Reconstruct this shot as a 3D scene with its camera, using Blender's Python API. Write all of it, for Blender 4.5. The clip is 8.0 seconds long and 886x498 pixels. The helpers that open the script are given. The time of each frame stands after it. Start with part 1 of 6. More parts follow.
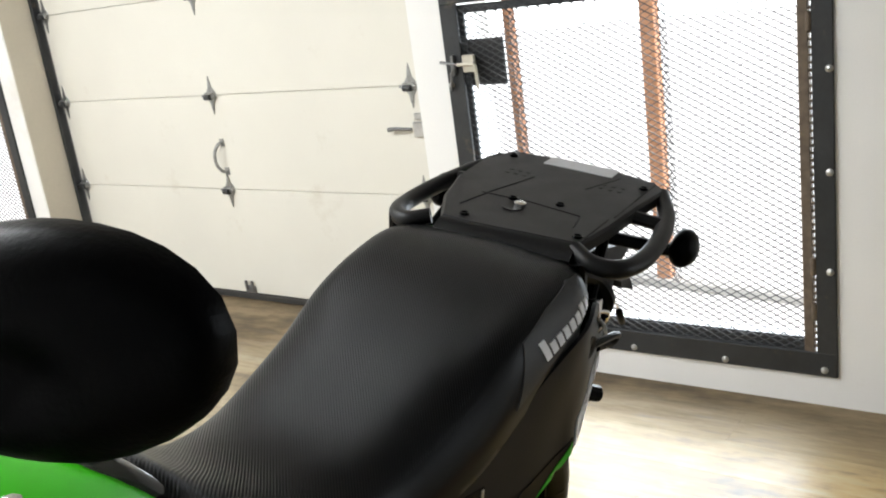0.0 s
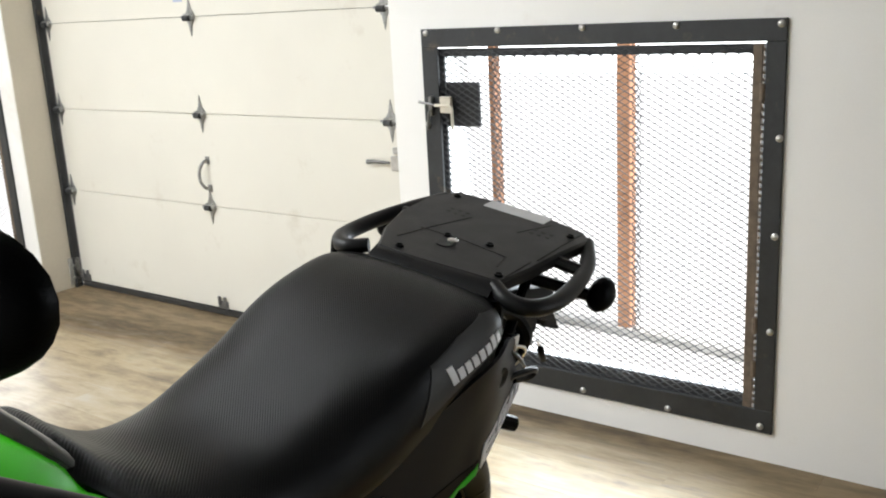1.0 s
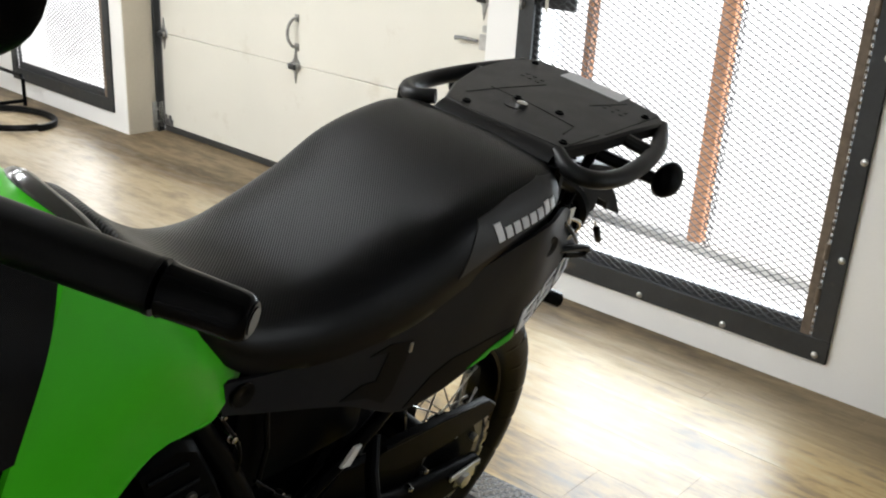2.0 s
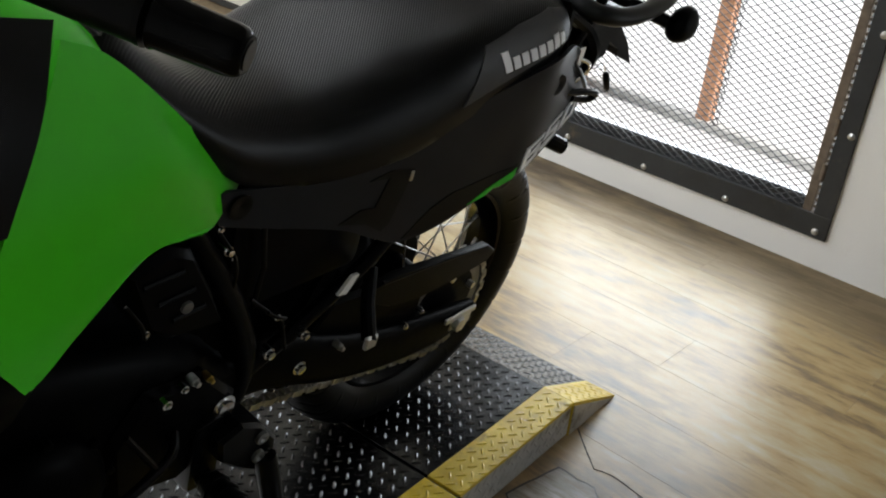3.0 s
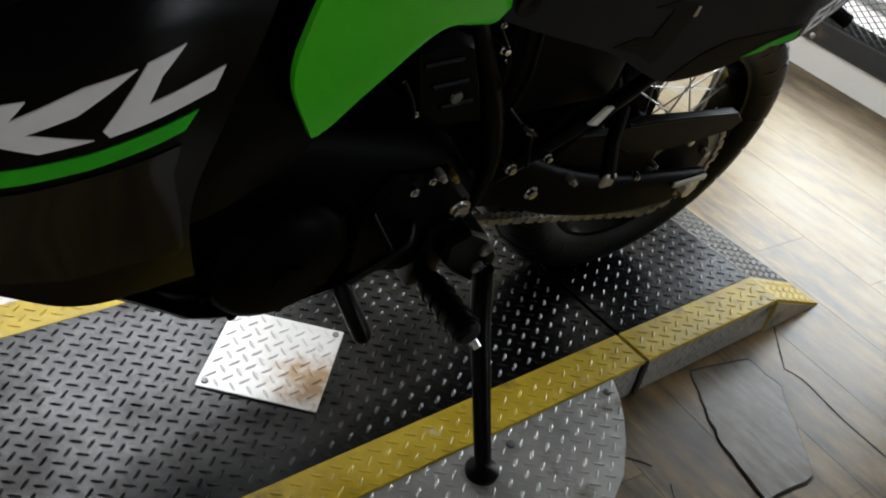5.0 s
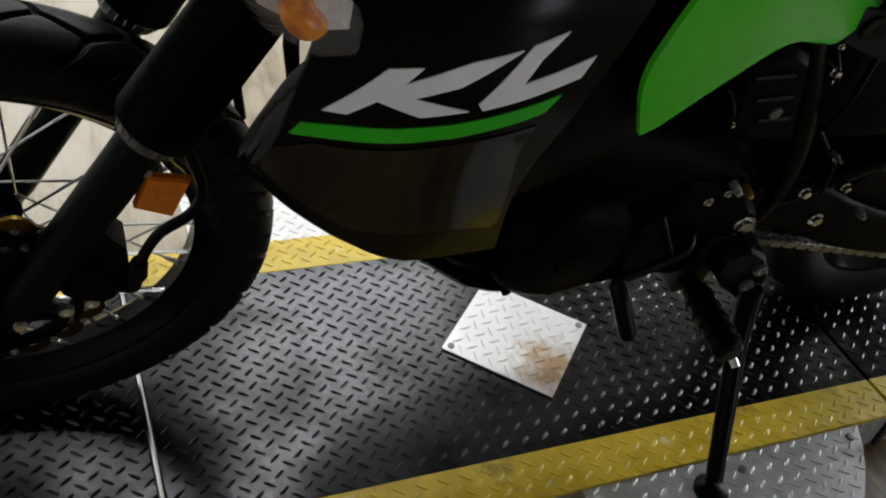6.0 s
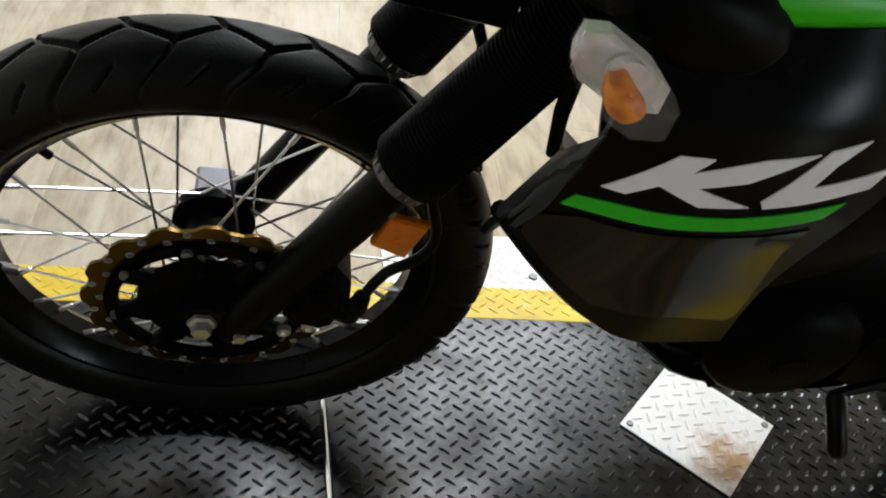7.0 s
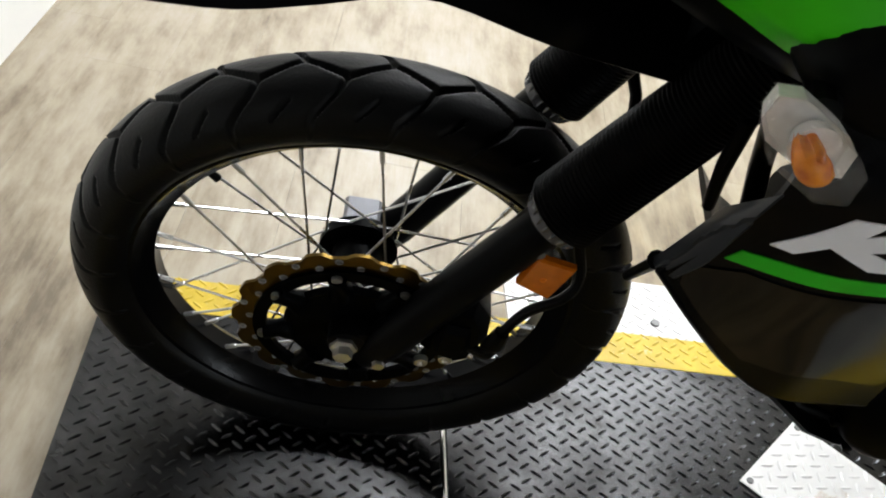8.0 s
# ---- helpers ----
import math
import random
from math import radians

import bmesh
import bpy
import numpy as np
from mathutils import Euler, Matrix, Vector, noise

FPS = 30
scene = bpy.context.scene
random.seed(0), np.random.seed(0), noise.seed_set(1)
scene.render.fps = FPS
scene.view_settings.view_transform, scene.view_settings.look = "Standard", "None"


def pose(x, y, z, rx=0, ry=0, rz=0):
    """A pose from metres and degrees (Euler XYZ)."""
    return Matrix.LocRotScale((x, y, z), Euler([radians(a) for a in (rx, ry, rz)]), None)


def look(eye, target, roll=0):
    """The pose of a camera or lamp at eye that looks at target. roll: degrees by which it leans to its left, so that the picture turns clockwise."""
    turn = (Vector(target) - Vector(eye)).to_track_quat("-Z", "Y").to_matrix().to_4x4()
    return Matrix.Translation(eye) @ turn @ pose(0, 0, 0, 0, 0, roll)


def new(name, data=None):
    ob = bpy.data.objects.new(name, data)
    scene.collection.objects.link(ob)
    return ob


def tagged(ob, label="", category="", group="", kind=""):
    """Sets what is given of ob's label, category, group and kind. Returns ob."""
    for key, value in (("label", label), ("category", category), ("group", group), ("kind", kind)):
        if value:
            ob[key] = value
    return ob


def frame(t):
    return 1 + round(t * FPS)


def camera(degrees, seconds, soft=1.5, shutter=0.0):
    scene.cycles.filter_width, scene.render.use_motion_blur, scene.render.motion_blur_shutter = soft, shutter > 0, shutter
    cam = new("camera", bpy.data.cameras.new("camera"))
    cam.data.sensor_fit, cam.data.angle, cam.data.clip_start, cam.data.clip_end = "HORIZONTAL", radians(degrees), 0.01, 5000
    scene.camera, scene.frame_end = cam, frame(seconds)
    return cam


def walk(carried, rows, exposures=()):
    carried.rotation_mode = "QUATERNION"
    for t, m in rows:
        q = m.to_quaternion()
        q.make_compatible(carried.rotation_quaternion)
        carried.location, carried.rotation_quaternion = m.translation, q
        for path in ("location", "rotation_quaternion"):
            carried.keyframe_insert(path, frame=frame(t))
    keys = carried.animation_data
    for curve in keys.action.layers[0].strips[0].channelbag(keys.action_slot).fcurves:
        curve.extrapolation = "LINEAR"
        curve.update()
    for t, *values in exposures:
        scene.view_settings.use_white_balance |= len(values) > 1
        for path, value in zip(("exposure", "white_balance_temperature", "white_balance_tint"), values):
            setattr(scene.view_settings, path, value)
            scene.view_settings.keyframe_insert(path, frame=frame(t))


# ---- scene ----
cam = camera(50.0, 8.0, soft=2.0)
PATH = [
    (0, (0.864, 0.348, 1.422), (-0.162, 1.967, 0.85), -7.9),
    (0.5, (0.959, 0.245, 1.441), (0.034, 1.926, 0.877), -4.6),
    (1, (1.002, 0.297, 1.44), (-0.011, 1.945, 0.937), -3.0),
    (1.2, (1.007, 0.322, 1.432), (-0.044, 1.939, 0.9), -0.7),
    (2.3, (1.036, 0.321, 1.342), (-0.067, 1.8, 0.57), 3.8),
    (2.5, (1.045, 0.314, 1.326), (-0.045, 1.778, 0.508), 4.2),
    (3, (1.036, 0.314, 1.295), (-0.002, 1.751, 0.37), 6.1),
    (3.5, (1.036, 0.31, 1.263), (0.055, 1.711, 0.227), 8.3),
    (4, (1.033, 0.298, 1.237), (0.062, 1.66, 0.14), 9.2),
    (4.2, (1.042, 0.276, 1.231), (0.013, 1.589, 0.127), 9.2),
    (5.3, (0.979, 0.193, 1.201), (-0.241, 1.228, 0.001), 13.4),
    (5.5, (0.981, 0.163, 1.205), (-0.291, 1.119, -0.008), 13.7),
    (6, (0.947, 0.119, 1.198), (-0.393, 0.897, -0.067), 13.5),
    (6.5, (0.923, 0.073, 1.191), (-0.504, 0.675, -0.074), 14.8),
    (7, (0.904, 0.042, 1.191), (-0.575, 0.536, -0.06), 15.2),
    (7.5, (0.905, 0.008, 1.195), (-0.614, 0.393, -0.048), 15.2),
    (8, (0.911, -0.013, 1.199), (-0.631, 0.277, -0.041), 14.2),
]
walk(cam, [(t, look(eye, target, roll)) for t, eye, target, roll in PATH],
     exposures=[(0.0, 0.07), (1.2, 0.06), (2.5, -0.10), (3.0, -0.32), (4.0, -0.28), (5.5, -0.5), (6.0, -0.44), (6.5, -0.14), (8.0, 0.08)])

# ---------------------------------------------------------------- light
world = bpy.data.worlds.new("sky")
scene.world = world
world.use_nodes = True
sky = world.node_tree.nodes.new("ShaderNodeTexSky")
sky.sky_type = "NISHITA"
sky.sun_disc = False
sky.sun_elevation, sky.sun_rotation = radians(48), radians(94)
world.node_tree.links.new(sky.outputs[0], world.node_tree.nodes["Background"].inputs[0])
world.node_tree.nodes["Background"].inputs[1].default_value = 0.12
scene.view_settings.exposure = 0.0


def area_lamp(name, m, sx, sy, watts, colour):
    data = bpy.data.lights.new(name, "AREA")
    data.shape, data.size, data.size_y, data.energy, data.color = "RECTANGLE", sx, sy, watts, colour
    ob = new(name, data)
    ob.matrix_basis = m
    return ob


sun_data = bpy.data.lights.new("sun", "SUN")
sun_data.energy, sun_data.angle, sun_data.color = 5.0, radians(0.6), (1.0, 0.96, 0.9)
new("sun", sun_data).matrix_basis = look((8, -0.6, 9), (0, 0, 0))
PLAT = 0.09
# daylight in two mesh windows and an added unseen third, lamp tubes of the ceiling fixtures
area_lamp("window_daylight", look((-0.18, 3.42, 0.75), (-0.18, 0.0, 0.3)), 1.0, 1.05, 35, (0.82, 0.92, 1.0))
area_lamp("window_daylight", look((-4.17, 3.74, 0.75), (-4.0, 0.0, 0.3)), 0.95, 1.05, 14, (0.97, 0.99, 1.0))
# fill light for the bike's left side, set in the added window
area_lamp("window_daylight", look((3.10, 3.17, 0.75), (2.2, 0.0, 0.55)), 1.0, 1.05, 44, (0.84, 0.93, 1.0))
# unseen lamps: two placed from shadows and highlights, last two added for floor and door
LAMPS = [(-2.6, 1.6, 46), (-1.3, 0.82, 58), (-3.9, 0.3, 34), (-5.3, 0.6, 26)]
for lx, ly, watts in LAMPS:
    area_lamp("ceiling_tube_light", pose(lx, ly, 2.68), 0.2, 1.3, watts, (0.925, 0.965, 1.0))


# ---------------------------------------------------------------- materials
def material(name, colour, rough=0.5, metal=0.0, var=0.15, scale=8.0, bump=0.0, bump_scale=60.0, coat=0.0, spec=0.5, second=None, grime=0.0):
    """Principled surface: colour varied at two scales, uneven gloss, fine relief."""
    m = bpy.data.materials.new(name)
    m.use_nodes = True
    nt = m.node_tree
    p = nt.nodes["Principled BSDF"]
    co = nt.nodes.new("ShaderNodeTexCoord")
    n1 = nt.nodes.new("ShaderNodeTexNoise")
    n1.inputs["Scale"].default_value, n1.inputs["Detail"].default_value = scale, 6
    n2 = nt.nodes.new("ShaderNodeTexNoise")
    n2.inputs["Scale"].default_value, n2.inputs["Detail"].default_value = bump_scale, 4
    nt.links.new(co.outputs["Object"], n1.inputs["Vector"])
    nt.links.new(co.outputs["Object"], n2.inputs["Vector"])
    ramp = nt.nodes.new("ShaderNodeValToRGB")
    c = colour
    d = second or tuple(min(1, v * (1 + var)) for v in c)
    ramp.color_ramp.elements[0].position, ramp.color_ramp.elements[1].position = 0.32, 0.68
    ramp.color_ramp.elements[0].color = (*[v * (1 - var) for v in c], 1)
    ramp.color_ramp.elements[1].color = (*d, 1)
    mix = nt.nodes.new("ShaderNodeMath")
    mix.operation = "MULTIPLY_ADD"
    mix.inputs[1].default_value, mix.inputs[2].default_value = 0.3, 0.0
    nt.links.new(n2.outputs["Fac"], mix.inputs[0])
    add = nt.nodes.new("ShaderNodeMath")
    add.operation = "MULTIPLY_ADD"
    add.inputs[1].default_value = 0.7
    nt.links.new(n1.outputs["Fac"], add.inputs[0])
    nt.links.new(mix.outputs[0], add.inputs[2])
    nt.links.new(add.outputs[0], ramp.inputs[0])
    nt.links.new(ramp.outputs[0], p.inputs["Base Color"])
    rr = nt.nodes.new("ShaderNodeMapRange")
    rr.inputs["To Min"].default_value, rr.inputs["To Max"].default_value = max(0.02, rough * 0.8), min(1, rough * 1.2)
    nt.links.new(n1.outputs["Fac"], rr.inputs["Value"])
    nt.links.new(rr.outputs[0], p.inputs["Roughness"])
    p.inputs["Metallic"].default_value = metal
    p.inputs["Specular IOR Level"].default_value = spec
    p.inputs["Coat Weight"].default_value = coat
    p.inputs["Coat Roughness"].default_value = 0.08
    if bump:
        b = nt.nodes.new("ShaderNodeBump")
        b.inputs["Strength"].default_value, b.inputs["Distance"].default_value = bump, 0.002
        nt.links.new(n2.outputs["Fac"], b.inputs["Height"])
        nt.links.new(b.outputs[0], p.inputs["Normal"])
    return m


def emitter(name, colour, strength):
    m = bpy.data.materials.new(name)
    m.use_nodes = True
    p = m.node_tree.nodes["Principled BSDF"]
    p.inputs["Base Color"].default_value = (*colour, 1)
    p.inputs["Emission Color"].default_value = (*colour, 1)
    p.inputs["Emission Strength"].default_value = strength
    return m


WHITE_WALL = material("painted_wall", (0.84, 0.83, 0.81), 0.55, var=0.03, scale=1.5, bump=0.12, bump_scale=180)
# tones of the unseen end wall and ceiling, lowered to hold back bounced light
DIM_WALL = material("unseen_dark_wall", (0.16, 0.15, 0.14), 0.85, var=0.2, scale=3, bump=0.3, bump_scale=40)
CEILING = material("ceiling_paint", (0.5, 0.49, 0.47), 0.8, var=0.03, scale=2)
DOOR_PAINT = material("garage_door_paint", (0.72, 0.695, 0.62), 0.45, var=0.03, scale=2.5, bump=0.05, bump_scale=250)
JAMB = material("jamb_paint", (0.52, 0.47, 0.38), 0.6, var=0.06, scale=3)
STEEL_GREY = material("dark_steel", (0.030, 0.032, 0.034), 0.5, metal=0.25, var=0.25, scale=9, bump=0.15)
MESH_STEEL = material("expanded_steel", (0.014, 0.014, 0.015), 0.55, metal=0.1, var=0.2)
RUST = material("rusted_steel", (0.15, 0.115, 0.085), 0.75, metal=0.2, var=0.35, scale=22, bump=0.3)
ZINC = material("zinc_plated_steel", (0.52, 0.52, 0.51), 0.35, metal=0.9, var=0.15, scale=30)
DARK_ZINC = material("dull_zinc", (0.2, 0.2, 0.2), 0.45, metal=0.8, var=0.25, scale=20)
POST_WOOD = material("stained_wood", (0.42, 0.2, 0.1), 0.7, var=0.2, scale=12)
CONCRETE = material("concrete", (0.42, 0.41, 0.39), 0.9, var=0.15, scale=6)
RUBBER_STRIP = material("rubber_strip", (0.03, 0.028, 0.026), 0.8, var=0.2)
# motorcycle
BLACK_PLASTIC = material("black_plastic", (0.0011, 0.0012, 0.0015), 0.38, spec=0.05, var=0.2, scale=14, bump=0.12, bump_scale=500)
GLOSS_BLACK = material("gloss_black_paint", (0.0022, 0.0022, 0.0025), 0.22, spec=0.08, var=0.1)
SATIN_GREY = material("charcoal_plastic", (0.0160, 0.0170, 0.0195), 0.34, var=0.12, scale=10, spec=0.1)
DARK_GREY = material("dark_graphic_film", (0.0025, 0.0025, 0.0028), 0.35, var=0.1, spec=0.12)
FAIRING_BAND = material("dark_gloss_film", (0.006, 0.0056, 0.005), 0.11, spec=0.33, coat=0.0, var=0.1)
GREEN = material("lime_green_paint", (0.045, 0.52, 0.007), 0.34, var=0.05, scale=4, coat=0.06, spec=0.2)
GREEN_FILM = material("green_film", (0.018, 0.47, 0.012), 0.35, var=0.05)
WHITE_FILM = material("white_film", (0.88, 0.88, 0.92), 0.4, var=0.04)
GREY_FILM = material("silver_grey_film", (0.42, 0.42, 0.43), 0.4, var=0.06)
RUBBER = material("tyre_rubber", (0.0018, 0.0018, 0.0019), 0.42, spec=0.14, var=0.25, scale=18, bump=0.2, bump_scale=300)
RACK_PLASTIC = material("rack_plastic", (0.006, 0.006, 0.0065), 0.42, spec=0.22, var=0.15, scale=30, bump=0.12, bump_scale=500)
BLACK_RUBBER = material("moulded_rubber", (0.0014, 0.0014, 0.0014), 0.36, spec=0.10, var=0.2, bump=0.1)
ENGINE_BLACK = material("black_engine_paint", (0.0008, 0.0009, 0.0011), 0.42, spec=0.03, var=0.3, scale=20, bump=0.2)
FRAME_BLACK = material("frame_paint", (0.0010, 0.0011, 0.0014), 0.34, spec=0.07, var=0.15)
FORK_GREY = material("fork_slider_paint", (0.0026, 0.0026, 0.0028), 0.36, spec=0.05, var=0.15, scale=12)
REFLECTOR = material("amber_reflector", (0.55, 0.13, 0.003), 0.22, var=0.15, scale=80, coat=0.5)
ALU = material("cast_aluminium", (0.55, 0.55, 0.54), 0.35, metal=0.9, var=0.15, scale=25)
CHROME = material("bright_steel", (0.72, 0.72, 0.72), 0.18, metal=1.0, var=0.08)
SPOKE = material("spoke_steel", (0.6, 0.6, 0.6), 0.28, metal=1.0, var=0.08)
BRONZE = material("brake_rotor_steel", (0.115, 0.072, 0.018), 0.30, metal=1.0, var=0.2, scale=25)
CHAIN = material("oiled_chain_steel", (0.36, 0.35, 0.33), 0.35, metal=0.9, var=0.3, scale=60)
AMBER = material("amber_lens", (0.80, 0.12, 0.0005), 0.25, var=0.35, scale=70, second=(1.0, 0.34, 0.004), spec=0.3, bump=0.5, bump_scale=160)
LENS = material("clear_lens", (0.66, 0.645, 0.61), 0.12, var=0.2, scale=90, coat=0.5, bump=0.35, bump_scale=130)


def see_through(m, share):
    """Lets part of the light straight through a thin moulded lens."""
    nt = m.node_tree
    clear, mix = nt.nodes.new("ShaderNodeBsdfTransparent"), nt.nodes.new("ShaderNodeMixShader")
    mix.inputs[0].default_value = share
    nt.links.new(nt.nodes["Principled BSDF"].outputs[0], mix.inputs[1])
    nt.links.new(clear.outputs[0], mix.inputs[2])
    nt.links.new(mix.outputs[0], nt.nodes["Material Output"].inputs[0])


see_through(LENS, 0.92)
LAMP_BOWL = material("silvered_plastic", (0.88, 0.86, 0.83), 0.26, metal=0.15, var=0.12, scale=60, bump=0.6, bump_scale=90)
LABEL_WHITE = material("white_label", (0.75, 0.74, 0.72), 0.5, var=0.05)
CAST_GREY = material("cast_grey", (0.2, 0.2, 0.22), 0.5, metal=0.5, var=0.2)
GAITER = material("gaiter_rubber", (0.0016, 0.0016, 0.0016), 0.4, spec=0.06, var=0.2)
RIB_GLINT = material("pale_rib_ring", (0.05, 0.05, 0.055), 0.25, spec=0.7, var=0.1)
NOSE_VINYL = material("glossy_black_vinyl", (0.03, 0.03, 0.031), 0.2, spec=0.8, coat=0.8, var=0.1)
MIRROR_GLASS = material("mirror_glass", (0.8, 0.8, 0.8), 0.02, metal=1.0, var=0.0)
# lift
PLATE_DARK = material("dark_tread_plate", (0.036, 0.036, 0.037), 0.25, metal=1.0, var=0.3, scale=9, second=(0.064, 0.064, 0.065), bump=0.1)
PLATE_YELLOW = material("yellow_painted_plate", (0.66, 0.45, 0.012), 0.40, var=0.22, scale=14, second=(0.76, 0.55, 0.03), bump=0.1)
PLATE_SILVER = material("bare_tread_plate", (0.46, 0.46, 0.45), 0.36, metal=0.4, var=0.2, scale=10, bump=0.1)
PLATE_BRIGHT = material("bright_tread_plate", (0.78, 0.765, 0.75), 0.4, metal=0.15, var=0.12, scale=14, second=(0.78, 0.76, 0.74))


def scuffed(m, colour, scale, low, high, gloss=0.0, stretch=(1, 1, 1)):
    """Lays blotches of another colour (dirt, oil, wear) over a surface, broken up by noise."""
    nt = m.node_tree
    p = nt.nodes["Principled BSDF"]
    co, mp, no, r, mix = (nt.nodes.new("ShaderNode" + k) for k in ("TexCoord", "Mapping", "TexNoise", "MapRange", "Mix"))
    mp.inputs["Scale"].default_value = stretch
    no.inputs["Scale"].default_value, no.inputs["Detail"].default_value, no.inputs["Roughness"].default_value = scale, 9, 0.68
    r.inputs["From Min"].default_value, r.inputs["From Max"].default_value = low, high
    mix.data_type = "RGBA"
    mix.inputs[7].default_value = (*colour, 1)
    old = p.inputs["Base Color"].links[0].from_socket
    nt.links.new(co.outputs["Object"], mp.inputs[0])
    nt.links.new(mp.outputs[0], no.inputs["Vector"])
    nt.links.new(no.outputs["Fac"], r.inputs["Value"])
    nt.links.new(r.outputs[0], mix.inputs[0])
    nt.links.new(old, mix.inputs[6])
    nt.links.new(mix.outputs[2], p.inputs["Base Color"])
    return m


scuffed(PLATE_YELLOW, (0.16, 0.10, 0.02), 9, 0.56, 0.72)
scuffed(PLATE_YELLOW, (0.74, 0.62, 0.30), 26, 0.60, 0.70)
scuffed(PLATE_DARK, (0.014, 0.013, 0.012), 8, 0.60, 0.74)
# larger blotches, for wear and for uneven reflections painted into the plate
scuffed(PLATE_DARK, (0.014, 0.013, 0.012), 3.4, 0.50, 0.68)
scuffed(PLATE_SILVER, (0.16, 0.13, 0.10), 12, 0.56, 0.70)
scuffed(STEEL_GREY, (0.11, 0.085, 0.06), 11, 0.60, 0.74)
scuffed(DOOR_PAINT, (0.58, 0.53, 0.44), 3.2, 0.60, 0.80)
scuffed(WHITE_WALL, (0.68, 0.63, 0.56), 1.6, 0.60, 0.85)


def vinyl(name, colour):
    m = material(name, colour, 0.37, var=0.12, scale=9, spec=0.15)
    nt = m.node_tree
    co, turn = nt.nodes.new("ShaderNodeTexCoord"), nt.nodes.new("ShaderNodeMapping")
    turn.inputs["Rotation"].default_value = (0, 0, math.radians(49))
    nt.links.new(co.outputs["Object"], turn.inputs[0])
    w = nt.nodes.new("ShaderNodeTexWave")
    w.wave_type, w.bands_direction = "BANDS", "Y"
    w.inputs["Scale"].default_value, w.inputs["Distortion"].default_value = 100, 0.0
    v = nt.nodes.new("ShaderNodeTexWave")
    v.wave_type, v.bands_direction = "BANDS", "X"
    v.inputs["Scale"].default_value = 110
    nt.links.new(turn.outputs[0], w.inputs["Vector"])
    nt.links.new(turn.outputs[0], v.inputs["Vector"])
    a = nt.nodes.new("ShaderNodeMath")
    a.operation = "MULTIPLY_ADD"
    a.inputs[1].default_value = 0.12
    nt.links.new(v.outputs["Fac"], a.inputs[0])
    nt.links.new(w.outputs["Fac"], a.inputs[2])
    b = nt.nodes.new("ShaderNodeBump")
    b.inputs["Strength"].default_value, b.inputs["Distance"].default_value = 0.48, 0.0014
    # the ribs are pressed into the top only; the sides are plain grained vinyl
    geo, sep = nt.nodes.new("ShaderNodeNewGeometry"), nt.nodes.new("ShaderNodeSeparateXYZ")
    top = nt.nodes.new("ShaderNodeMapRange")
    top.inputs["From Min"].default_value, top.inputs["From Max"].default_value = 0.35, 0.9
    nt.links.new(geo.outputs["True Normal"], sep.inputs[0])
    nt.links.new(sep.outputs["Z"], top.inputs["Value"])
    press = nt.nodes.new("ShaderNodeMath")
    press.operation = "MULTIPLY"
    nt.links.new(top.outputs[0], press.inputs[0])
    nt.links.new(a.outputs[0], press.inputs[1])
    nt.links.new(press.outputs[0], b.inputs["Height"])
    nt.links.new(b.outputs[0], nt.nodes["Principled BSDF"].inputs["Normal"])
    return m


SEAT_VINYL = vinyl("ribbed_black_vinyl", (0.0027, 0.0028, 0.0031))
PATCH_VINYL = material("charcoal_seat_vinyl", (0.040, 0.040, 0.042), 0.5, var=0.1, scale=30, bump=0.15, bump_scale=400, spec=0.3)


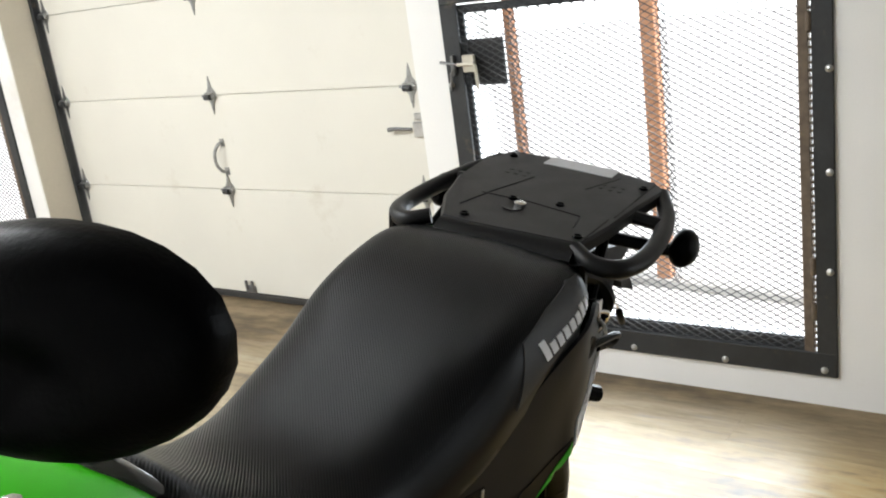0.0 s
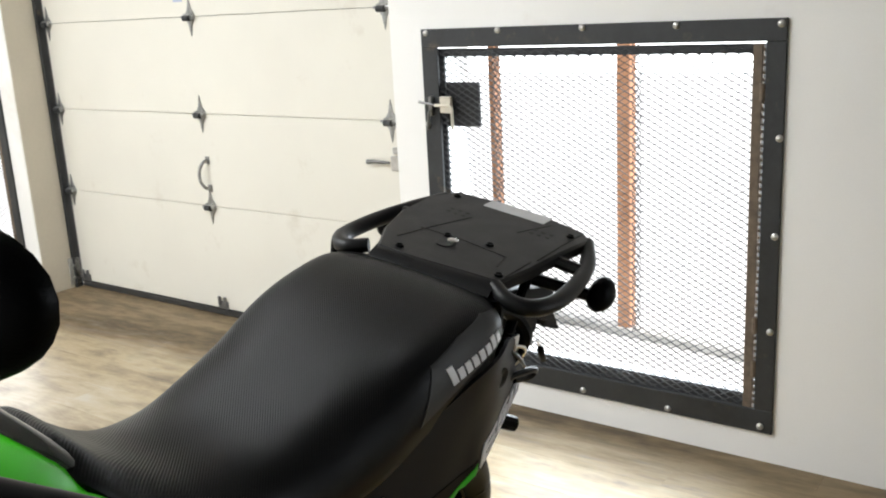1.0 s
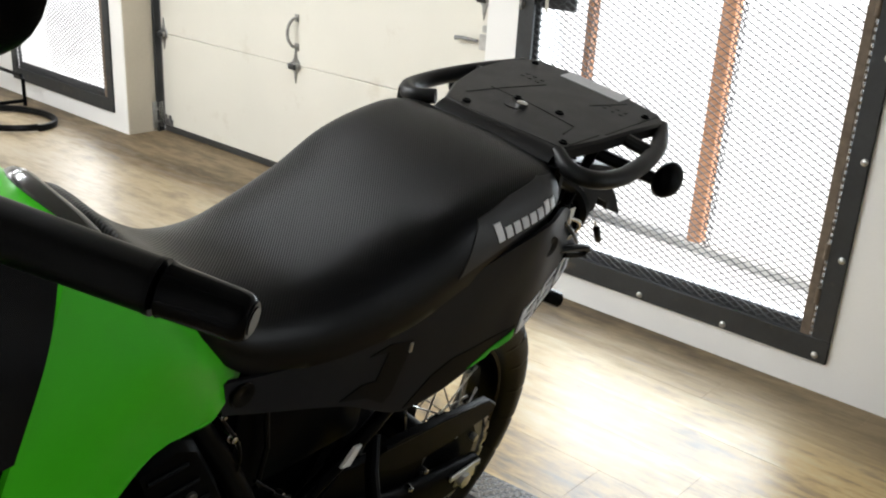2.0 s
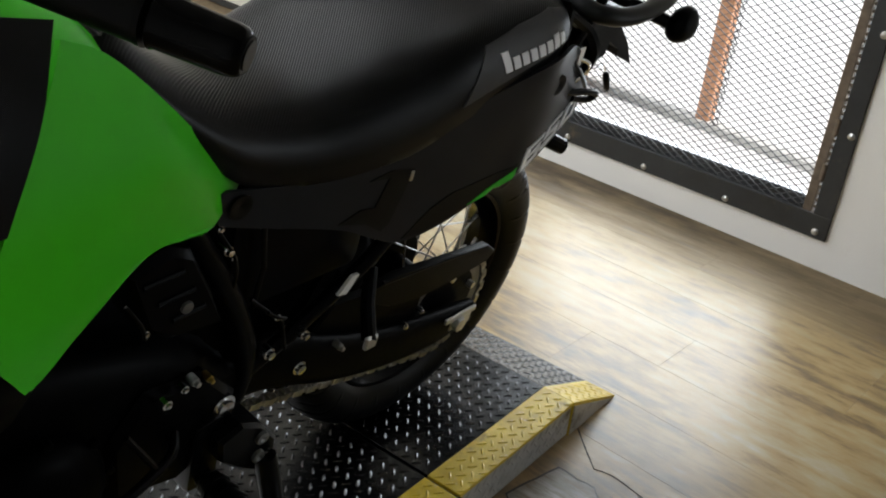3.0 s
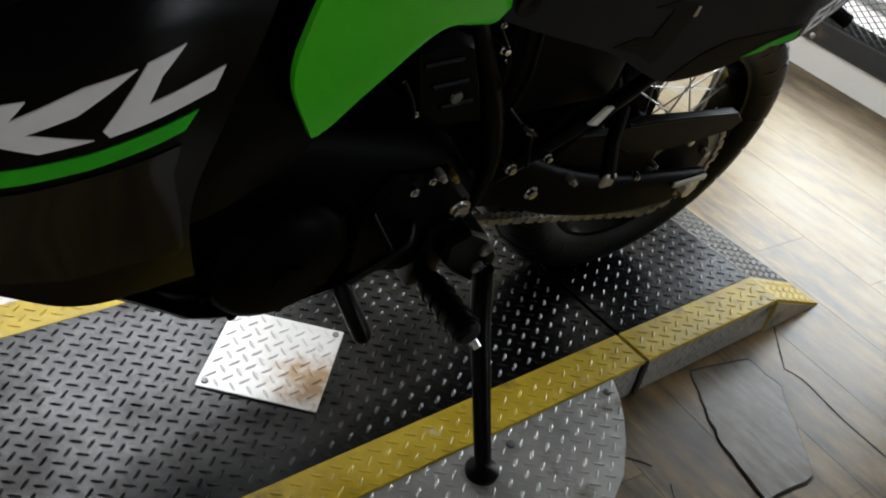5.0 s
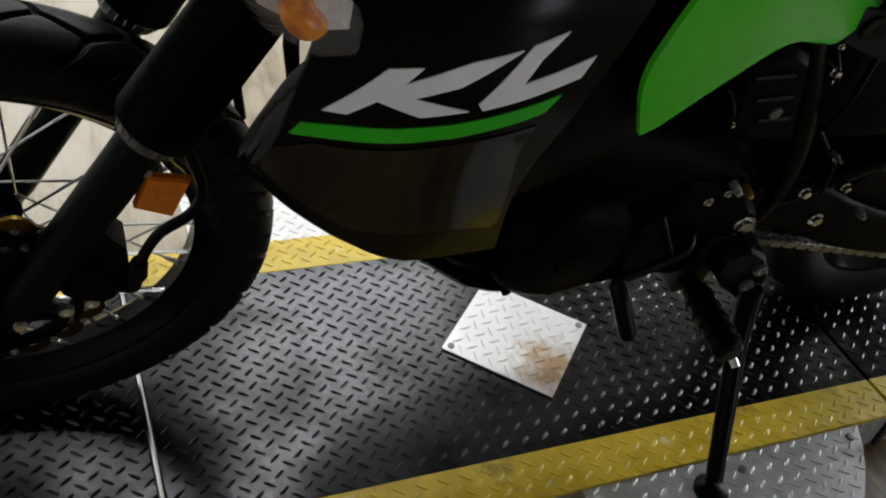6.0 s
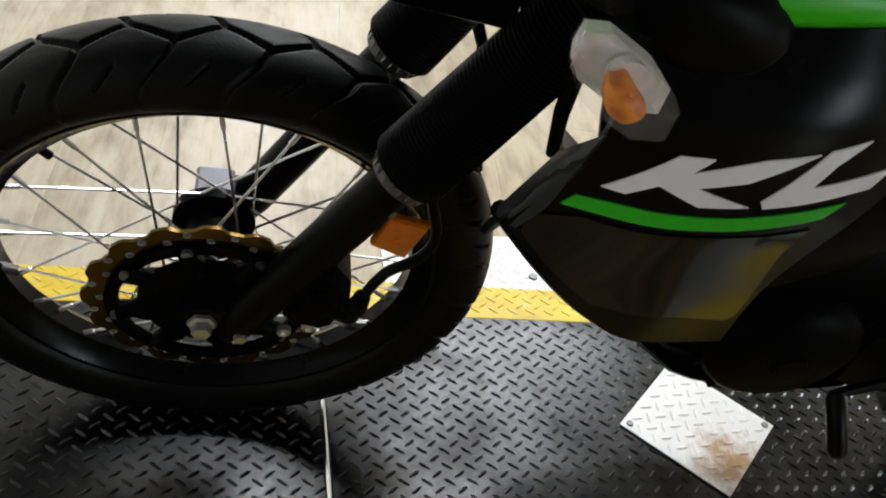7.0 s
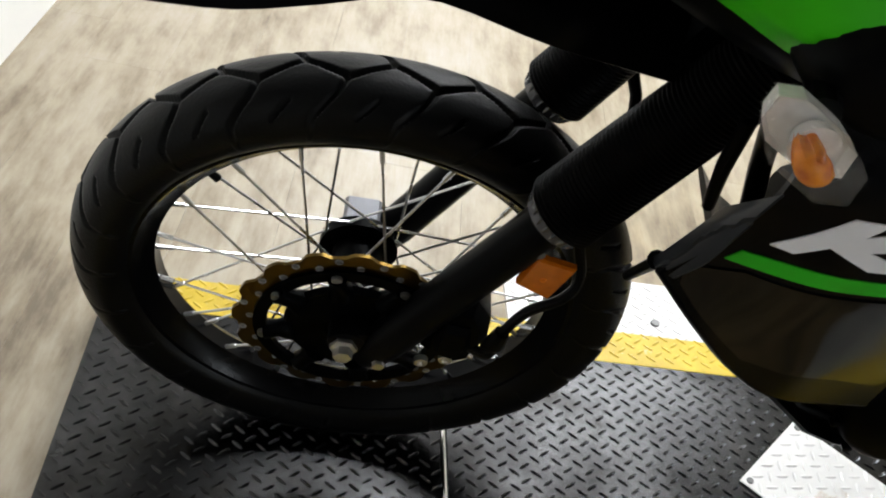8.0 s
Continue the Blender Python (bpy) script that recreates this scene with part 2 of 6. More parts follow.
def plank_material():
    """Printed weathered-oak vinyl plank: long grain, grey and honey patches, each plank its own tone."""
    m = bpy.data.materials.new("vinyl_plank")
    m.use_nodes = True
    nt = m.node_tree
    p = nt.nodes["Principled BSDF"]
    co = nt.nodes.new("ShaderNodeTexCoord")
    info = nt.nodes.new("ShaderNodeObjectInfo")
    off = nt.nodes.new("ShaderNodeVectorMath")
    off.operation = "MULTIPLY_ADD"
    comb = nt.nodes.new("ShaderNodeCombineXYZ")
    for k in range(3):
        nt.links.new(info.outputs["Random"], comb.inputs[k])
    off.inputs[1].default_value = (37, 53, 11)
    nt.links.new(comb.outputs[0], off.inputs[0])
    nt.links.new(co.outputs["Object"], off.inputs[2])

    geo = nt.nodes.new("ShaderNodeNewGeometry")

    def streak(source, sx, sy, detail):
        mp = nt.nodes.new("ShaderNodeMapping")
        mp.inputs["Scale"].default_value = (sx, sy, 1)
        n = nt.nodes.new("ShaderNodeTexNoise")
        n.inputs["Scale"].default_value, n.inputs["Detail"].default_value = 1.0, detail
        n.inputs["Roughness"].default_value = 0.62
        nt.links.new(source, mp.inputs[0])
        nt.links.new(mp.outputs[0], n.inputs["Vector"])
        return n.outputs["Fac"]

    def calc(op, a, b, c=0.0):
        n = nt.nodes.new("ShaderNodeMath")
        n.operation = op
        for k, v in enumerate((a, b, c)):
            if isinstance(v, (int, float)):
                n.inputs[k].default_value = v
            else:
                nt.links.new(v, n.inputs[k])
        return n.outputs[0]

    def colours(fac, stops):
        r = nt.nodes.new("ShaderNodeValToRGB")
        e = r.color_ramp.elements
        while len(e) < len(stops):
            e.new(0.5)
        for k, (q, c) in enumerate(stops):
            e[k].position, e[k].color = q, (*c, 1)
        nt.links.new(fac, r.inputs[0])
        return r.outputs[0]

    def blend(fac, a, b):
        n = nt.nodes.new("ShaderNodeMix")
        n.data_type = "RGBA"
        nt.links.new(fac, n.inputs[0])
        nt.links.new(a, n.inputs[6])
        nt.links.new(b, n.inputs[7])
        return n.outputs[2]

    wide, broad, fine = streak(geo.outputs["Position"], 0.9, 2.6, 3), streak(off.outputs[0], 3.2, 27, 6), streak(off.outputs[0], 12, 110, 5)
    spots = streak(geo.outputs["Position"], 6, 17, 6)
    tone = calc("MULTIPLY_ADD", fine, 0.13, calc("MULTIPLY_ADD", broad, 0.28, calc("MULTIPLY_ADD", spots, 0.62, calc("MULTIPLY_ADD", wide, 0.55, calc("MULTIPLY_ADD", info.outputs["Random"], 0.05, -0.320)))))
    honey = colours(tone, [(0.32, (0.170, 0.130, 0.085)), (0.42, (0.290, 0.236, 0.162)), (0.52, (0.385, 0.328, 0.240)), (0.60, (0.420, 0.372, 0.292)), (0.69, (0.440, 0.408, 0.355))])
    grey = colours(tone, [(0.33, (0.085, 0.060, 0.032)), (0.43, (0.225, 0.148, 0.058)), (0.51, (0.370, 0.252, 0.100)), (0.60, (0.400, 0.315, 0.165)), (0.70, (0.43, 0.375, 0.275))])
    # planks around a point beside the lift take the deeper golden-brown ramp, edge broken by noise
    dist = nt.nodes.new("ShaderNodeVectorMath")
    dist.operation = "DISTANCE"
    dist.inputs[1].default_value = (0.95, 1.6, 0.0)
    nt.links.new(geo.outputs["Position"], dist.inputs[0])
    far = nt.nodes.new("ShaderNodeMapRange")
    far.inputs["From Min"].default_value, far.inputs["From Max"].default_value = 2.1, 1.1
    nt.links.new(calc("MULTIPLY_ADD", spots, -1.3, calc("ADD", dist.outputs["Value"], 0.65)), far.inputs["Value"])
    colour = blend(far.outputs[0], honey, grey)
    # mottled brown strip along the foot of the door and window wall
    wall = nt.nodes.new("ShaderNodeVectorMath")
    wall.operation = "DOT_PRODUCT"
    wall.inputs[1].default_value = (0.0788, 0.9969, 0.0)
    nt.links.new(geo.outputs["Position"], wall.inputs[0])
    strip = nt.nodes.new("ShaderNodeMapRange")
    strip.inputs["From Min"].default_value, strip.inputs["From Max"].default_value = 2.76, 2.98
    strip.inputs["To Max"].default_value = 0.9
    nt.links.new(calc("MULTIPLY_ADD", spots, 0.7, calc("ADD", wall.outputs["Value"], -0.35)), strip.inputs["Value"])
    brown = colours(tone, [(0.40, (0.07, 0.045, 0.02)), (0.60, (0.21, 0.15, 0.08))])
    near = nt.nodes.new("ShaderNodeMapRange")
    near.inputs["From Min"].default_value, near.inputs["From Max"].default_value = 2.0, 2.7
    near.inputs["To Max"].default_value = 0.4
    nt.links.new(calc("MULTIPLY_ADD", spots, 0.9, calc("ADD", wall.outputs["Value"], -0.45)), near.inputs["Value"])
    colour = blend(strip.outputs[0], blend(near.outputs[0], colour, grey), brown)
    # where the printed layer has come off beside the ramp the brown board shows
    bare = nt.nodes.new("ShaderNodeVectorMath")
    bare.operation = "DISTANCE"
    bare.inputs[1].default_value = (0.58, 1.45, 0.0)
    nt.links.new(geo.outputs["Position"], bare.inputs[0])
    worn = nt.nodes.new("ShaderNodeMapRange")
    worn.inputs["From Min"].default_value, worn.inputs["From Max"].default_value = 0.58, 0.40
    worn.inputs["To Max"].default_value = 0.85
    nt.links.new(calc("MULTIPLY_ADD", spots, -0.5, calc("ADD", bare.outputs["Value"], 0.25)), worn.inputs["Value"])
    board = colours(tone, [(0.36, (0.045, 0.032, 0.018)), (0.47, (0.14, 0.090, 0.040)), (0.55, (0.27, 0.170, 0.068)), (0.66, (0.33, 0.27, 0.19))])
    colour = blend(worn.outputs[0], colour, board)
    nt.links.new(colour, p.inputs["Base Color"])
    rr = nt.nodes.new("ShaderNodeMapRange")
    rr.inputs["To Min"].default_value, rr.inputs["To Max"].default_value = 0.27, 0.44
    p.inputs["Specular IOR Level"].default_value = 0.62
    nt.links.new(spots, rr.inputs["Value"])
    # the brown strip is rougher than the rest
    nt.links.new(calc("MULTIPLY_ADD", strip.outputs[0], 0.32, rr.outputs[0]), p.inputs["Roughness"])
    b = nt.nodes.new("ShaderNodeBump")
    b.inputs["Strength"].default_value, b.inputs["Distance"].default_value = 0.12, 0.001
    nt.links.new(fine, b.inputs["Height"])
    nt.links.new(b.outputs[0], p.inputs["Normal"])
    return m


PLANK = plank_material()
SCRAP = scuffed(material("worn_grey_plank", (0.19, 0.168, 0.135), 0.34, var=0.25, scale=14, second=(0.30, 0.28, 0.245), bump=0.15), (0.12, 0.082, 0.040), 5, 0.42, 0.60, stretch=(2, 12, 1))


# ---------------------------------------------------------------- mesh tools
class Geo:
    """Vertices and faces of one mesh, gathered from simple solids."""

    def __init__(self):
        self.v, self.f = [], []

    def add(self, verts, faces):
        n = len(self.v)
        self.v += [tuple(p) for p in verts]
        self.f += [tuple(n + i for i in face) for face in faces]
        return self

    def box(self, lo, hi, bevel=0.0, m=None):
        """A box with chamfered edges."""
        (x0, y0, z0), (x1, y1, z1) = lo, hi
        b = min(bevel, 0.45 * min(x1 - x0, y1 - y0, z1 - z0))
        if b <= 0:
            vs = [(x, y, z) for x in (x0, x1) for y in (y0, y1) for z in (z0, z1)]
            fs = [(0, 1, 3, 2), (4, 6, 7, 5), (0, 4, 5, 1), (2, 3, 7, 6), (0, 2, 6, 4), (1, 5, 7, 3)]
        else:
            bm = bmesh.new()
            bmesh.ops.create_cube(bm, size=1.0)
            for v in bm.verts:
                v.co = Vector(((v.co.x + 0.5) * (x1 - x0) + x0, (v.co.y + 0.5) * (y1 - y0) + y0, (v.co.z + 0.5) * (z1 - z0) + z0))
            bmesh.ops.bevel(bm, geom=bm.edges[:], offset=b, segments=1 if b < 0.005 else 2, profile=0.6, affect="EDGES")
            bm.verts.index_update()
            vs, fs = [v.co[:] for v in bm.verts], [[v.index for v in f.verts] for f in bm.faces]
            bm.free()
        if m is not None:
            vs = [m @ Vector(p) for p in vs]
        return self.add(vs, fs)

    def tube(self, path, r, n=12, smooth=0, cap=True):
        """A round bar along a path; r may be a list, one radius for each point."""
        pts = [Vector(p) for p in path]
        rs = list(r) if isinstance(r, (list, tuple)) else [r] * len(pts)
        if smooth:
            pts, rs = spline(pts, smooth, rs)
        vs, fs = [], []
        up = Vector((0, 0, 1))
        for i, p in enumerate(pts):
            d = (pts[min(i + 1, len(pts) - 1)] - pts[max(i - 1, 0)]).normalized()
            if abs(d.dot(up)) > 0.97:
                up = Vector((1, 0, 0)) if abs(d.x) < 0.9 else Vector((0, 1, 0))
            a = d.cross(up).normalized()
            b = a.cross(d).normalized()
            up = b
            for k in range(n):
                t = 2 * math.pi * k / n
                vs.append(p + rs[i] * (math.cos(t) * a + math.sin(t) * b))
        for i in range(len(pts) - 1):
            for k in range(n):
                fs.append((i * n + k, i * n + (k + 1) % n, (i + 1) * n + (k + 1) % n, (i + 1) * n + k))
        if cap:
            fs.append(tuple(range(n)))
            fs.append(tuple((len(pts) - 1) * n + k for k in reversed(range(n))))
        return self.add(vs, fs)

    def lathe(self, profile, n=32, origin=(0, 0, 0), closed=False, axis="x"):
        """A turned solid: profile rows (along the axis, radius)."""
        vs, fs = [], []
        o = Vector(origin)
        for a, r in profile:
            for k in range(n):
                t = 2 * math.pi * k / n
                c, s = r * math.cos(t), r * math.sin(t)
                vs.append(o + Vector({"x": (a, c, s), "y": (c, a, s), "z": (c, s, a)}[axis]))
        m = len(profile)
        for i in range(m if closed else m - 1):
            j = (i + 1) % m
            for k in range(n):
                fs.append((i * n + k, i * n + (k + 1) % n, j * n + (k + 1) % n, j * n + k))
        if not closed:
            fs += [tuple(range(n)), tuple((m - 1) * n + k for k in reversed(range(n)))]
        return self.add(vs, fs)

    def prism(self, outline, x0, x1, bevel=0.0):
        """An outline in y and z, pushed out along x, with a chamfered rim on the far side."""
        n = len(outline)
        c = Vector((sum(p[0] for p in outline) / n, sum(p[1] for p in outline) / n))
        rings = [(x0, 0.0), (x1 - math.copysign(bevel, x1 - x0), 0.0), (x1, bevel)] if bevel else [(x0, 0.0), (x1, 0.0)]
        vs = []
        for x, b in rings:
            for y, z in outline:
                d = Vector((y, z)) - c
                k = 1 - b / max(d.length, 1e-6)
                vs.append((x, c.x + d.x * k, c.y + d.y * k))
        fs = [tuple(range(n)), tuple((len(rings) - 1) * n + i for i in reversed(range(n)))]
        for i in range(len(rings) - 1):
            for k in range(n):
                fs.append((i * n + k, i * n + (k + 1) % n, (i + 1) * n + (k + 1) % n, (i + 1) * n + k))
        return self.add(vs, fs)

    def sheet(self, rows, thick, nu=20, nv=10):
        """A curved panel through control rows of points, with thickness towards the inside (-x)."""
        fine = [resample(spline([Vector(p) for p in row], 8)[0], nu) for row in rows]
        cols = []
        for j in range(nu):
            cols.append(resample(spline([row[j] for row in fine], 8)[0], nv))
        grid = [[cols[j][i] for j in range(nu)] for i in range(nv)]
        top, low = [], []
        for i in range(nv):
            for j in range(nu):
                du = grid[i][min(j + 1, nu - 1)] - grid[i][max(j - 1, 0)]
                dv = grid[min(i + 1, nv - 1)][j] - grid[max(i - 1, 0)][j]
                nrm = du.cross(dv).normalized()
                if nrm.x < 0:
                    nrm = -nrm
                top.append(grid[i][j])
                low.append(grid[i][j] - nrm * thick)
        k = nu * nv
        fs = []
        for i in range(nv - 1):
            for j in range(nu - 1):
                a = i * nu + j
                fs.append((a, a + 1, a + nu + 1, a + nu))
                fs.append((k + a, k + a + nu, k + a + nu + 1, k + a + 1))
        rim = [j for j in range(nu)] + [i * nu + nu - 1 for i in range(1, nv)] + [(nv - 1) * nu + j for j in reversed(range(nu - 1))] + [i * nu for i in reversed(range(1, nv - 1))]
        for a, b in zip(rim, rim[1:] + rim[:1]):
            fs.append((a, k + a, k + b, b))
        return self.add(top + low, fs)

    def loft(self, sections, nu=24, nv=24):
        """A closed body through cross-sections (lists of points, the same number in each), rounded."""
        rings = []
        for sec in sections:
            pts = [Vector(p) for p in sec]
            loop = spline(pts + pts[:1], 6, closed=True)[0]
            rings.append(resample(loop, nu + 1)[:-1])
        cols = [resample(spline([r[k] for r in rings], 8)[0], nv) for k in range(nu)]
        vs = [cols[k][i] for i in range(nv) for k in range(nu)]
        fs = [tuple(range(nu)), tuple((nv - 1) * nu + k for k in reversed(range(nu)))]
        for i in range(nv - 1):
            for k in range(nu):
                fs.append((i * nu + k, i * nu + (k + 1) % nu, (i + 1) * nu + (k + 1) % nu, (i + 1) * nu + k))
        return self.add(vs, fs)

    def mesh(self, name, mat, sharp=35):
        me = bpy.data.meshes.new(name)
        me.from_pydata([tuple(p) for p in self.v], [], self.f)
        bm = bmesh.new()
        bm.from_mesh(me)
        bmesh.ops.recalc_face_normals(bm, faces=bm.faces[:])
        bm.to_mesh(me)
        bm.free()
        me.polygons.foreach_set("use_smooth", [True] * len(me.polygons))
        me.set_sharp_from_angle(angle=radians(sharp))
        me.materials.append(mat)
        return me


def spline(pts, k, rs=None, closed=False):
    """Catmull-Rom through the points, k steps a span; radii go along."""
    out, ro = [], []
    n = len(pts)
    for i in range(n - 1):
        p1, p2 = pts[i], pts[i + 1]
        p0 = pts[i - 1] if i > 0 else (pts[n - 2] if closed else p1 * 2 - p2)
        p3 = pts[i + 2] if i + 2 < n else (pts[1] if closed else p2 * 2 - p1)
        for j in range(k):
            t = j / k
            out.append(0.5 * ((2 * p1) + (p2 - p0) * t + (2 * p0 - 5 * p1 + 4 * p2 - p3) * t * t + (3 * p1 - p0 - 3 * p2 + p3) * t ** 3))
            ro.append(rs[i] + (rs[i + 1] - rs[i]) * t if rs else 0)
    out.append(pts[-1].copy())
    ro.append(rs[-1] if rs else 0)
    return out, ro


def resample(pts, n):
    d = [0.0]
    for a, b in zip(pts, pts[1:]):
        d.append(d[-1] + (b - a).length)
    out, j = [], 0
    for i in range(n):
        s = d[-1] * i / (n - 1)
        while j < len(pts) - 2 and d[j + 1] < s:
            j += 1
        w = (s - d[j]) / max(d[j + 1] - d[j], 1e-9)
        out.append(pts[j].lerp(pts[j + 1], min(max(w, 0), 1)))
    return out


def part(name, geo, mat, parent, label="", at=None, sharp=35):
    """One mesh object under a thing or a part."""
    me = geo if isinstance(geo, bpy.types.Mesh) else geo.mesh(name, mat, sharp)
    ob = new(name, me)
    ob.parent = parent
    if at is not None:
        ob.matrix_basis = at
    return tagged(ob, label)


def thing(name, label, category, at=None, group="", kind="", geo=None, mat=None):
    ob = new(name, geo.mesh(name, mat) if geo else None)
    if at is not None:
        ob.matrix_basis = at
    return tagged(ob, label, category, group, kind)


# ---------------------------------------------------------------- the room
ROOM = Matrix.Translation((0, 3.13, 0)) @ Euler((0, 0, radians(-4.52))).to_matrix().to_4x4()
U0, U1, V0, HIGH, DEEP = -6.2, 6.0, -3.93, 2.75, 0.215
WIN = (-0.775, 0.395, 0.145, 1.305)     # mesh window: left, right, low, high
WIN2 = (-4.76, -3.64, 0.145, 1.305)
# added opening out of view, lets fill light in from the right
FILL_WIN = (2.55, 3.67, 0.145, 1.305)
GAR = (-3.47, -0.965, 2.28)


def setting(name, geo, mat, label, category, at=ROOM):
    return thing(name, label, category, at=at, kind="structure", geo=geo, mat=mat)


PALE = material("pale_concrete", (0.62, 0.61, 0.60), 0.9, var=0.12, scale=4)
g = Geo()
for a, b, lo, hi in ((U0, WIN2[0], 0, HIGH), (WIN2[0], WIN2[1], 0, WIN2[2]), (WIN2[0], WIN2[1], WIN2[3], HIGH), (WIN2[1], GAR[0], 0, HIGH),
                     (GAR[0], GAR[1], GAR[2], HIGH), (GAR[1], WIN[0], 0, HIGH), (WIN[0], WIN[1], 0, WIN[2]), (WIN[0], WIN[1], WIN[3], HIGH), (WIN[1], FILL_WIN[0], 0, HIGH), (FILL_WIN[0], FILL_WIN[1], 0, FILL_WIN[2]), (FILL_WIN[0], FILL_WIN[1], FILL_WIN[3], HIGH), (FILL_WIN[1], U1, 0, HIGH)):
    g.box((a, 0, lo), (b, DEEP, hi))
setting("wall_north", g, WHITE_WALL, "white painted wall with mesh windows and a garage opening", "wall")
setting("wall_south", Geo().box((U0, V0 - 0.12, 0), (U1, V0, HIGH)), WHITE_WALL, "white painted wall ahead of the lift", "wall")
setting("wall_west", Geo().box((U0 - 0.12, V0, 0), (U0, DEEP, HIGH)), WHITE_WALL, "white painted end wall", "wall")
# unseen wall and ceiling, toned down to cut the fill
setting("wall_east", Geo().box((U1, V0, 0), (U1 + 0.12, DEEP, HIGH)), DIM_WALL, "dark grey end wall, out of view", "wall")
setting("ceiling", Geo().box((U0 - 0.12, V0 - 0.12, HIGH), (U1 + 0.12, DEEP + 0.05, HIGH + 0.1)), CEILING, "flat mid-grey ceiling, out of view", "ceiling")
floor = setting("floor", Geo().box((U0, V0, -0.12), (U1, DEEP + 0.04, -0.004)), CONCRETE, "floor of weathered oak vinyl planks", "floor")
setting("ground", Geo().box((-400, DEEP + 0.05, -0.2), (400, 900, -0.03)), PALE, "pale concrete yard outside the windows", "ground")
setting("backdrop", Geo().box((-60, 14, -2), (60, 14.1, 30)), emitter("bright_daylight", (0.97, 0.99, 1), 3.6), "bright hazy daylight outside", "backdrop")

# the ceiling fixtures, all unseen, modelled to go with the lamps
for lx, ly, watts in LAMPS:
    fx = thing("ceiling_light", "ceiling light fitting with bare tubes, added out of view", "ceiling light", at=pose(lx, ly, 2.75), group="ceiling lights")
    part("housing", Geo().box((-0.09, -0.72, -0.05), (0.09, 0.72, 0.0), 0.008), CEILING, fx)
    for dx in (-0.13, 0.13):
        part("tube", Geo().tube([(dx, -0.68, -0.03), (dx, 0.68, -0.03)], 0.013), emitter("lamp_tube", (1, 0.98, 0.95), 8), fx)

# mesh windows: bolted steel frame, hinged mesh gate, latch


def expanded(a0, a1, z0, z1, cw, ch, w):
    """Expanded-metal mesh: zigzag strands that meet in diamonds."""
    g = Geo()
    rows = int((z1 - z0) / ch)
    for j in range(rows):
        za = z0 + j * ch
        n = int((a1 - a0) / (cw / 2))
        vs, fs = [], []
        for i in range(n + 1):
            x = a0 + i * cw / 2
            z = za + (ch if (i + j) % 2 else 0)
            for dz, dy in ((-w, -0.0022), (w, -0.0004), (w, 0.0022), (-w, 0.0004)):
                vs.append((x, dy, z + dz))
        for i in range(n):
            for k in range(4):
                fs.append((i * 4 + k, i * 4 + (k + 1) % 4, i * 4 + 4 + (k + 1) % 4, i * 4 + 4 + k))
        g.add(vs, fs)
    return g


def mesh_window(name, rect, bolts):
    a0, a1, z0, z1 = rect
    w = thing(name, "grey steel window frame with expanded metal mesh gate", "window", at=ROOM, kind="structure")
    o, t = 0.045, 0.012
    fr = Geo()
    fr.box((a0 - o, -t, z1 - 0.018), (a1 + o, 0, z1 + o), 0.002).box((a0 - o, -t, z0 - o), (a1 + o, 0, z0 + 0.03), 0.002)
    fr.box((a0 - o, -t, z0 + 0.03), (a0 + 0.022, 0, z1 - 0.018), 0.002).box((a1 - 0.012, -t, z0 + 0.03), (a1 + o, 0, z1 - 0.018), 0.002)
    f = part("window_frame", fr, STEEL_GREY, w)
    for x, z in bolts:
        part("bolt", Geo().lathe([(0, 0.011), (-0.004, 0.0105), (-0.0075, 0.006), (-0.0085, 0.0)], 12, (x, -t, z), axis="y"), ZINC, f, "domed zinc bolt head")
    m0, m1, n0, n1 = a0 + 0.010, a1 - 0.021, z0 + 0.022, z1 - 0.024
    gate = Geo()
    gate.box((m0, 0.012, n1 - 0.028), (m1, 0.02, n1)).box((m0, 0.012, n0), (m1, 0.02, n0 + 0.045)).box((m0, 0.012, n0 + 0.045), (m0 + 0.025, 0.02, n1 - 0.028))
    gate.box((m1 - 0.028, 0.012, n0 + 0.045), (m1, 0.02, n1 - 0.028))
    gp = part("gate", gate, STEEL_GREY, w)
    part("mesh", expanded(m0 + 0.003, m1 - 0.003, n0 + 0.004, n1 - 0.006, 0.0395, 0.0108, 0.0014), MESH_STEEL, gp, "diamond expanded metal mesh")
    hb = part("hinge_bar", Geo().box((a1 - 0.050, -0.006, n0 - 0.01), (a1 - 0.0215, 0.011, n1), 0.002), RUST, w, "rusty brown hinge bar")
    teeth = Geo()
    for k in range(int((n1 - n0) / 0.021)):
        teeth.box((a1 - 0.0215, 0.0, n0 + 0.021 * k), (a1 - 0.012, 0.006, n0 + 0.021 * k + 0.008))
    tagged(part("slotted_strip", teeth, RUST, hb), kind="stuff")
    for z in (n0 + 0.14, n0 + 0.28, z1 - 0.16):
        part("hinge", Geo().tube([(a1 - 0.018, -0.010, z - 0.025), (a1 - 0.018, -0.010, z + 0.025)], 0.008, 10), RUST, hb)
    return w


bolts_1 = [(-0.797, 1.337), (-0.501, 1.34), (-0.189, 1.34), (0.12, 1.338), (0.424, 1.335), (0.430, 1.016), (0.427, 0.728), (0.424, 0.433), (0.404, 0.122),
           (0.104, 0.117), (-0.204, 0.118), (-0.525, 0.119), (-0.805, 1.02), (-0.805, 0.43)]
win_1 = mesh_window("window_1", WIN, bolts_1)
mesh_window("window_2", WIN2, [(x - 4.0, z) for x, z in bolts_1[:5]])
# unseen window, added to carry the fill lamp
mesh_window("fill_window", FILL_WIN, [(x + 3.3, z) for x, z in bolts_1[:5]])
la = part("latch_plate", Geo().box((-0.742, 0.021, 1.01), (-0.602, 0.025, 1.165)), MESH_STEEL, win_1, "dark square plate behind the mesh")
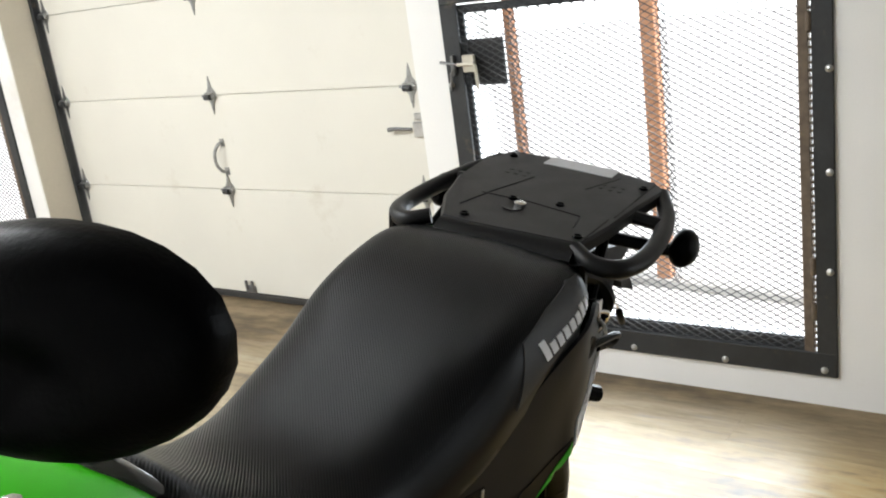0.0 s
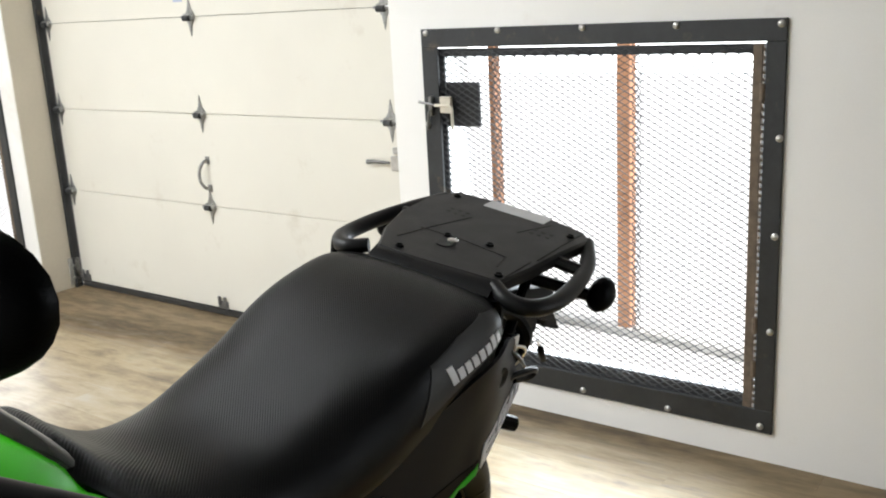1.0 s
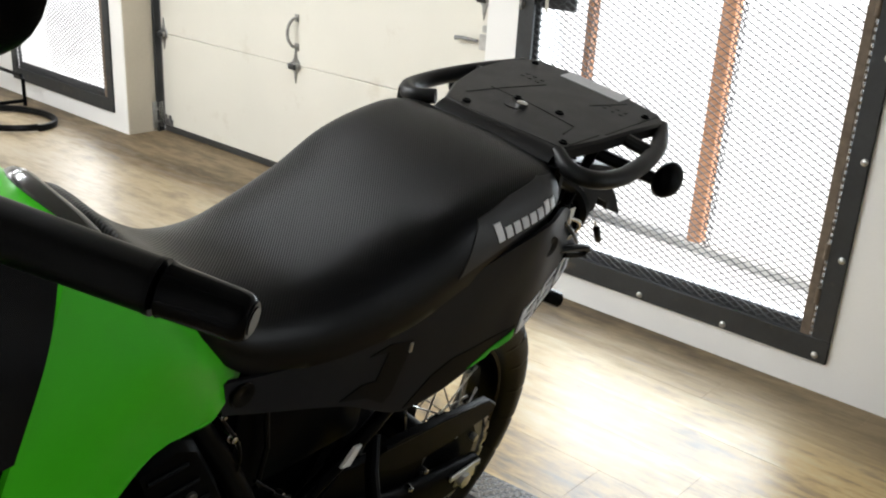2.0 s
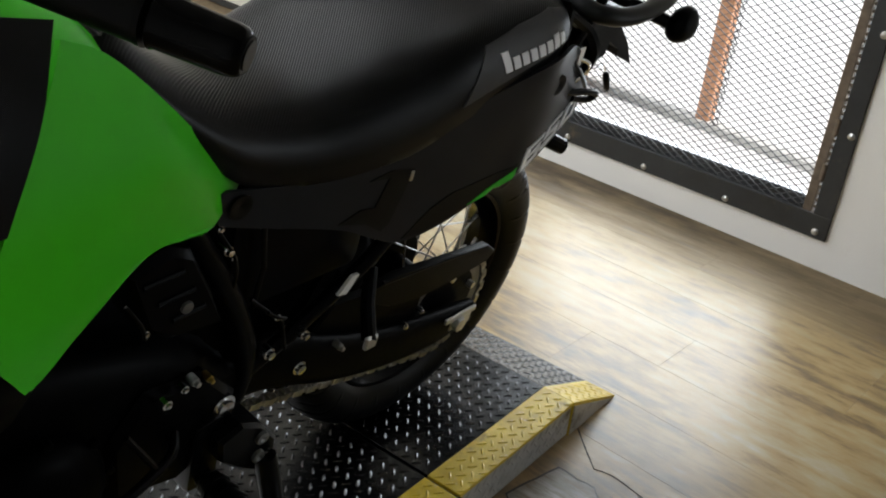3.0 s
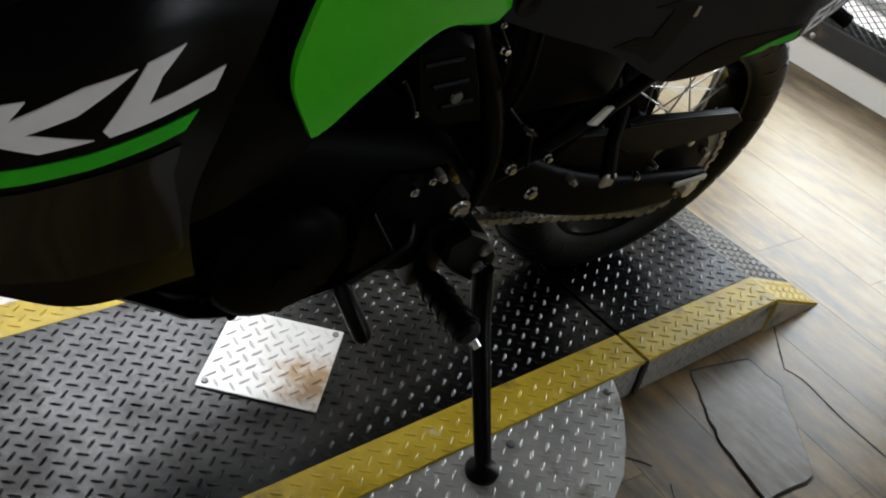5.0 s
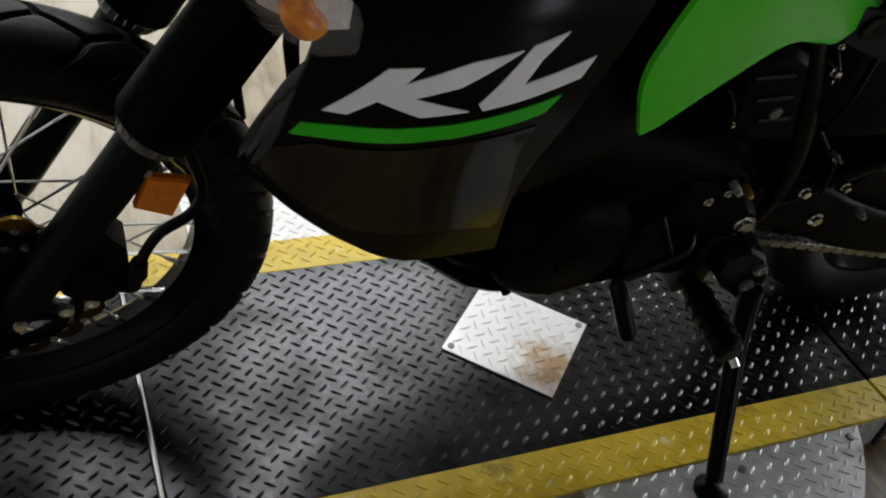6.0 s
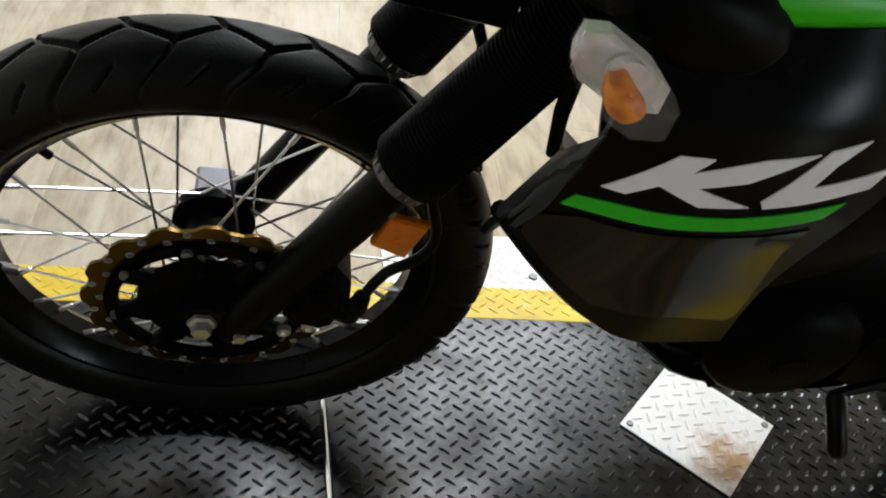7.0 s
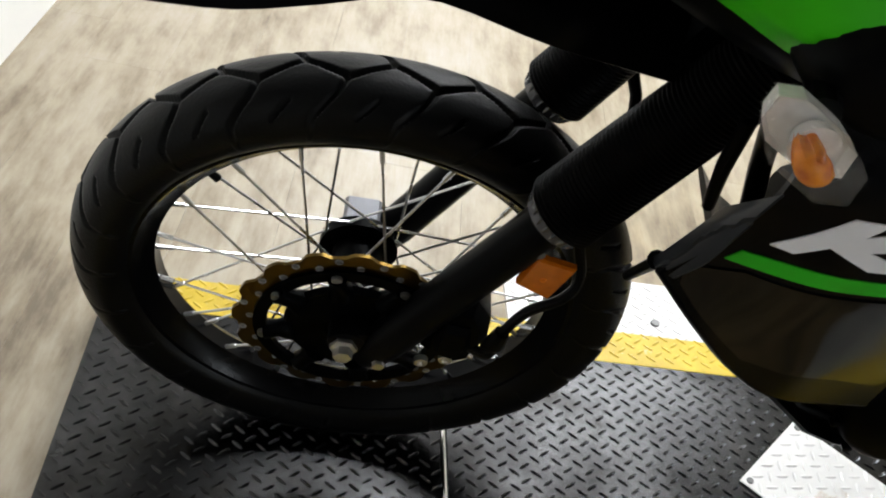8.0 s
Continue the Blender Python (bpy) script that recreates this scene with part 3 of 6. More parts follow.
lt = part("latch", Geo().box((-0.748, -0.02, 1.06), (-0.70, -0.004, 1.118), 0.003).tube([(-0.765, -0.026, 1.088), (-0.70, -0.026, 1.088), (-0.692, -0.026, 1.08), (-0.69, -0.026, 1.005)], 0.006, 10),
          material("cream_latch_paint", (0.6, 0.56, 0.47), 0.4, metal=0.3), win_1, "worn cream-coloured slide latch")
part("hasp", Geo().box((-0.79, -0.03, 1.05), (-0.775, -0.012, 1.12), 0.003).tube([(-0.80, -0.024, 1.0), (-0.79, -0.03, 1.06), (-0.765, -0.03, 1.09), (-0.83, -0.03, 1.10)], 0.005, 8), DARK_ZINC, win_1)

# outside: wooden posts, mesh fence edge, kerb
for u, wd, off in ((-0.490, 0.062, 0.070), (-1.140, 0.030, 0.045)):
    thing("wooden_post", "reddish stained wooden post outside the mesh window", "post", at=ROOM @ pose(u, 0.96, -0.03), geo=Geo().box((-wd / 2, -0.03, 0), (wd / 2, 0.03, 2.6), 0.004), mat=POST_WOOD)
    thing("fence_mesh", "narrow strip of wire mesh outside the window", "fence", at=ROOM @ pose(u + off, 0.91, -0.03), group="fence strips", geo=expanded(-0.021, 0.021, 0, 2.5, 0.028, 0.017, 0.0030), mat=MESH_STEEL)
thing("kerb", "low grey concrete kerb outside", "kerb", at=ROOM @ pose(0.0, 0.86, -0.03, 0, 0, -6), geo=Geo().box((-2.2, 0, 0), (2.4, 0.07, 0.035), 0.006), mat=CONCRETE)

setting("trim", Geo().box((GAR[0] + 0.0005, 0.004, 0), (GAR[0] + 0.006, DEEP, GAR[2])), JAMB, "tan jamb board beside the garage door", "trim")

# garage door: sections, hinges, handle, lock, track
door = thing("garage_door", "closed cream sectional garage door with steel hinges", "garage door", at=ROOM @ pose(0, DEEP + 0.005, 0))
SEAMS = [0.035, 0.55, 0.99, 1.432, 1.874, 2.31]
for lo, hi in zip(SEAMS, SEAMS[1:]):
    part("section", Geo().box((-3.445, 0, lo + 0.001), (-0.955, 0.045, hi - 0.001), 0.003), DOOR_PAINT, door)
# added unseen sheet, keeps daylight from leaking through the joints
part("backing", Geo().box((-3.53, 0.047, 0.0), (-0.90, 0.056, 2.40)), RUBBER_STRIP, door, "dark sheet added behind the section joints against daylight")
part("bottom_seal", Geo().box((-3.445, -0.006, 0.002), (-0.955, 0.04, 0.033), 0.004), RUBBER_STRIP, door, "dark rubber bottom seal")


def hinge_mesh():
    """Diamond-shaped stamped hinge with a rolled knuckle."""
    g = Geo()
    d = [(0, 0.0, 0.088), (0.007, 0, 0.062), (0.012, 0, 0.036), (0.031, 0, 0.012), (0.034, 0, 0), (0.031, 0, -0.012), (0.012, 0, -0.036), (0.007, 0, -0.062), (0, 0, -0.088), (-0.007, 0, -0.062), (-0.012, 0, -0.036), (-0.031, 0, -0.012), (-0.034, 0, 0), (-0.031, 0, 0.012), (-0.012, 0, 0.036), (-0.007, 0, 0.062)]
    n = len(d)
    g.add([(x, -0.001, z) for x, y, z in d] + [(x * 0.9, -0.005, z * 0.96) for x, y, z in d], [tuple(range(n)), tuple(reversed(range(n, 2 * n)))] + [(i, (i + 1) % n, n + (i + 1) % n, n + i) for i in range(n)])
    g.box((-0.028, -0.022, -0.014), (0.028, -0.004, 0.014), 0.004).tube([(-0.04, -0.018, 0), (0.04, -0.018, 0)], 0.006, 10)
    return g


HINGE_STEEL = material("tarnished_zinc", (0.33, 0.33, 0.32), 0.4, metal=0.8, var=0.35, scale=40)
hm, km = hinge_mesh().mesh("hinge", HINGE_STEEL), Geo().tube([(-0.018, -0.024, -0.006), (0.018, -0.024, -0.006)], 0.013, 10).mesh("knuckle", STEEL_GREY)
for z in SEAMS[1:5]:
    for u in (-3.415, -2.295, -1.16):
        h = part("hinge", hm, HINGE_STEEL, door, "diamond-shaped zinc hinge plate", at=pose(u, 0, z))
        part("knuckle", km, STEEL_GREY, h)
part("handle", Geo().tube([(-2.287, -0.004, 0.772), (-2.287, -0.03, 0.765), (-2.30, -0.045, 0.73), (-2.302, -0.045, 0.68), (-2.29, -0.03, 0.645), (-2.285, -0.004, 0.638)], 0.0075, 10, smooth=5).box((-2.30, -0.006, 0.755), (-2.272, 0, 0.79), 0.002).box((-2.30, -0.006, 0.62), (-2.272, 0, 0.655), 0.002), HINGE_STEEL, door, "bright bow-shaped pull handle")
lk = part("lock", Geo().box((-1.17, -0.012, 0.79), (-1.105, 0, 0.85), 0.003).tube([(-1.105, -0.012, 0.86), (-1.12, -0.012, 0.86)], 0.006, 8).box((-1.155, -0.016, 0.86), (-1.115, 0, 0.885), 0.003), ZINC, door, "zinc slide lock")
part("lock_bar", Geo().tube([(-1.175, -0.014, 0.822), (-1.25, -0.02, 0.826), (-1.285, -0.02, 0.822)], [0.006, 0.007, 0.010], 10), DARK_ZINC, lk)
for u in (-3.40, -2.285, -1.16):
    part("bottom_bracket", Geo().box((u - 0.035, -0.008, 0.035), (u + 0.035, 0, 0.075), 0.003).box((u - 0.028, -0.016, 0.055), (u - 0.012, -0.006, 0.10), 0.003).box((u + 0.012, -0.016, 0.055), (u + 0.028, -0.006, 0.10), 0.003), DARK_ZINC, door)
tr = Geo().box((-3.462, -0.045, 0.0), (-3.452, 0.0, 2.2), 0.001).box((-3.462, -0.045, 0.0), (-3.44, -0.040, 2.2), 0.001)
part("track", tr, STEEL_GREY, door, "dark steel vertical door track")
part("track_bracket", Geo().box((-3.462, -0.07, 0.02), (-3.452, -0.0, 0.17), 0.002).tube([(-3.452, -0.05, 0.06), (-3.44, -0.05, 0.06)], 0.008, 8).tube([(-3.452, -0.05, 0.13), (-3.44, -0.05, 0.13)], 0.008, 8), ZINC, door)
part("label_plate", Geo().box((-2.40, -0.002, 1.50), (-2.34, 0.0, 1.57)), material("pale_blue_label", (0.45, 0.5, 0.62), 0.5), door, "small pale printed label")

# by the far window: a coil of black hose and a low stand
ht = []
for i in range(121):
    a = 2 * math.pi * i / 40
    ht.append((0.30 * math.cos(a) * (1 + 0.04 * math.sin(i * 0.31)), 0.21 * math.sin(a) * (1 + 0.05 * math.cos(i * 0.23)), 0.012 + 0.02 * (i / 120)))
thing("hose", "coil of black rubber hose on the plank floor", "hose", at=pose(-4.12, 3.08, 0.0), geo=Geo().tube(ht, 0.012, 8), mat=BLACK_RUBBER)
st = thing("tube_stand", "low black tubular steel stand", "stand", at=ROOM @ pose(-4.6, -0.12, 0))
part("frame", Geo().tube([(0.16, 0, 0.0), (0.16, 0, 0.165), (0.14, 0, 0.18), (-0.5, 0, 0.18), (-0.52, 0, 0.165), (-0.52, 0, 0.0)], 0.012, 8), FRAME_BLACK, st)
part("crossbar", Geo().tube([(0.16, 0, 0.03), (0.16, -0.35, 0.03), (-0.52, -0.35, 0.03), (-0.52, 0, 0.03)], 0.012, 8), FRAME_BLACK, st)

# ---------------------------------------------------------------- the lift
lift = thing("lift_table", "low motorcycle lift of dark tread plate with yellow borders", "lift table", at=pose(0.008, 0, 0))
EDGE, BAND = 0.307, 0.2285
Y_FRONT, Y_GAP1, Y_GAP2, Y_REAR, Y_TIP = -0.316, 0.233, 1.445, 1.85, 2.056


def lug(g, x, y, z, a, s=1.0, ux=(1, 0, 0), uy=(0, 1, 0), uz=(0, 0, 1)):
    """One raised lens-shaped lug of tread plate."""
    c, n = math.cos(a), math.sin(a)
    pts = [(-0.0112, 0, 0), (-0.0055, -0.003, 0), (0.0055, -0.003, 0), (0.0112, 0, 0), (0.0055, 0.003, 0), (-0.0055, 0.003, 0), (-0.0070, 0, 0.0017), (0.0070, 0, 0.0017)]
    o, ex, ey, ez = Vector((x, y, z)), Vector(ux), Vector(uy), Vector(uz)
    vs = [o + ex * (s * (p * c - q * n)) + ey * (s * (p * n + q * c)) + ez * (s * r) for p, q, r in pts]
    g.add(vs, [(0, 1, 6), (1, 2, 7, 6), (2, 3, 7), (3, 4, 7), (4, 5, 6, 7), (5, 0, 6)])


STEP_X, STEP_Y = 0.0194, 0.0240    # half the diagonal pitch of the tread


def lug_field(x0, x1, y0, y1, place, keep=None):
    """Lugs at right angles to each other, each one's end at its neighbour's middle; place turns plate coordinates into (origin, ux, uy, uz)."""
    g = Geo()
    px, py = STEP_X * math.sqrt(0.5), STEP_Y * math.sqrt(0.5)
    n = int(abs(x1 - x0) / px / 2 + abs(y1 - y0) / py / 2) + 3
    cx, cy = (x0 + x1) / 2 / px, (y0 + y1) / 2 / py
    kx, ky = round((cx + cy) / 2), round((cy - cx) / 2)
    for i in range(kx - n, kx + n + 1):
        for j in range(ky - n, ky + n + 1):
            x, y = px * (i - j), py * (i + j)
            if x0 + 0.005 < x < x1 - 0.005 and y0 + 0.005 < y < y1 - 0.005 and (keep is None or keep(x, y)):
                o, ux, uy, uz = place(x, y)
                lug(g, o[0], o[1], o[2], math.radians(-51 if (i + j) % 2 else 51), 1.04, ux, uy, uz)
    return g


def flat(z):
    return lambda x, y: ((x, y, z), (1, 0, 0), (0, 1, 0), (0, 0, 1))


def tread(geo, mat, parent):
    tagged(part("tread_pattern", geo, mat, parent), kind="stuff")


def deck(name, x0, x1, y0, y1, mat, label=""):
    d = part(name, Geo().box((x0, y0, PLAT - 0.008), (x1, y1, PLAT), 0.001), mat, lift, label)
    tread(lug_field(x0, x1, y0, y1, flat(PLAT - 0.0002)), mat, d)
    return d


for lo, hi in ((Y_FRONT, Y_GAP1 - 0.005), (Y_GAP1 + 0.005, Y_GAP2 - 0.004), (Y_GAP2 + 0.004, Y_REAR)):
    deck("deck_plate", -BAND, BAND, lo, hi, PLATE_DARK)
    deck("border_plate", BAND, EDGE, lo, hi, PLATE_YELLOW, "worn yellow painted border strip")
    deck("border_plate", -EDGE, -BAND, lo, hi, PLATE_YELLOW, "worn yellow painted border strip")
# sloping ramp at the rear
slope = Vector((0, Y_TIP - Y_REAR, -PLAT + 0.003)).normalized()
nrm = Vector((0, -slope.z, slope.y))
ramp_len = math.hypot(Y_TIP - Y_REAR, PLAT)
for x0, x1, mt, nm in ((-BAND, BAND, PLATE_DARK, "ramp_plate"), (BAND, EDGE, PLATE_YELLOW, "ramp_border"), (-EDGE, -BAND, PLATE_YELLOW, "ramp_border")):
    r = part(nm, Geo().prism([(Y_REAR, PLAT), (Y_TIP, 0.003), (Y_TIP, 0.0), (Y_REAR, 0.0)], x0, x1), mt, lift)
    tread(lug_field(x0, x1, 0, ramp_len, lambda x, y: (Vector((x, Y_REAR, PLAT)) + slope * y, (1, 0, 0), slope, nrm)), mt, r)
# side skirts of bare plate
for sx in (1, -1):
    for lo, hi in ((Y_FRONT, Y_GAP1 - 0.004), (Y_GAP1 + 0.004, Y_GAP2 - 0.008), (Y_GAP2 + 0.008, Y_REAR)):
        x = sx * (EDGE - 0.004)
        sk = part("side_skirt", Geo().box((min(x, x - sx * 0.006), lo, 0.002), (max(x, x - sx * 0.006), hi, PLAT - 0.009), 0.001), PLATE_SILVER, lift, "bare tread plate side skirt")
        tread(lug_field(lo, hi, 0.002, PLAT - 0.009, lambda a, b: ((x, a, b), (0, 1, 0), (0, 0, 1), (sx, 0, 0))), PLATE_SILVER, sk)
    x = sx * (EDGE - 0.001)
    part("ramp_side", Geo().prism([(Y_REAR + 0.002, PLAT - 0.010), (Y_TIP - 0.02, 0.004), (Y_REAR + 0.002, 0.002)], x, x + sx * 0.003), PLATE_SILVER, lift, "bare plate side of the ramp")
part("underframe", Geo().box((-EDGE + 0.02, Y_FRONT + 0.01, 0.01), (EDGE - 0.02, Y_REAR - 0.01, PLAT - 0.012)), STEEL_GREY, lift)
part("hinge_rod", Geo().tube([(-0.225, Y_GAP1, PLAT - 0.003), (0.225, Y_GAP1, PLAT - 0.003)], 0.004, 8), CHROME, lift, "bright steel rod in the plate joint")
part("joint_strap", Geo().box((EDGE - 0.003, Y_GAP2 - 0.006, 0.004), (EDGE + 0.003, Y_GAP2 + 0.006, PLAT - 0.004), 0.001), RUBBER_STRIP, lift)
# bare square plate set cornerwise
sq = 0.098


def rusty(name):
    """Bright plate with a brown rust bloom and dark smudges at one corner."""
    m = material(name, (0.84, 0.83, 0.82), 0.32, metal=0.25, var=0.10, scale=14, second=(0.84, 0.83, 0.82), coat=0.2)
    nt = m.node_tree
    p = nt.nodes["Principled BSDF"]
    co, di, no = nt.nodes.new("ShaderNodeTexCoord"), nt.nodes.new("ShaderNodeVectorMath"), nt.nodes.new("ShaderNodeTexNoise")
    no.inputs["Scale"].default_value, no.inputs["Detail"].default_value = 34, 8
    no.inputs["Roughness"].default_value = 0.7
    nt.links.new(co.outputs["Object"], no.inputs["Vector"])
    di.operation = "DISTANCE"
    di.inputs[1].default_value = RUST_AT
    nt.links.new(co.outputs["Object"], di.inputs[0])
    a = nt.nodes.new("ShaderNodeMath")
    a.operation = "MULTIPLY_ADD"
    a.inputs[1].default_value = -0.20
    nt.links.new(no.outputs["Fac"], a.inputs[0])
    nt.links.new(di.outputs["Value"], a.inputs[2])
    r = nt.nodes.new("ShaderNodeMapRange")
    r.inputs["From Min"].default_value, r.inputs["From Max"].default_value = -0.022, -0.085
    nt.links.new(a.outputs[0], r.inputs["Value"])
    mix = nt.nodes.new("ShaderNodeMix")
    mix.data_type = "RGBA"
    mix.inputs[7].default_value = (0.40, 0.26, 0.14, 1)
    old = p.inputs["Base Color"].links[0].from_socket
    nt.links.new(r.outputs[0], mix.inputs[0])
    nt.links.new(old, mix.inputs[6])
    nt.links.new(mix.outputs[2], p.inputs["Base Color"])
    return m


RUST_AT = (0.080, -0.035, 0.003)
RUSTY_BRIGHT = rusty("rusting_bright_plate")
ins = part("insert_plate", Geo().box((-sq, -sq, 0), (sq, sq, 0.003), 0.001), RUSTY_BRIGHT, lift, "bright bare square tread plate, rusty at one corner", at=pose(0.0025, 0.842, PLAT + 0.0015, 0, 0, 45))
tread(lug_field(-sq, sq, -sq, sq, flat(0.003)), RUSTY_BRIGHT, ins)
for x, y in ((-sq + 0.012, sq - 0.012), (sq - 0.012, sq - 0.012), (-sq + 0.012, -sq + 0.012)):
    part("screw", Geo().lathe([(0.003, 0.006), (0.0055, 0.0055), (0.006, 0.0)], 10, (x, y, 0), axis="z"), DARK_ZINC, ins)


def side_leaf(name, outline, label, mat=PLATE_SILVER):
    """A side leaf of bare tread plate at deck height."""
    n = len(outline)
    g = Geo().add([(x, y, PLAT - 0.012) for x, y in outline] + [(x, y, PLAT - 0.004) for x, y in outline],
                  [tuple(range(n)), tuple(reversed(range(n, 2 * n)))] + [(i, (i + 1) % n, n + (i + 1) % n, n + i) for i in range(n)])
    p = part(name, g, mat, lift, label)

    def inside(x, y):
        c = False
        for (xa, ya), (xb, yb) in zip(outline, outline[1:] + outline[:1]):
            if (ya > y) != (yb > y) and x < (xb - xa) * (y - ya) / (yb - ya) + xa:
                c = not c
        return c

    xs, ys = [q[0] for q in outline], [q[1] for q in outline]
    tread(lug_field(min(xs), max(xs), min(ys), max(ys), flat(PLAT - 0.0042), inside), mat, p)
    return p


leaf = side_leaf("side_leaf", [(EDGE + 0.002, 1.352), (0.345, 1.332), (0.385, 1.303), (0.430, 1.262), (0.475, 1.210), (0.508, 1.15), (0.528, 1.09), (0.535, 1.03), (0.528, 0.96), (0.505, 0.90), (0.46, 0.85), (0.40, 0.82), (EDGE + 0.002, 0.81)],
                 "rounded silver tread plate leaf under the stand")
part("leaf_bolt", Geo().lathe([(PLAT - 0.004, 0.008), (PLAT, 0.007), (PLAT + 0.001, 0.0)], 10, (0.328, 1.318, 0), axis="z"), DARK_ZINC, leaf)
part("leaf_bolt", Geo().lathe([(PLAT - 0.004, 0.008), (PLAT, 0.007), (PLAT + 0.001, 0.0)], 10, (0.338, 1.085, 0), axis="z"), DARK_ZINC, leaf)
part("leaf_leg", Geo().box((0.33, 0.95, 0.0), (0.40, 1.25, PLAT - 0.013), 0.003), STEEL_GREY, leaf)
# paler copy of the bare plate, the strong light on this leaf put into its colour
far_leaf = side_leaf("side_leaf", [(-EDGE - 0.002, 1.02), (-EDGE - 0.15, 1.02), (-EDGE - 0.15, 0.36), (-EDGE - 0.002, 0.36)], "silver tread plate leaf beyond the yellow border", PLATE_BRIGHT)
part("leaf_bolt", Geo().lathe([(PLAT - 0.004, 0.009), (PLAT, 0.008), (PLAT + 0.001, 0.0)], 10, (-0.345, 0.64, 0), axis="z"), DARK_ZINC, far_leaf)
part("leaf_leg", Geo().box((-0.43, 0.45, 0.0), (-0.33, 0.9, PLAT - 0.013), 0.003), STEEL_GREY, far_leaf)

from mathutils.bvhtree import BVHTree
import numpy

# ---------------------------------------------------------------- the motorcycle (x left, y to the rear, z up from its tyres; leaning on its stand)
BIKE = Matrix.Translation((-0.044, 0.024, PLAT)) @ Euler((0, 0, radians(-1.5))).to_matrix().to_4x4() @ Euler((0, radians(12), 0)).to_matrix().to_4x4()
bike = thing("motorcycle", "black and lime green dual-sport motorcycle leaning on its side stand", "motorcycle", at=BIKE)


def tyre_geo(radius, width, rim_r, pitches, fine_steps=56, half_steps=48):
    """A tyre with long slanting grooves cut into its crown, swept from shoulder to shoulder."""
    h = radius - rim_r
    half = [(0.30, 0.02), (0.40, 0.14), (0.47, 0.32), (0.5, 0.48), (0.482, 0.66), (0.42, 0.80), (0.30, 0.92), (0.15, 0.99), (0.0, 1.015)]
    row = [Vector((a * width, rim_r + b * h, 0)) for a, b in half]
    line = resample(spline(row, 8)[0], half_steps)
    line = line + [Vector((-p.x, p.y, 0)) for p in reversed(line[:-1])]
    across = [0.0]
    for p, q in zip(line, line[1:]):
        across.append(across[-1] + (q - p).length)
    mid = across[-1] / 2
    across = numpy.array([mid - a for a in across])
    reach = 0.5 * width + 0.52 * h
    L = 2 * math.pi * radius / pitches
    marks = []
    for s, o in ((1, 0.0), (-1, 0.5)):
        marks.append(([(reach, o), (reach * 0.62, o + 0.10), (reach * 0.32, o + 0.40), (reach * 0.13, o + 0.50)], s, 1.0))
        marks.append(([(reach * 0.13, o + 0.50), (-reach * 0.13, o + 1.0)], s, 1.0))
        marks.append(([(reach * 0.62, o + 0.62), (reach * 0.40, o + 0.86)], s, 0.7))
    n = pitches * fine_steps
    along = numpy.arange(fine_steps) * (L / fine_steps)
    depth = numpy.zeros((fine_steps, len(line)))
    for pts, s, wide in marks:
        fine = [Vector((a * s, b * L, 0)) for a, b in pts]
        for p, q in zip(fine, fine[1:]):
            for k in (-2, -1, 0, 1, 2):
                d = q - p
                ax, ay = across[None, :] - p.x, along[:, None] - (p.y + k * L)
                t = numpy.clip((ax * d.x + ay * d.y) / max(d.length_squared, 1e-12), 0, 1)
                r = numpy.hypot(ax - t * d.x, ay - t * d.y)
                depth = numpy.maximum(depth, numpy.clip((0.0036 * wide - r) / 0.0014, 0, 1))
    fade = numpy.clip((reach * 1.08 - numpy.abs(across)) / (0.25 * reach), 0, 1)
    depth = depth * fade[None, :] * 0.0058
    vs, m = [], len(line) + 2
    for i in range(n):
        a = -2 * math.pi * i / n
        c, sn = math.cos(a), math.sin(a)
        for k, p in enumerate(line):
            r = p.y - depth[i % fine_steps, k]
            vs.append((p.x, -r * sn, r * c))
        for x, r in ((-0.2 * width, rim_r + 0.1 * h), (0.2 * width, rim_r + 0.1 * h)):
            vs.append((x, -r * sn, r * c))
    fs = [(i * m + k, i * m + (k + 1) % m, (i + 1) % n * m + (k + 1) % m, (i + 1) % n * m + k) for i in range(n) for k in range(m)]
    return Geo().add(vs, fs)


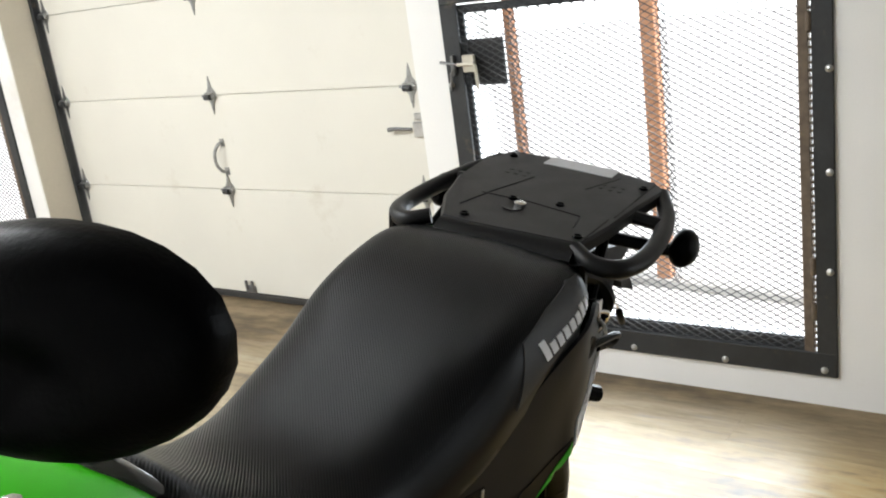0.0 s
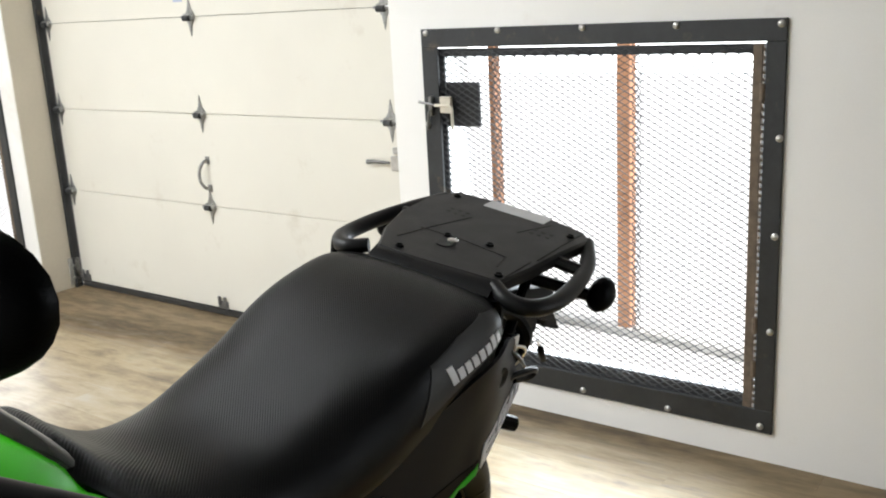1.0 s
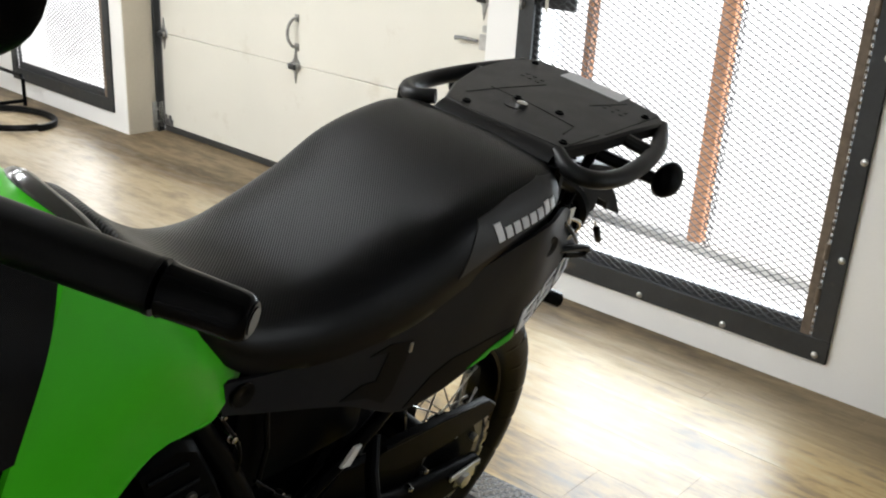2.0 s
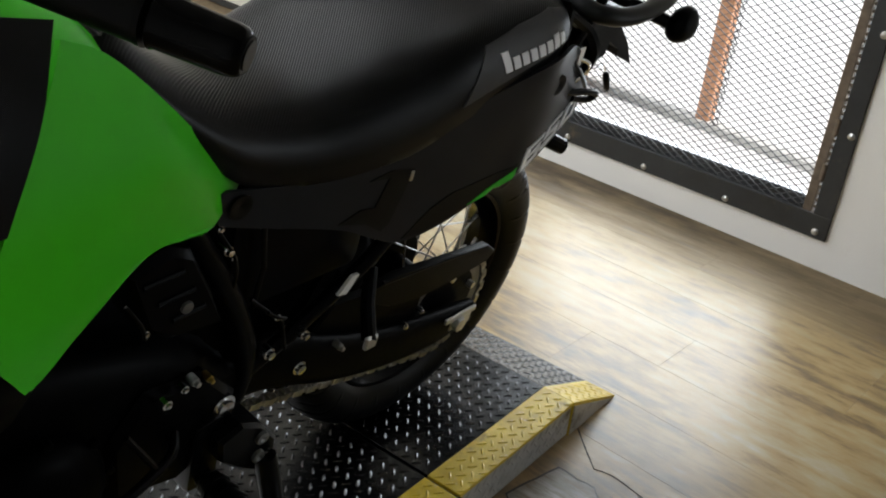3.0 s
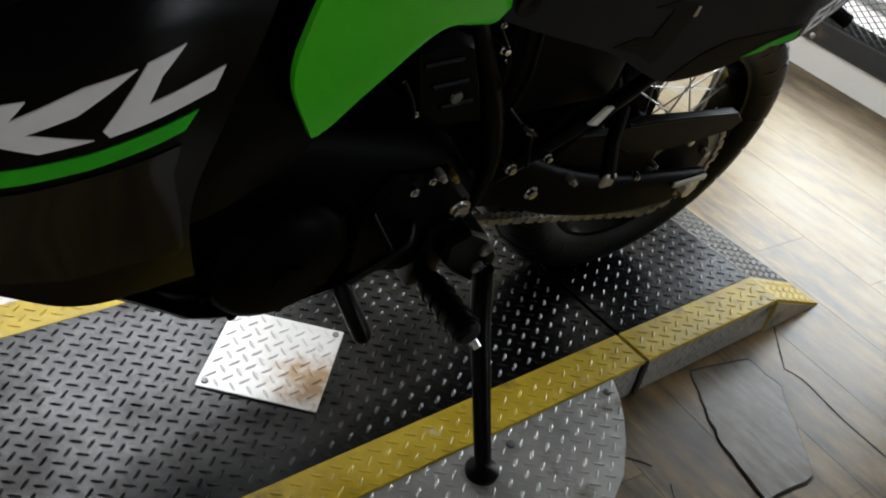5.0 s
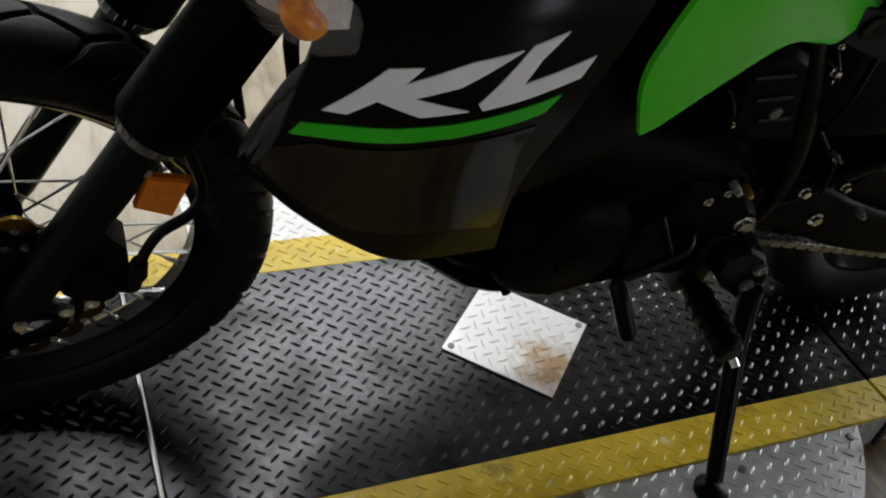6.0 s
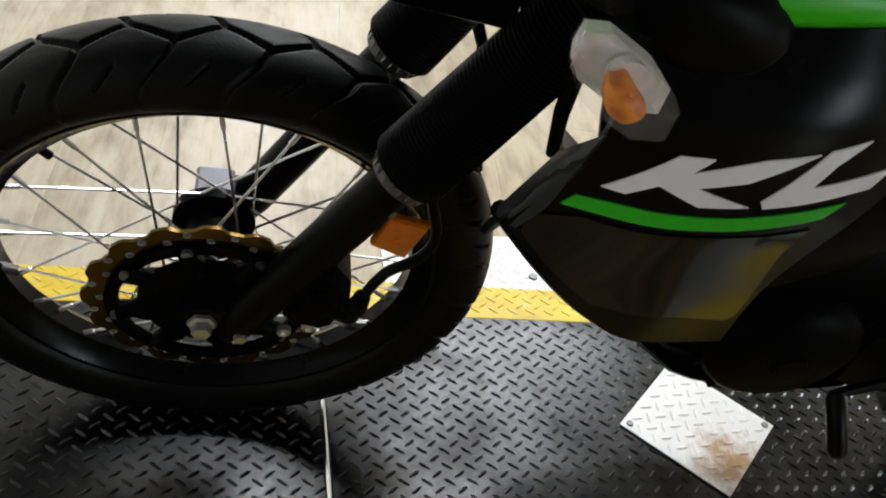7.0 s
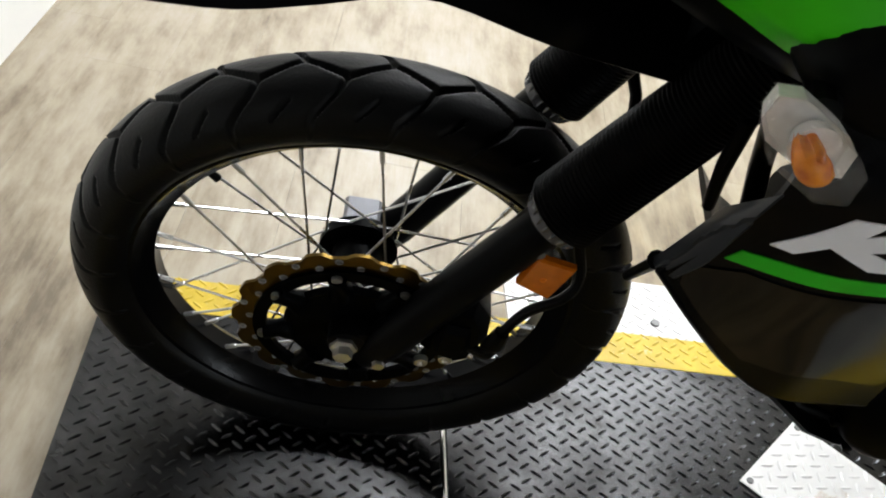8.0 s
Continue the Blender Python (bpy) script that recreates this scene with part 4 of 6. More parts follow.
def wheel(name, centre, radius, width, rim_r, pitches, spokes, hub_r, label):
    w = part(name, Geo().lathe([(-0.34 * width, rim_r + 0.012), (-0.36 * width, rim_r + 0.016), (-0.33 * width, rim_r), (-0.2 * width, rim_r - 0.010), (-0.12 * width, rim_r - 0.022), (0.12 * width, rim_r - 0.022),
                                (0.2 * width, rim_r - 0.010), (0.33 * width, rim_r), (0.36 * width, rim_r + 0.016), (0.34 * width, rim_r + 0.012), (0.1 * width, rim_r - 0.012), (-0.1 * width, rim_r - 0.012)], 64, closed=True),
             GLOSS_BLACK, bike, label, at=pose(*centre))
    part("tyre", tyre_geo(radius, width, rim_r, pitches, *((56, 48) if radius > 0.33 else (36, 30))), RUBBER, w, "black dual-sport tyre with deep slanting tread grooves", sharp=75)
    part("hub", Geo().lathe([(-0.075, 0.0), (-0.075, 0.02), (-0.06, hub_r), (-0.045, hub_r), (-0.04, 0.032), (0.04, 0.032), (0.045, hub_r), (0.06, hub_r), (0.075, 0.02), (0.075, 0.0)], 32), ENGINE_BLACK, w)
    sp = Geo().tube([(0, 0, 0), (0, 0, 1)], 1, 6)
    for i in range(spokes):
        s = 1 if i % 2 else -1
        cross = 1 if (i // 2) % 2 else -1
        a = 2 * math.pi * i / spokes
        b = a + cross * radians(62)
        p0 = Vector((s * 0.052, hub_r * 0.93 * math.cos(b), hub_r * 0.93 * math.sin(b)))
        p1 = Vector((s * 0.06 * width, (rim_r - 0.018) * math.cos(a), (rim_r - 0.018) * math.sin(a)))
        q = p0.lerp(p1, 0.9)
        part("spoke", Geo().tube([p0, q, q.lerp(p1, 0.05), p1], [0.0017, 0.0017, 0.0031, 0.0031], 6), SPOKE, w)
    return w


FW, RW = (-0.002, 0.033, 0.338), (0.0, 1.530, 0.320)
front = wheel("front_wheel", FW, 0.337, 0.099, 0.262, 24, 36, 0.05, "black spoked front wheel with trail tyre")
rear = wheel("rear_wheel", RW, 0.318, 0.130, 0.215, 22, 36, 0.078, "black spoked rear wheel with trail tyre")
part("valve", Geo().tube([(0.0, -0.180, 0.158), (0.0, -0.168, 0.146)], 0.005, 8), BLACK_RUBBER, front)


def rotor(r_out, r_in, wave, holes):
    """Wave-edged brake ring with drilled holes shown as recessed rims."""
    g = Geo()
    n = wave * 12
    vs, fs = [], []
    for x in (-0.0022, 0.0022):
        for k in range(n):
            a = 2 * math.pi * k / n
            ro = r_out + 0.0035 * math.tanh(2.5 * math.cos(wave * a))
            vs += [(x, ro * math.cos(a), ro * math.sin(a)), (x, r_in * math.cos(a), r_in * math.sin(a))]
    for k in range(n):
        a, b = 2 * k, 2 * ((k + 1) % n)
        fs += [(a, b, b + 1, a + 1), (2 * n + a, 2 * n + a + 1, 2 * n + b + 1, 2 * n + b), (a, 2 * n + a, 2 * n + b, b), (a + 1, b + 1, 2 * n + b + 1, 2 * n + a + 1)]
    return g.add(vs, fs)


disc = part("brake_disc", rotor(0.135, 0.110, 16, 0), BRONZE, front, "bronze-coloured wavy brake disc", at=pose(0.071, 0, 0))
rear_disc = part("brake_disc", rotor(0.118, 0.085, 14, 0), DARK_ZINC, rear, "dark rear brake disc", at=pose(-0.078, 0, 0))
part("disc_carrier", Geo().lathe([(-0.078, 0.03), (-0.072, 0.03), (-0.072, 0.09), (-0.078, 0.09)], 40, closed=True), ENGINE_BLACK, rear)
hole = Geo().lathe([(0.0023, 0.0), (0.0026, 0.0036), (0.0034, 0.0042), (0.0026, 0.0048)], 10, closed=False).mesh("drilled_hole", DARK_ZINC)
for i in range(32):
    a = 2 * math.pi * i / 32
    r = 0.127 if i % 2 else 0.117
    part("drilled_hole", hole, DARK_ZINC, front, at=pose(0.071, r * math.cos(a), r * math.sin(a)))
carrier = part("disc_carrier", Geo().lathe([(0.062, 0.02), (0.075, 0.03), (0.076, 0.074), (0.068, 0.078), (0.062, 0.06)], 48, closed=True), ENGINE_BLACK, front, "black disc carrier with open windows")
part("carrier_ring", Geo().lathe([(0.071, 0.097), (0.078, 0.098), (0.078, 0.1135), (0.071, 0.1135)], 48, closed=True), ENGINE_BLACK, carrier)
for i in range(8):
    a = 2 * math.pi * (i + 0.3) / 8
    c, s = math.cos(a), math.sin(a)
    part("carrier_arm", Geo().tube([(0.072, 0.068 * c, 0.068 * s), (0.073, 0.085 * c, 0.085 * s), (0.074, 0.102 * c, 0.102 * s)], [0.017, 0.011, 0.013], 10), ENGINE_BLACK, carrier)
for i in range(8):
    a = 2 * math.pi * (i + 0.3) / 8
    part("rivet", Geo().lathe([(0.078, 0.0065), (0.083, 0.006), (0.084, 0.0)], 10, (0, 0.103 * math.cos(a), 0.103 * math.sin(a))), DARK_ZINC, front)

# fork
RAKE = Vector((0, 0.455, 0.8905)).normalized()
AX = Vector((0, 0.078, 0.350))


def on_fork(x, s, back=0.0):
    return Vector((x, 0, 0)) + AX + RAKE * s + Vector((0, 0.8905, -0.455)) * back


part("axle_nut", Geo().lathe([(0.094, 0.0), (0.094, 0.0165), (0.104, 0.0165), (0.106, 0.012), (0.116, 0.011), (0.117, 0.0)], 6, (0, 0.029, 0.341)), ALU, front, "bright front axle nut", at=Matrix.Translation(-Vector(FW)))
for sx in (1, -1):
    x = sx * 0.088
    lower = part("fork_slider", Geo().tube([on_fork(x, -0.050), on_fork(x, -0.03), on_fork(x, 0.0), on_fork(x, 0.06), on_fork(x, 0.29), on_fork(x, 0.30)], [0.014, 0.022, 0.0255, 0.025, 0.025, 0.027], 20), FORK_GREY, bike, "dark grey fork slider")
    part("axle_lug", Geo().lathe([(x - 0.025, 0.016), (x - 0.022, 0.022), (x + 0.009, 0.022), (x + 0.011, 0.016)], 20, (0, 0.031, 0.342)).box((x - 0.022, 0.03, 0.322), (x + 0.008, 0.085, 0.362), 0.008), FORK_GREY, lower)
    prof, rads = [], []
    for k in range(241):
        q = 0.296 + 0.30 * k / 240
        prof.append(on_fork(x, q))
        rads.append((0.0415 + 0.0009 * math.cos(k * math.pi / 2)) * (1 - 0.16 * k / 240) * (0.72 if k in (0, 240) else 0.88 if k == 1 else 1))
    part("fork_gaiter", Geo().tube(prof, rads, 28), GAITER, bike, "ribbed rubber fork gaiter")
    # toothed ring, its paler colour gives the highlights on the gaiter's lowest ribs
    cuff = Geo().tube([on_fork(x, 0.280), on_fork(x, 0.284), on_fork(x, 0.300)], [0.028, 0.034, 0.036], 24)
    side_v, back_v = Vector((1, 0, 0)), RAKE.cross(Vector((1, 0, 0)))
    for k in range(22):
        a = 2 * math.pi * k / 22
        d = side_v * math.cos(a) + back_v * math.sin(a)
        cuff.tube([on_fork(x, 0.287) + d * 0.033, on_fork(x, 0.299) + d * 0.0365], [0.0018, 0.0024], 6)
    part("gaiter_rib_ring", cuff, RIB_GLINT, lower, "toothed ring paler than the gaiter, for its rib highlights")
    part("fork_tube", Geo().tube([on_fork(x, 0.3), on_fork(x, 0.90)], 0.021, 16), CHROME, bike)
part("pinch_bolt", Geo().lathe([(0.116, 0.0), (0.116, 0.007), (0.108, 0.008)], 6, (0, 0.072, 0.332)), ALU, bike)
cal = part("brake_caliper", Geo().prism([(0.118, 0.352), (0.150, 0.330), (0.178, 0.345), (0.190, 0.385), (0.186, 0.425), (0.166, 0.452), (0.130, 0.455), (0.112, 0.405)], 0.052, 0.104, 0.014), ENGINE_BLACK, bike, "black two-piston brake caliper")
part("caliper_bridge", Geo().prism([(0.132, 0.365), (0.158, 0.358), (0.170, 0.388), (0.164, 0.42), (0.136, 0.425), (0.126, 0.395)], 0.102, 0.114, 0.008), ENGINE_BLACK, cal)
part("pad_pin", Geo().tube([(0.09, 0.128, 0.462), (0.106, 0.128, 0.462)], 0.005, 8), DARK_ZINC, cal)
for y, z in ((0.147, 0.357), (0.120, 0.345)):
    part("bolt", Geo().lathe([(0.104, 0.0085), (0.111, 0.008), (0.112, 0.004), (0.109, 0.0)], 12, (0, y, z)), ALU, cal)
part("brake_hose", Geo().tube([(0.10, 0.172, 0.375), (0.112, 0.192, 0.385), (0.112, 0.196, 0.425), (0.106, 0.216, 0.468), (0.098, 0.250, 0.490), (0.085, 0.262, 0.515), (0.068, 0.245, 0.58), (0.062, 0.25, 0.70)], 0.0062, 10, smooth=6), BLACK_RUBBER, bike, "black rubber brake hose")
part("hose_clamp", Geo().tube([(0.108, 0.188, 0.392), (0.113, 0.194, 0.412), (0.112, 0.197, 0.432)], [0.008, 0.012, 0.009], 10), FRAME_BLACK, bike)
part("sensor_housing", Geo().box((-0.100, 0.008, 0.340), (-0.058, 0.054, 0.384), 0.004).lathe([(-0.085, 0.030), (-0.050, 0.032), (-0.046, 0.02)], 20, (0, 0.033, 0.34)), CAST_GREY, bike, "grey cast speedometer drive")
refl = part("reflector", Geo().prism([(0.191, 0.517), (0.203, 0.563), (0.246, 0.553), (0.230, 0.499)], 0.1, 0.110, 0.003), REFLECTOR, bike, "amber fork reflector")
part("reflector_stud", Geo().lathe([(0.110, 0.004), (0.1115, 0.003), (0.112, 0.0)], 10, (0, 0.216, 0.532)), AMBER, refl)
part("reflector_bracket", Geo().box((0.08, 0.196, 0.52), (0.104, 0.221, 0.555), 0.003).lathe([(0.104, 0.006), (0.110, 0.006), (0.111, 0.0)], 8, (0, 0.202, 0.570)), DARK_ZINC, refl)
# fork brace under the mudguard, mudguard
gd = []
for y, z, hw, dp in ((-0.38, 0.765, 0.05, 0.012), (-0.28, 0.785, 0.065, 0.018), (-0.19, 0.80, 0.075, 0.025), (-0.11, 0.817, 0.078, 0.033), (-0.04, 0.846, 0.08, 0.040), (0.04, 0.874, 0.08, 0.045), (0.15, 0.853, 0.08, 0.048), (0.27, 0.83, 0.075, 0.045)):
    gd.append([(0, y, z), (hw * 0.75, y, z - dp * 0.35), (hw, y, z - dp), (hw * 0.96, y, z - dp - 0.006), (hw * 0.7, y, z - dp * 0.35 - 0.012), (0, y, z - 0.008),
               (-hw * 0.7, y, z - dp * 0.35 - 0.012), (-hw * 0.96, y, z - dp - 0.006), (-hw, y, z - dp), (-hw * 0.75, y, z - dp * 0.35)])
part("front_mudguard", Geo().loft(gd, 40, 28), BLACK_PLASTIC, bike, "black plastic high front mudguard")
part("fork_clamp", Geo().box((-0.13, 0.33, 0.845), (0.13, 0.42, 0.90), 0.02), ENGINE_BLACK, bike)
part("lower_fork_clamp", Geo().prism([(0.255, 0.800), (0.290, 0.792), (0.352, 0.820), (0.365, 0.85), (0.28, 0.85)], -0.06, 0.06, 0.0), ENGINE_BLACK, bike, "black lower fork clamp")

# body panels


def xk(y, z):
    return 0.271 - 0.8 * max(0, 0.30 - y) - 0.15 * max(0, 0.80 - z) - 0.28 * max(0, y - 0.47) - 0.55 * max(0, z - 0.86)


def xs(y, z):
    return 0.219 - 0.28 * (y - 0.65) - 0.30 * max(0, z - 0.88) - 0.10 * max(0, 0.76 - z) - 0.177 * max(0, z + y - 1.685)


def xp(y, z):
    return (0.143 + (y - 0.94) * 0.125) if y < 1.43 else 0.204 - (y - 1.43) * 0.26


def rows_on(f, rows, lift=0.0):
    return [[(f(y, z) + lift, y, z) for y, z in row] for row in rows]


def skin(ob):
    """The left-hand surface of a part: x at a given y and z."""
    tree = BVHTree.FromPolygons([v.co for v in ob.data.vertices], [tuple(p.vertices) for p in ob.data.polygons])

    def at(y, z):
        hit = tree.ray_cast(Vector((1.0, y, z)), Vector((-1, 0, 0)))[0]
        return hit.x if hit else None
    return at


def film(name, outline, mat, parent, label="", lift=0.0014, cell=0.010):
    """A thin film of any outline, laid on the left-hand surface of a part."""
    f = skin(parent)
    bm = bmesh.new()
    bm.faces.new([bm.verts.new((0.0, y, z)) for y, z in outline])
    bm.normal_update()
    bmesh.ops.triangulate(bm, faces=bm.faces[:], ngon_method="EAR_CLIP")
    for axis, vals in ((1, [p[0] for p in outline]), (2, [p[1] for p in outline])):
        n = int((max(vals) - min(vals)) / cell)
        for k in range(1, n + 1):
            at, no = [0, 0, 0], [0, 0, 0]
            at[axis], no[axis] = min(vals) + k * cell, 1
            bmesh.ops.bisect_plane(bm, geom=bm.verts[:] + bm.edges[:] + bm.faces[:], plane_co=at, plane_no=no)
    last = 0.2
    for v in bm.verts:
        x = f(v.co.y, v.co.z)
        last = x if x is not None else last
        v.co.x = last + lift
    bm.verts.index_update()
    n = len(bm.verts)
    vs = [v.co[:] for v in bm.verts] + [(v.co.x - 0.002, v.co.y, v.co.z) for v in bm.verts]
    fs = [[v.index for v in q.verts] for q in bm.faces] + [[n + v.index for v in reversed(q.verts)] for q in bm.faces]
    for e in bm.edges:
        if len(e.link_faces) == 1:
            a, b = e.verts[0].index, e.verts[1].index
            fs.append((a, b, n + b, n + a))
    g = Geo().add(vs, fs)
    bm.free()
    return part(name, g, mat, parent, label)


for side in (1, -1):
    def mir(geo):
        if side < 0:
            geo.v = [(0.05 * p[2] - p[0], p[1], p[2]) for p in geo.v]
        return geo
    lf = side > 0
    low = part("lower_fairing", mir(Geo().sheet(rows_on(xk, [
        [(0.262, 0.712), (0.305, 0.678), (0.37, 0.608), (0.435, 0.564), (0.550, 0.530)],
        [(0.272, 0.757), (0.34, 0.725), (0.42, 0.70), (0.520, 0.670)],
        [(0.279, 0.80), (0.36, 0.80), (0.45, 0.80), (0.535, 0.80)],
        [(0.289, 0.86), (0.37, 0.87), (0.46, 0.88), (0.575, 0.885)],
        [(0.300, 0.925), (0.39, 0.935), (0.47, 0.945), (0.60, 0.95)]]), 0.006, 30, 22)), GLOSS_BLACK, bike, "gloss black lower fairing panel")
    part("lower_fairing_lip", mir(Geo().tube([(xk(y, z) - 0.006, y, z) for y, z in ((0.262, 0.712), (0.305, 0.678), (0.37, 0.608), (0.435, 0.564), (0.550, 0.530))], 0.006, 8, smooth=5)), BLACK_PLASTIC, bike)
    part("inner_cowl", mir(Geo().sheet([[(0.16, 0.50, 0.56), (0.175, 0.57, 0.575), (0.17, 0.66, 0.62)], [(0.195, 0.50, 0.70), (0.20, 0.58, 0.70), (0.19, 0.68, 0.72)], [(0.195, 0.52, 0.93), (0.18, 0.62, 0.94), (0.15, 0.70, 0.945)]], 0.01, 14, 12)), BLACK_PLASTIC, bike, "matt black radiator cowl")
    part("fairing_brace", mir(Geo().sheet([[(0.192, 0.269, 0.690), (0.208, 0.268, 0.722), (0.212, 0.276, 0.750), (0.206, 0.292, 0.776)],
                                           [(0.216, 0.262, 0.704), (0.231, 0.268, 0.742), (0.237, 0.274, 0.780), (0.238, 0.288, 0.818)],
                                           [(0.236, 0.268, 0.718), (0.251, 0.276, 0.760), (0.259, 0.280, 0.805), (0.265, 0.289, 0.857)]], 0.002, 16, 12)), SATIN_GREY, bike, "charcoal fairing edge brace")
    part("fairing_rod", mir(Geo().tube([(0.112, 0.332, 0.680), (0.120, 0.320, 0.740), (0.125, 0.315, 0.80)], [0.006, 0.0075, 0.008], 10)), BLACK_PLASTIC, bike)
    part("fairing_stub", mir(Geo().tube([(0.056, 0.325, 0.494), (0.133, 0.306, 0.617), (0.195, 0.270, 0.690)], [0.006, 0.007, 0.009], 10)), BLACK_PLASTIC, bike)
    up = part("upper_fairing", mir(Geo().sheet([
        [(0.13, 0.10, 0.968), (0.19, 0.21, 0.948), (0.205, 0.30, 0.918), (0.21, 0.42, 0.922), (0.195, 0.60, 0.945)],
        [(0.14, 0.105, 0.99), (0.215, 0.22, 0.976), (0.238, 0.31, 0.952), (0.235, 0.43, 0.956), (0.21, 0.61, 0.972)],
        [(0.135, 0.12, 1.02), (0.205, 0.24, 1.01), (0.215, 0.36, 0.995), (0.20, 0.48, 1.0), (0.185, 0.64, 1.0)],
        [(0.11, 0.16, 1.10), (0.16, 0.28, 1.09), (0.165, 0.40, 1.07), (0.155, 0.52, 1.06), (0.15, 0.66, 1.05)]], 0.006, 26, 16)), GREEN, bike, "lime green upper fairing")
    part("scoop_panel", mir(Geo().sheet(rows_on(xs, [[(0.704, 1.044), (0.654, 1.060), (0.56, 1.088)], [(0.672, 0.978), (0.63, 0.982), (0.55, 0.99)], [(0.624, 0.906), (0.59, 0.91), (0.54, 0.915)]], 0.012), 0.004, 14, 12)), GLOSS_BLACK, bike, "black scoop panel ahead of the shroud")
    sh = part("shroud", mir(Geo().sheet(rows_on(xs, [
        [(0.714, 1.022), (0.766, 0.994), (0.838, 0.926), (0.960, 0.792)],
        [(0.690, 0.990), (0.752, 0.950), (0.830, 0.880), (0.937, 0.778)],
        [(0.645, 0.922), (0.73, 0.870), (0.815, 0.825), (0.903, 0.766)],
        [(0.606, 0.850), (0.69, 0.810), (0.775, 0.795), (0.862, 0.775)],
        [(0.603, 0.790), (0.66, 0.762), (0.725, 0.770), (0.797, 0.787)],
        [(0.648, 0.703), (0.668, 0.708), (0.692, 0.725), (0.722, 0.748)]]), 0.006, 26, 26)), GREEN, bike, "lime green tank shroud")
    part("shroud_lip", mir(Geo().tube([(xs(y, z) - 0.006, y, z) for y, z in ((0.655, 0.701), (0.722, 0.744), (0.80, 0.783), (0.862, 0.770), (0.905, 0.762), (0.958, 0.790))], 0.0045, 8, smooth=5)), GREEN, bike)
    sp = part("side_panel", mir(Geo().sheet(rows_on(xp, [
        [(0.905, 0.80), (0.975, 0.792), (1.08, 0.785), (1.19, 0.792), (1.26, 0.838), (1.35, 0.872), (1.44, 0.897), (1.515, 0.900), (1.60, 0.845), (1.668, 0.790)],
        [(0.912, 0.785), (0.985, 0.765), (1.08, 0.765), (1.18, 0.745), (1.26, 0.76), (1.36, 0.785), (1.46, 0.80), (1.56, 0.790), (1.665, 0.760)],
        [(0.920, 0.752), (0.984, 0.732), (1.060, 0.710), (1.11, 0.694), (1.162, 0.667), (1.212, 0.645), (1.258, 0.647), (1.303, 0.659), (1.341, 0.676), (1.39, 0.699), (1.424, 0.704), (1.54, 0.712), (1.66, 0.732)]]), 0.006, 50, 18)), SATIN_GREY, bike, "charcoal plastic side panel")
    if lf:
        film("white_slash", [(0.305, 0.803), (0.323, 0.802), (0.342, 0.818), (0.378, 0.803), (0.417, 0.808), (0.369, 0.822), (0.404, 0.833), (0.448, 0.862), (0.409, 0.855), (0.359, 0.835), (0.371, 0.850), (0.345, 0.849)], WHITE_FILM, low)
        film("white_slash", [(0.428, 0.808), (0.423, 0.815), (0.456, 0.865), (0.487, 0.872), (0.467, 0.852), (0.457, 0.831), (0.523, 0.844), (0.514, 0.825), (0.453, 0.813)], WHITE_FILM, low)
        film("gloss_band", [(0.270, 0.742), (0.306, 0.762), (0.37, 0.763), (0.425, 0.768), (0.490, 0.776), (0.490, 0.737), (0.508, 0.672), (0.524, 0.605), (0.520, 0.592), (0.465, 0.612), (0.406, 0.622), (0.36, 0.637), (0.312, 0.684), (0.274, 0.716)], FAIRING_BAND, low, "dark glossy band below the green stripe")
        film("green_stripe", [(0.287, 0.769), (0.293, 0.786), (0.324, 0.789), (0.367, 0.790), (0.411, 0.794), (0.456, 0.803), (0.501, 0.811), (0.491, 0.793), (0.459, 0.786), (0.414, 0.777), (0.369, 0.773), (0.326, 0.772)], GREEN_FILM, low, "lime green stripe")
        film("dark_graphic", [(1.133, 0.766), (1.168, 0.776), (1.208, 0.770), (1.202, 0.749), (1.186, 0.687), (1.174, 0.676), (1.143, 0.696), (1.096, 0.707), (1.129, 0.722), (1.153, 0.721), (1.166, 0.764)], DARK_GREY, sp)
        film("dark_graphic", [(1.218, 0.650), (1.242, 0.674), (1.26, 0.692), (1.297, 0.711), (1.362, 0.722), (1.425, 0.731), (1.424, 0.708), (1.390, 0.703), (1.341, 0.681), (1.303, 0.664), (1.258, 0.653)], DARK_GREY, sp)
        film("green_stripe", [(1.334, 0.680), (1.371, 0.702), (1.423, 0.726), (1.422, 0.713), (1.367, 0.689)], GREEN_FILM, sp, "lime green sliver", lift=0.0024)
        # bright metal strip added in place of a highlight at the graphic's edge
        part("panel_glint", Geo().box((xp(1.205, 0.76), 1.2015, 0.752), (xp(1.205, 0.76) + 0.003, 1.2075, 0.768), 0.001), ALU, sp, "small bright strip standing for a glint on the side panel")
        # the model number 650 in slanted block digits along the tail
        SEGMENT = {"a": (0, 0.80, 1, 1), "g": (0, 0.40, 1, 0.60), "d": (0, 0, 1, 0.20), "f": (0, 0.5, 0.26, 1), "e": (0, 0, 0.26, 0.5), "b": (0.74, 0.5, 1, 1), "c": (0.74, 0, 1, 0.5)}
        for a, lit in ((1.434, "afgecd"), (1.506, "afgcd"), (1.578, "abcdef")):
            for k, seg in enumerate(lit):
                u0, v0, u1, v1 = SEGMENT[seg]
                film("digit_stroke", [(a + 0.060 * u + 0.010 * v, 0.712 + 0.13 * (a + 0.060 * u - 1.43) + 0.038 * v) for u, v in ((u0, v0), (u1, v0), (u1, v1), (u0, v1))], WHITE_FILM, sp, lift=0.0016 + 0.0003 * k)
        for y, z, r in ((0.943, 0.775, 0.0165), (1.483, 0.846, 0.0165)):
            part("recess", Geo().lathe([(0.0, r), (0.004, r), (0.004, r * 0.75), (0.001, 0.0)], 20, (xp(y, z) - 0.001, y, z)), BLACK_RUBBER, sp)

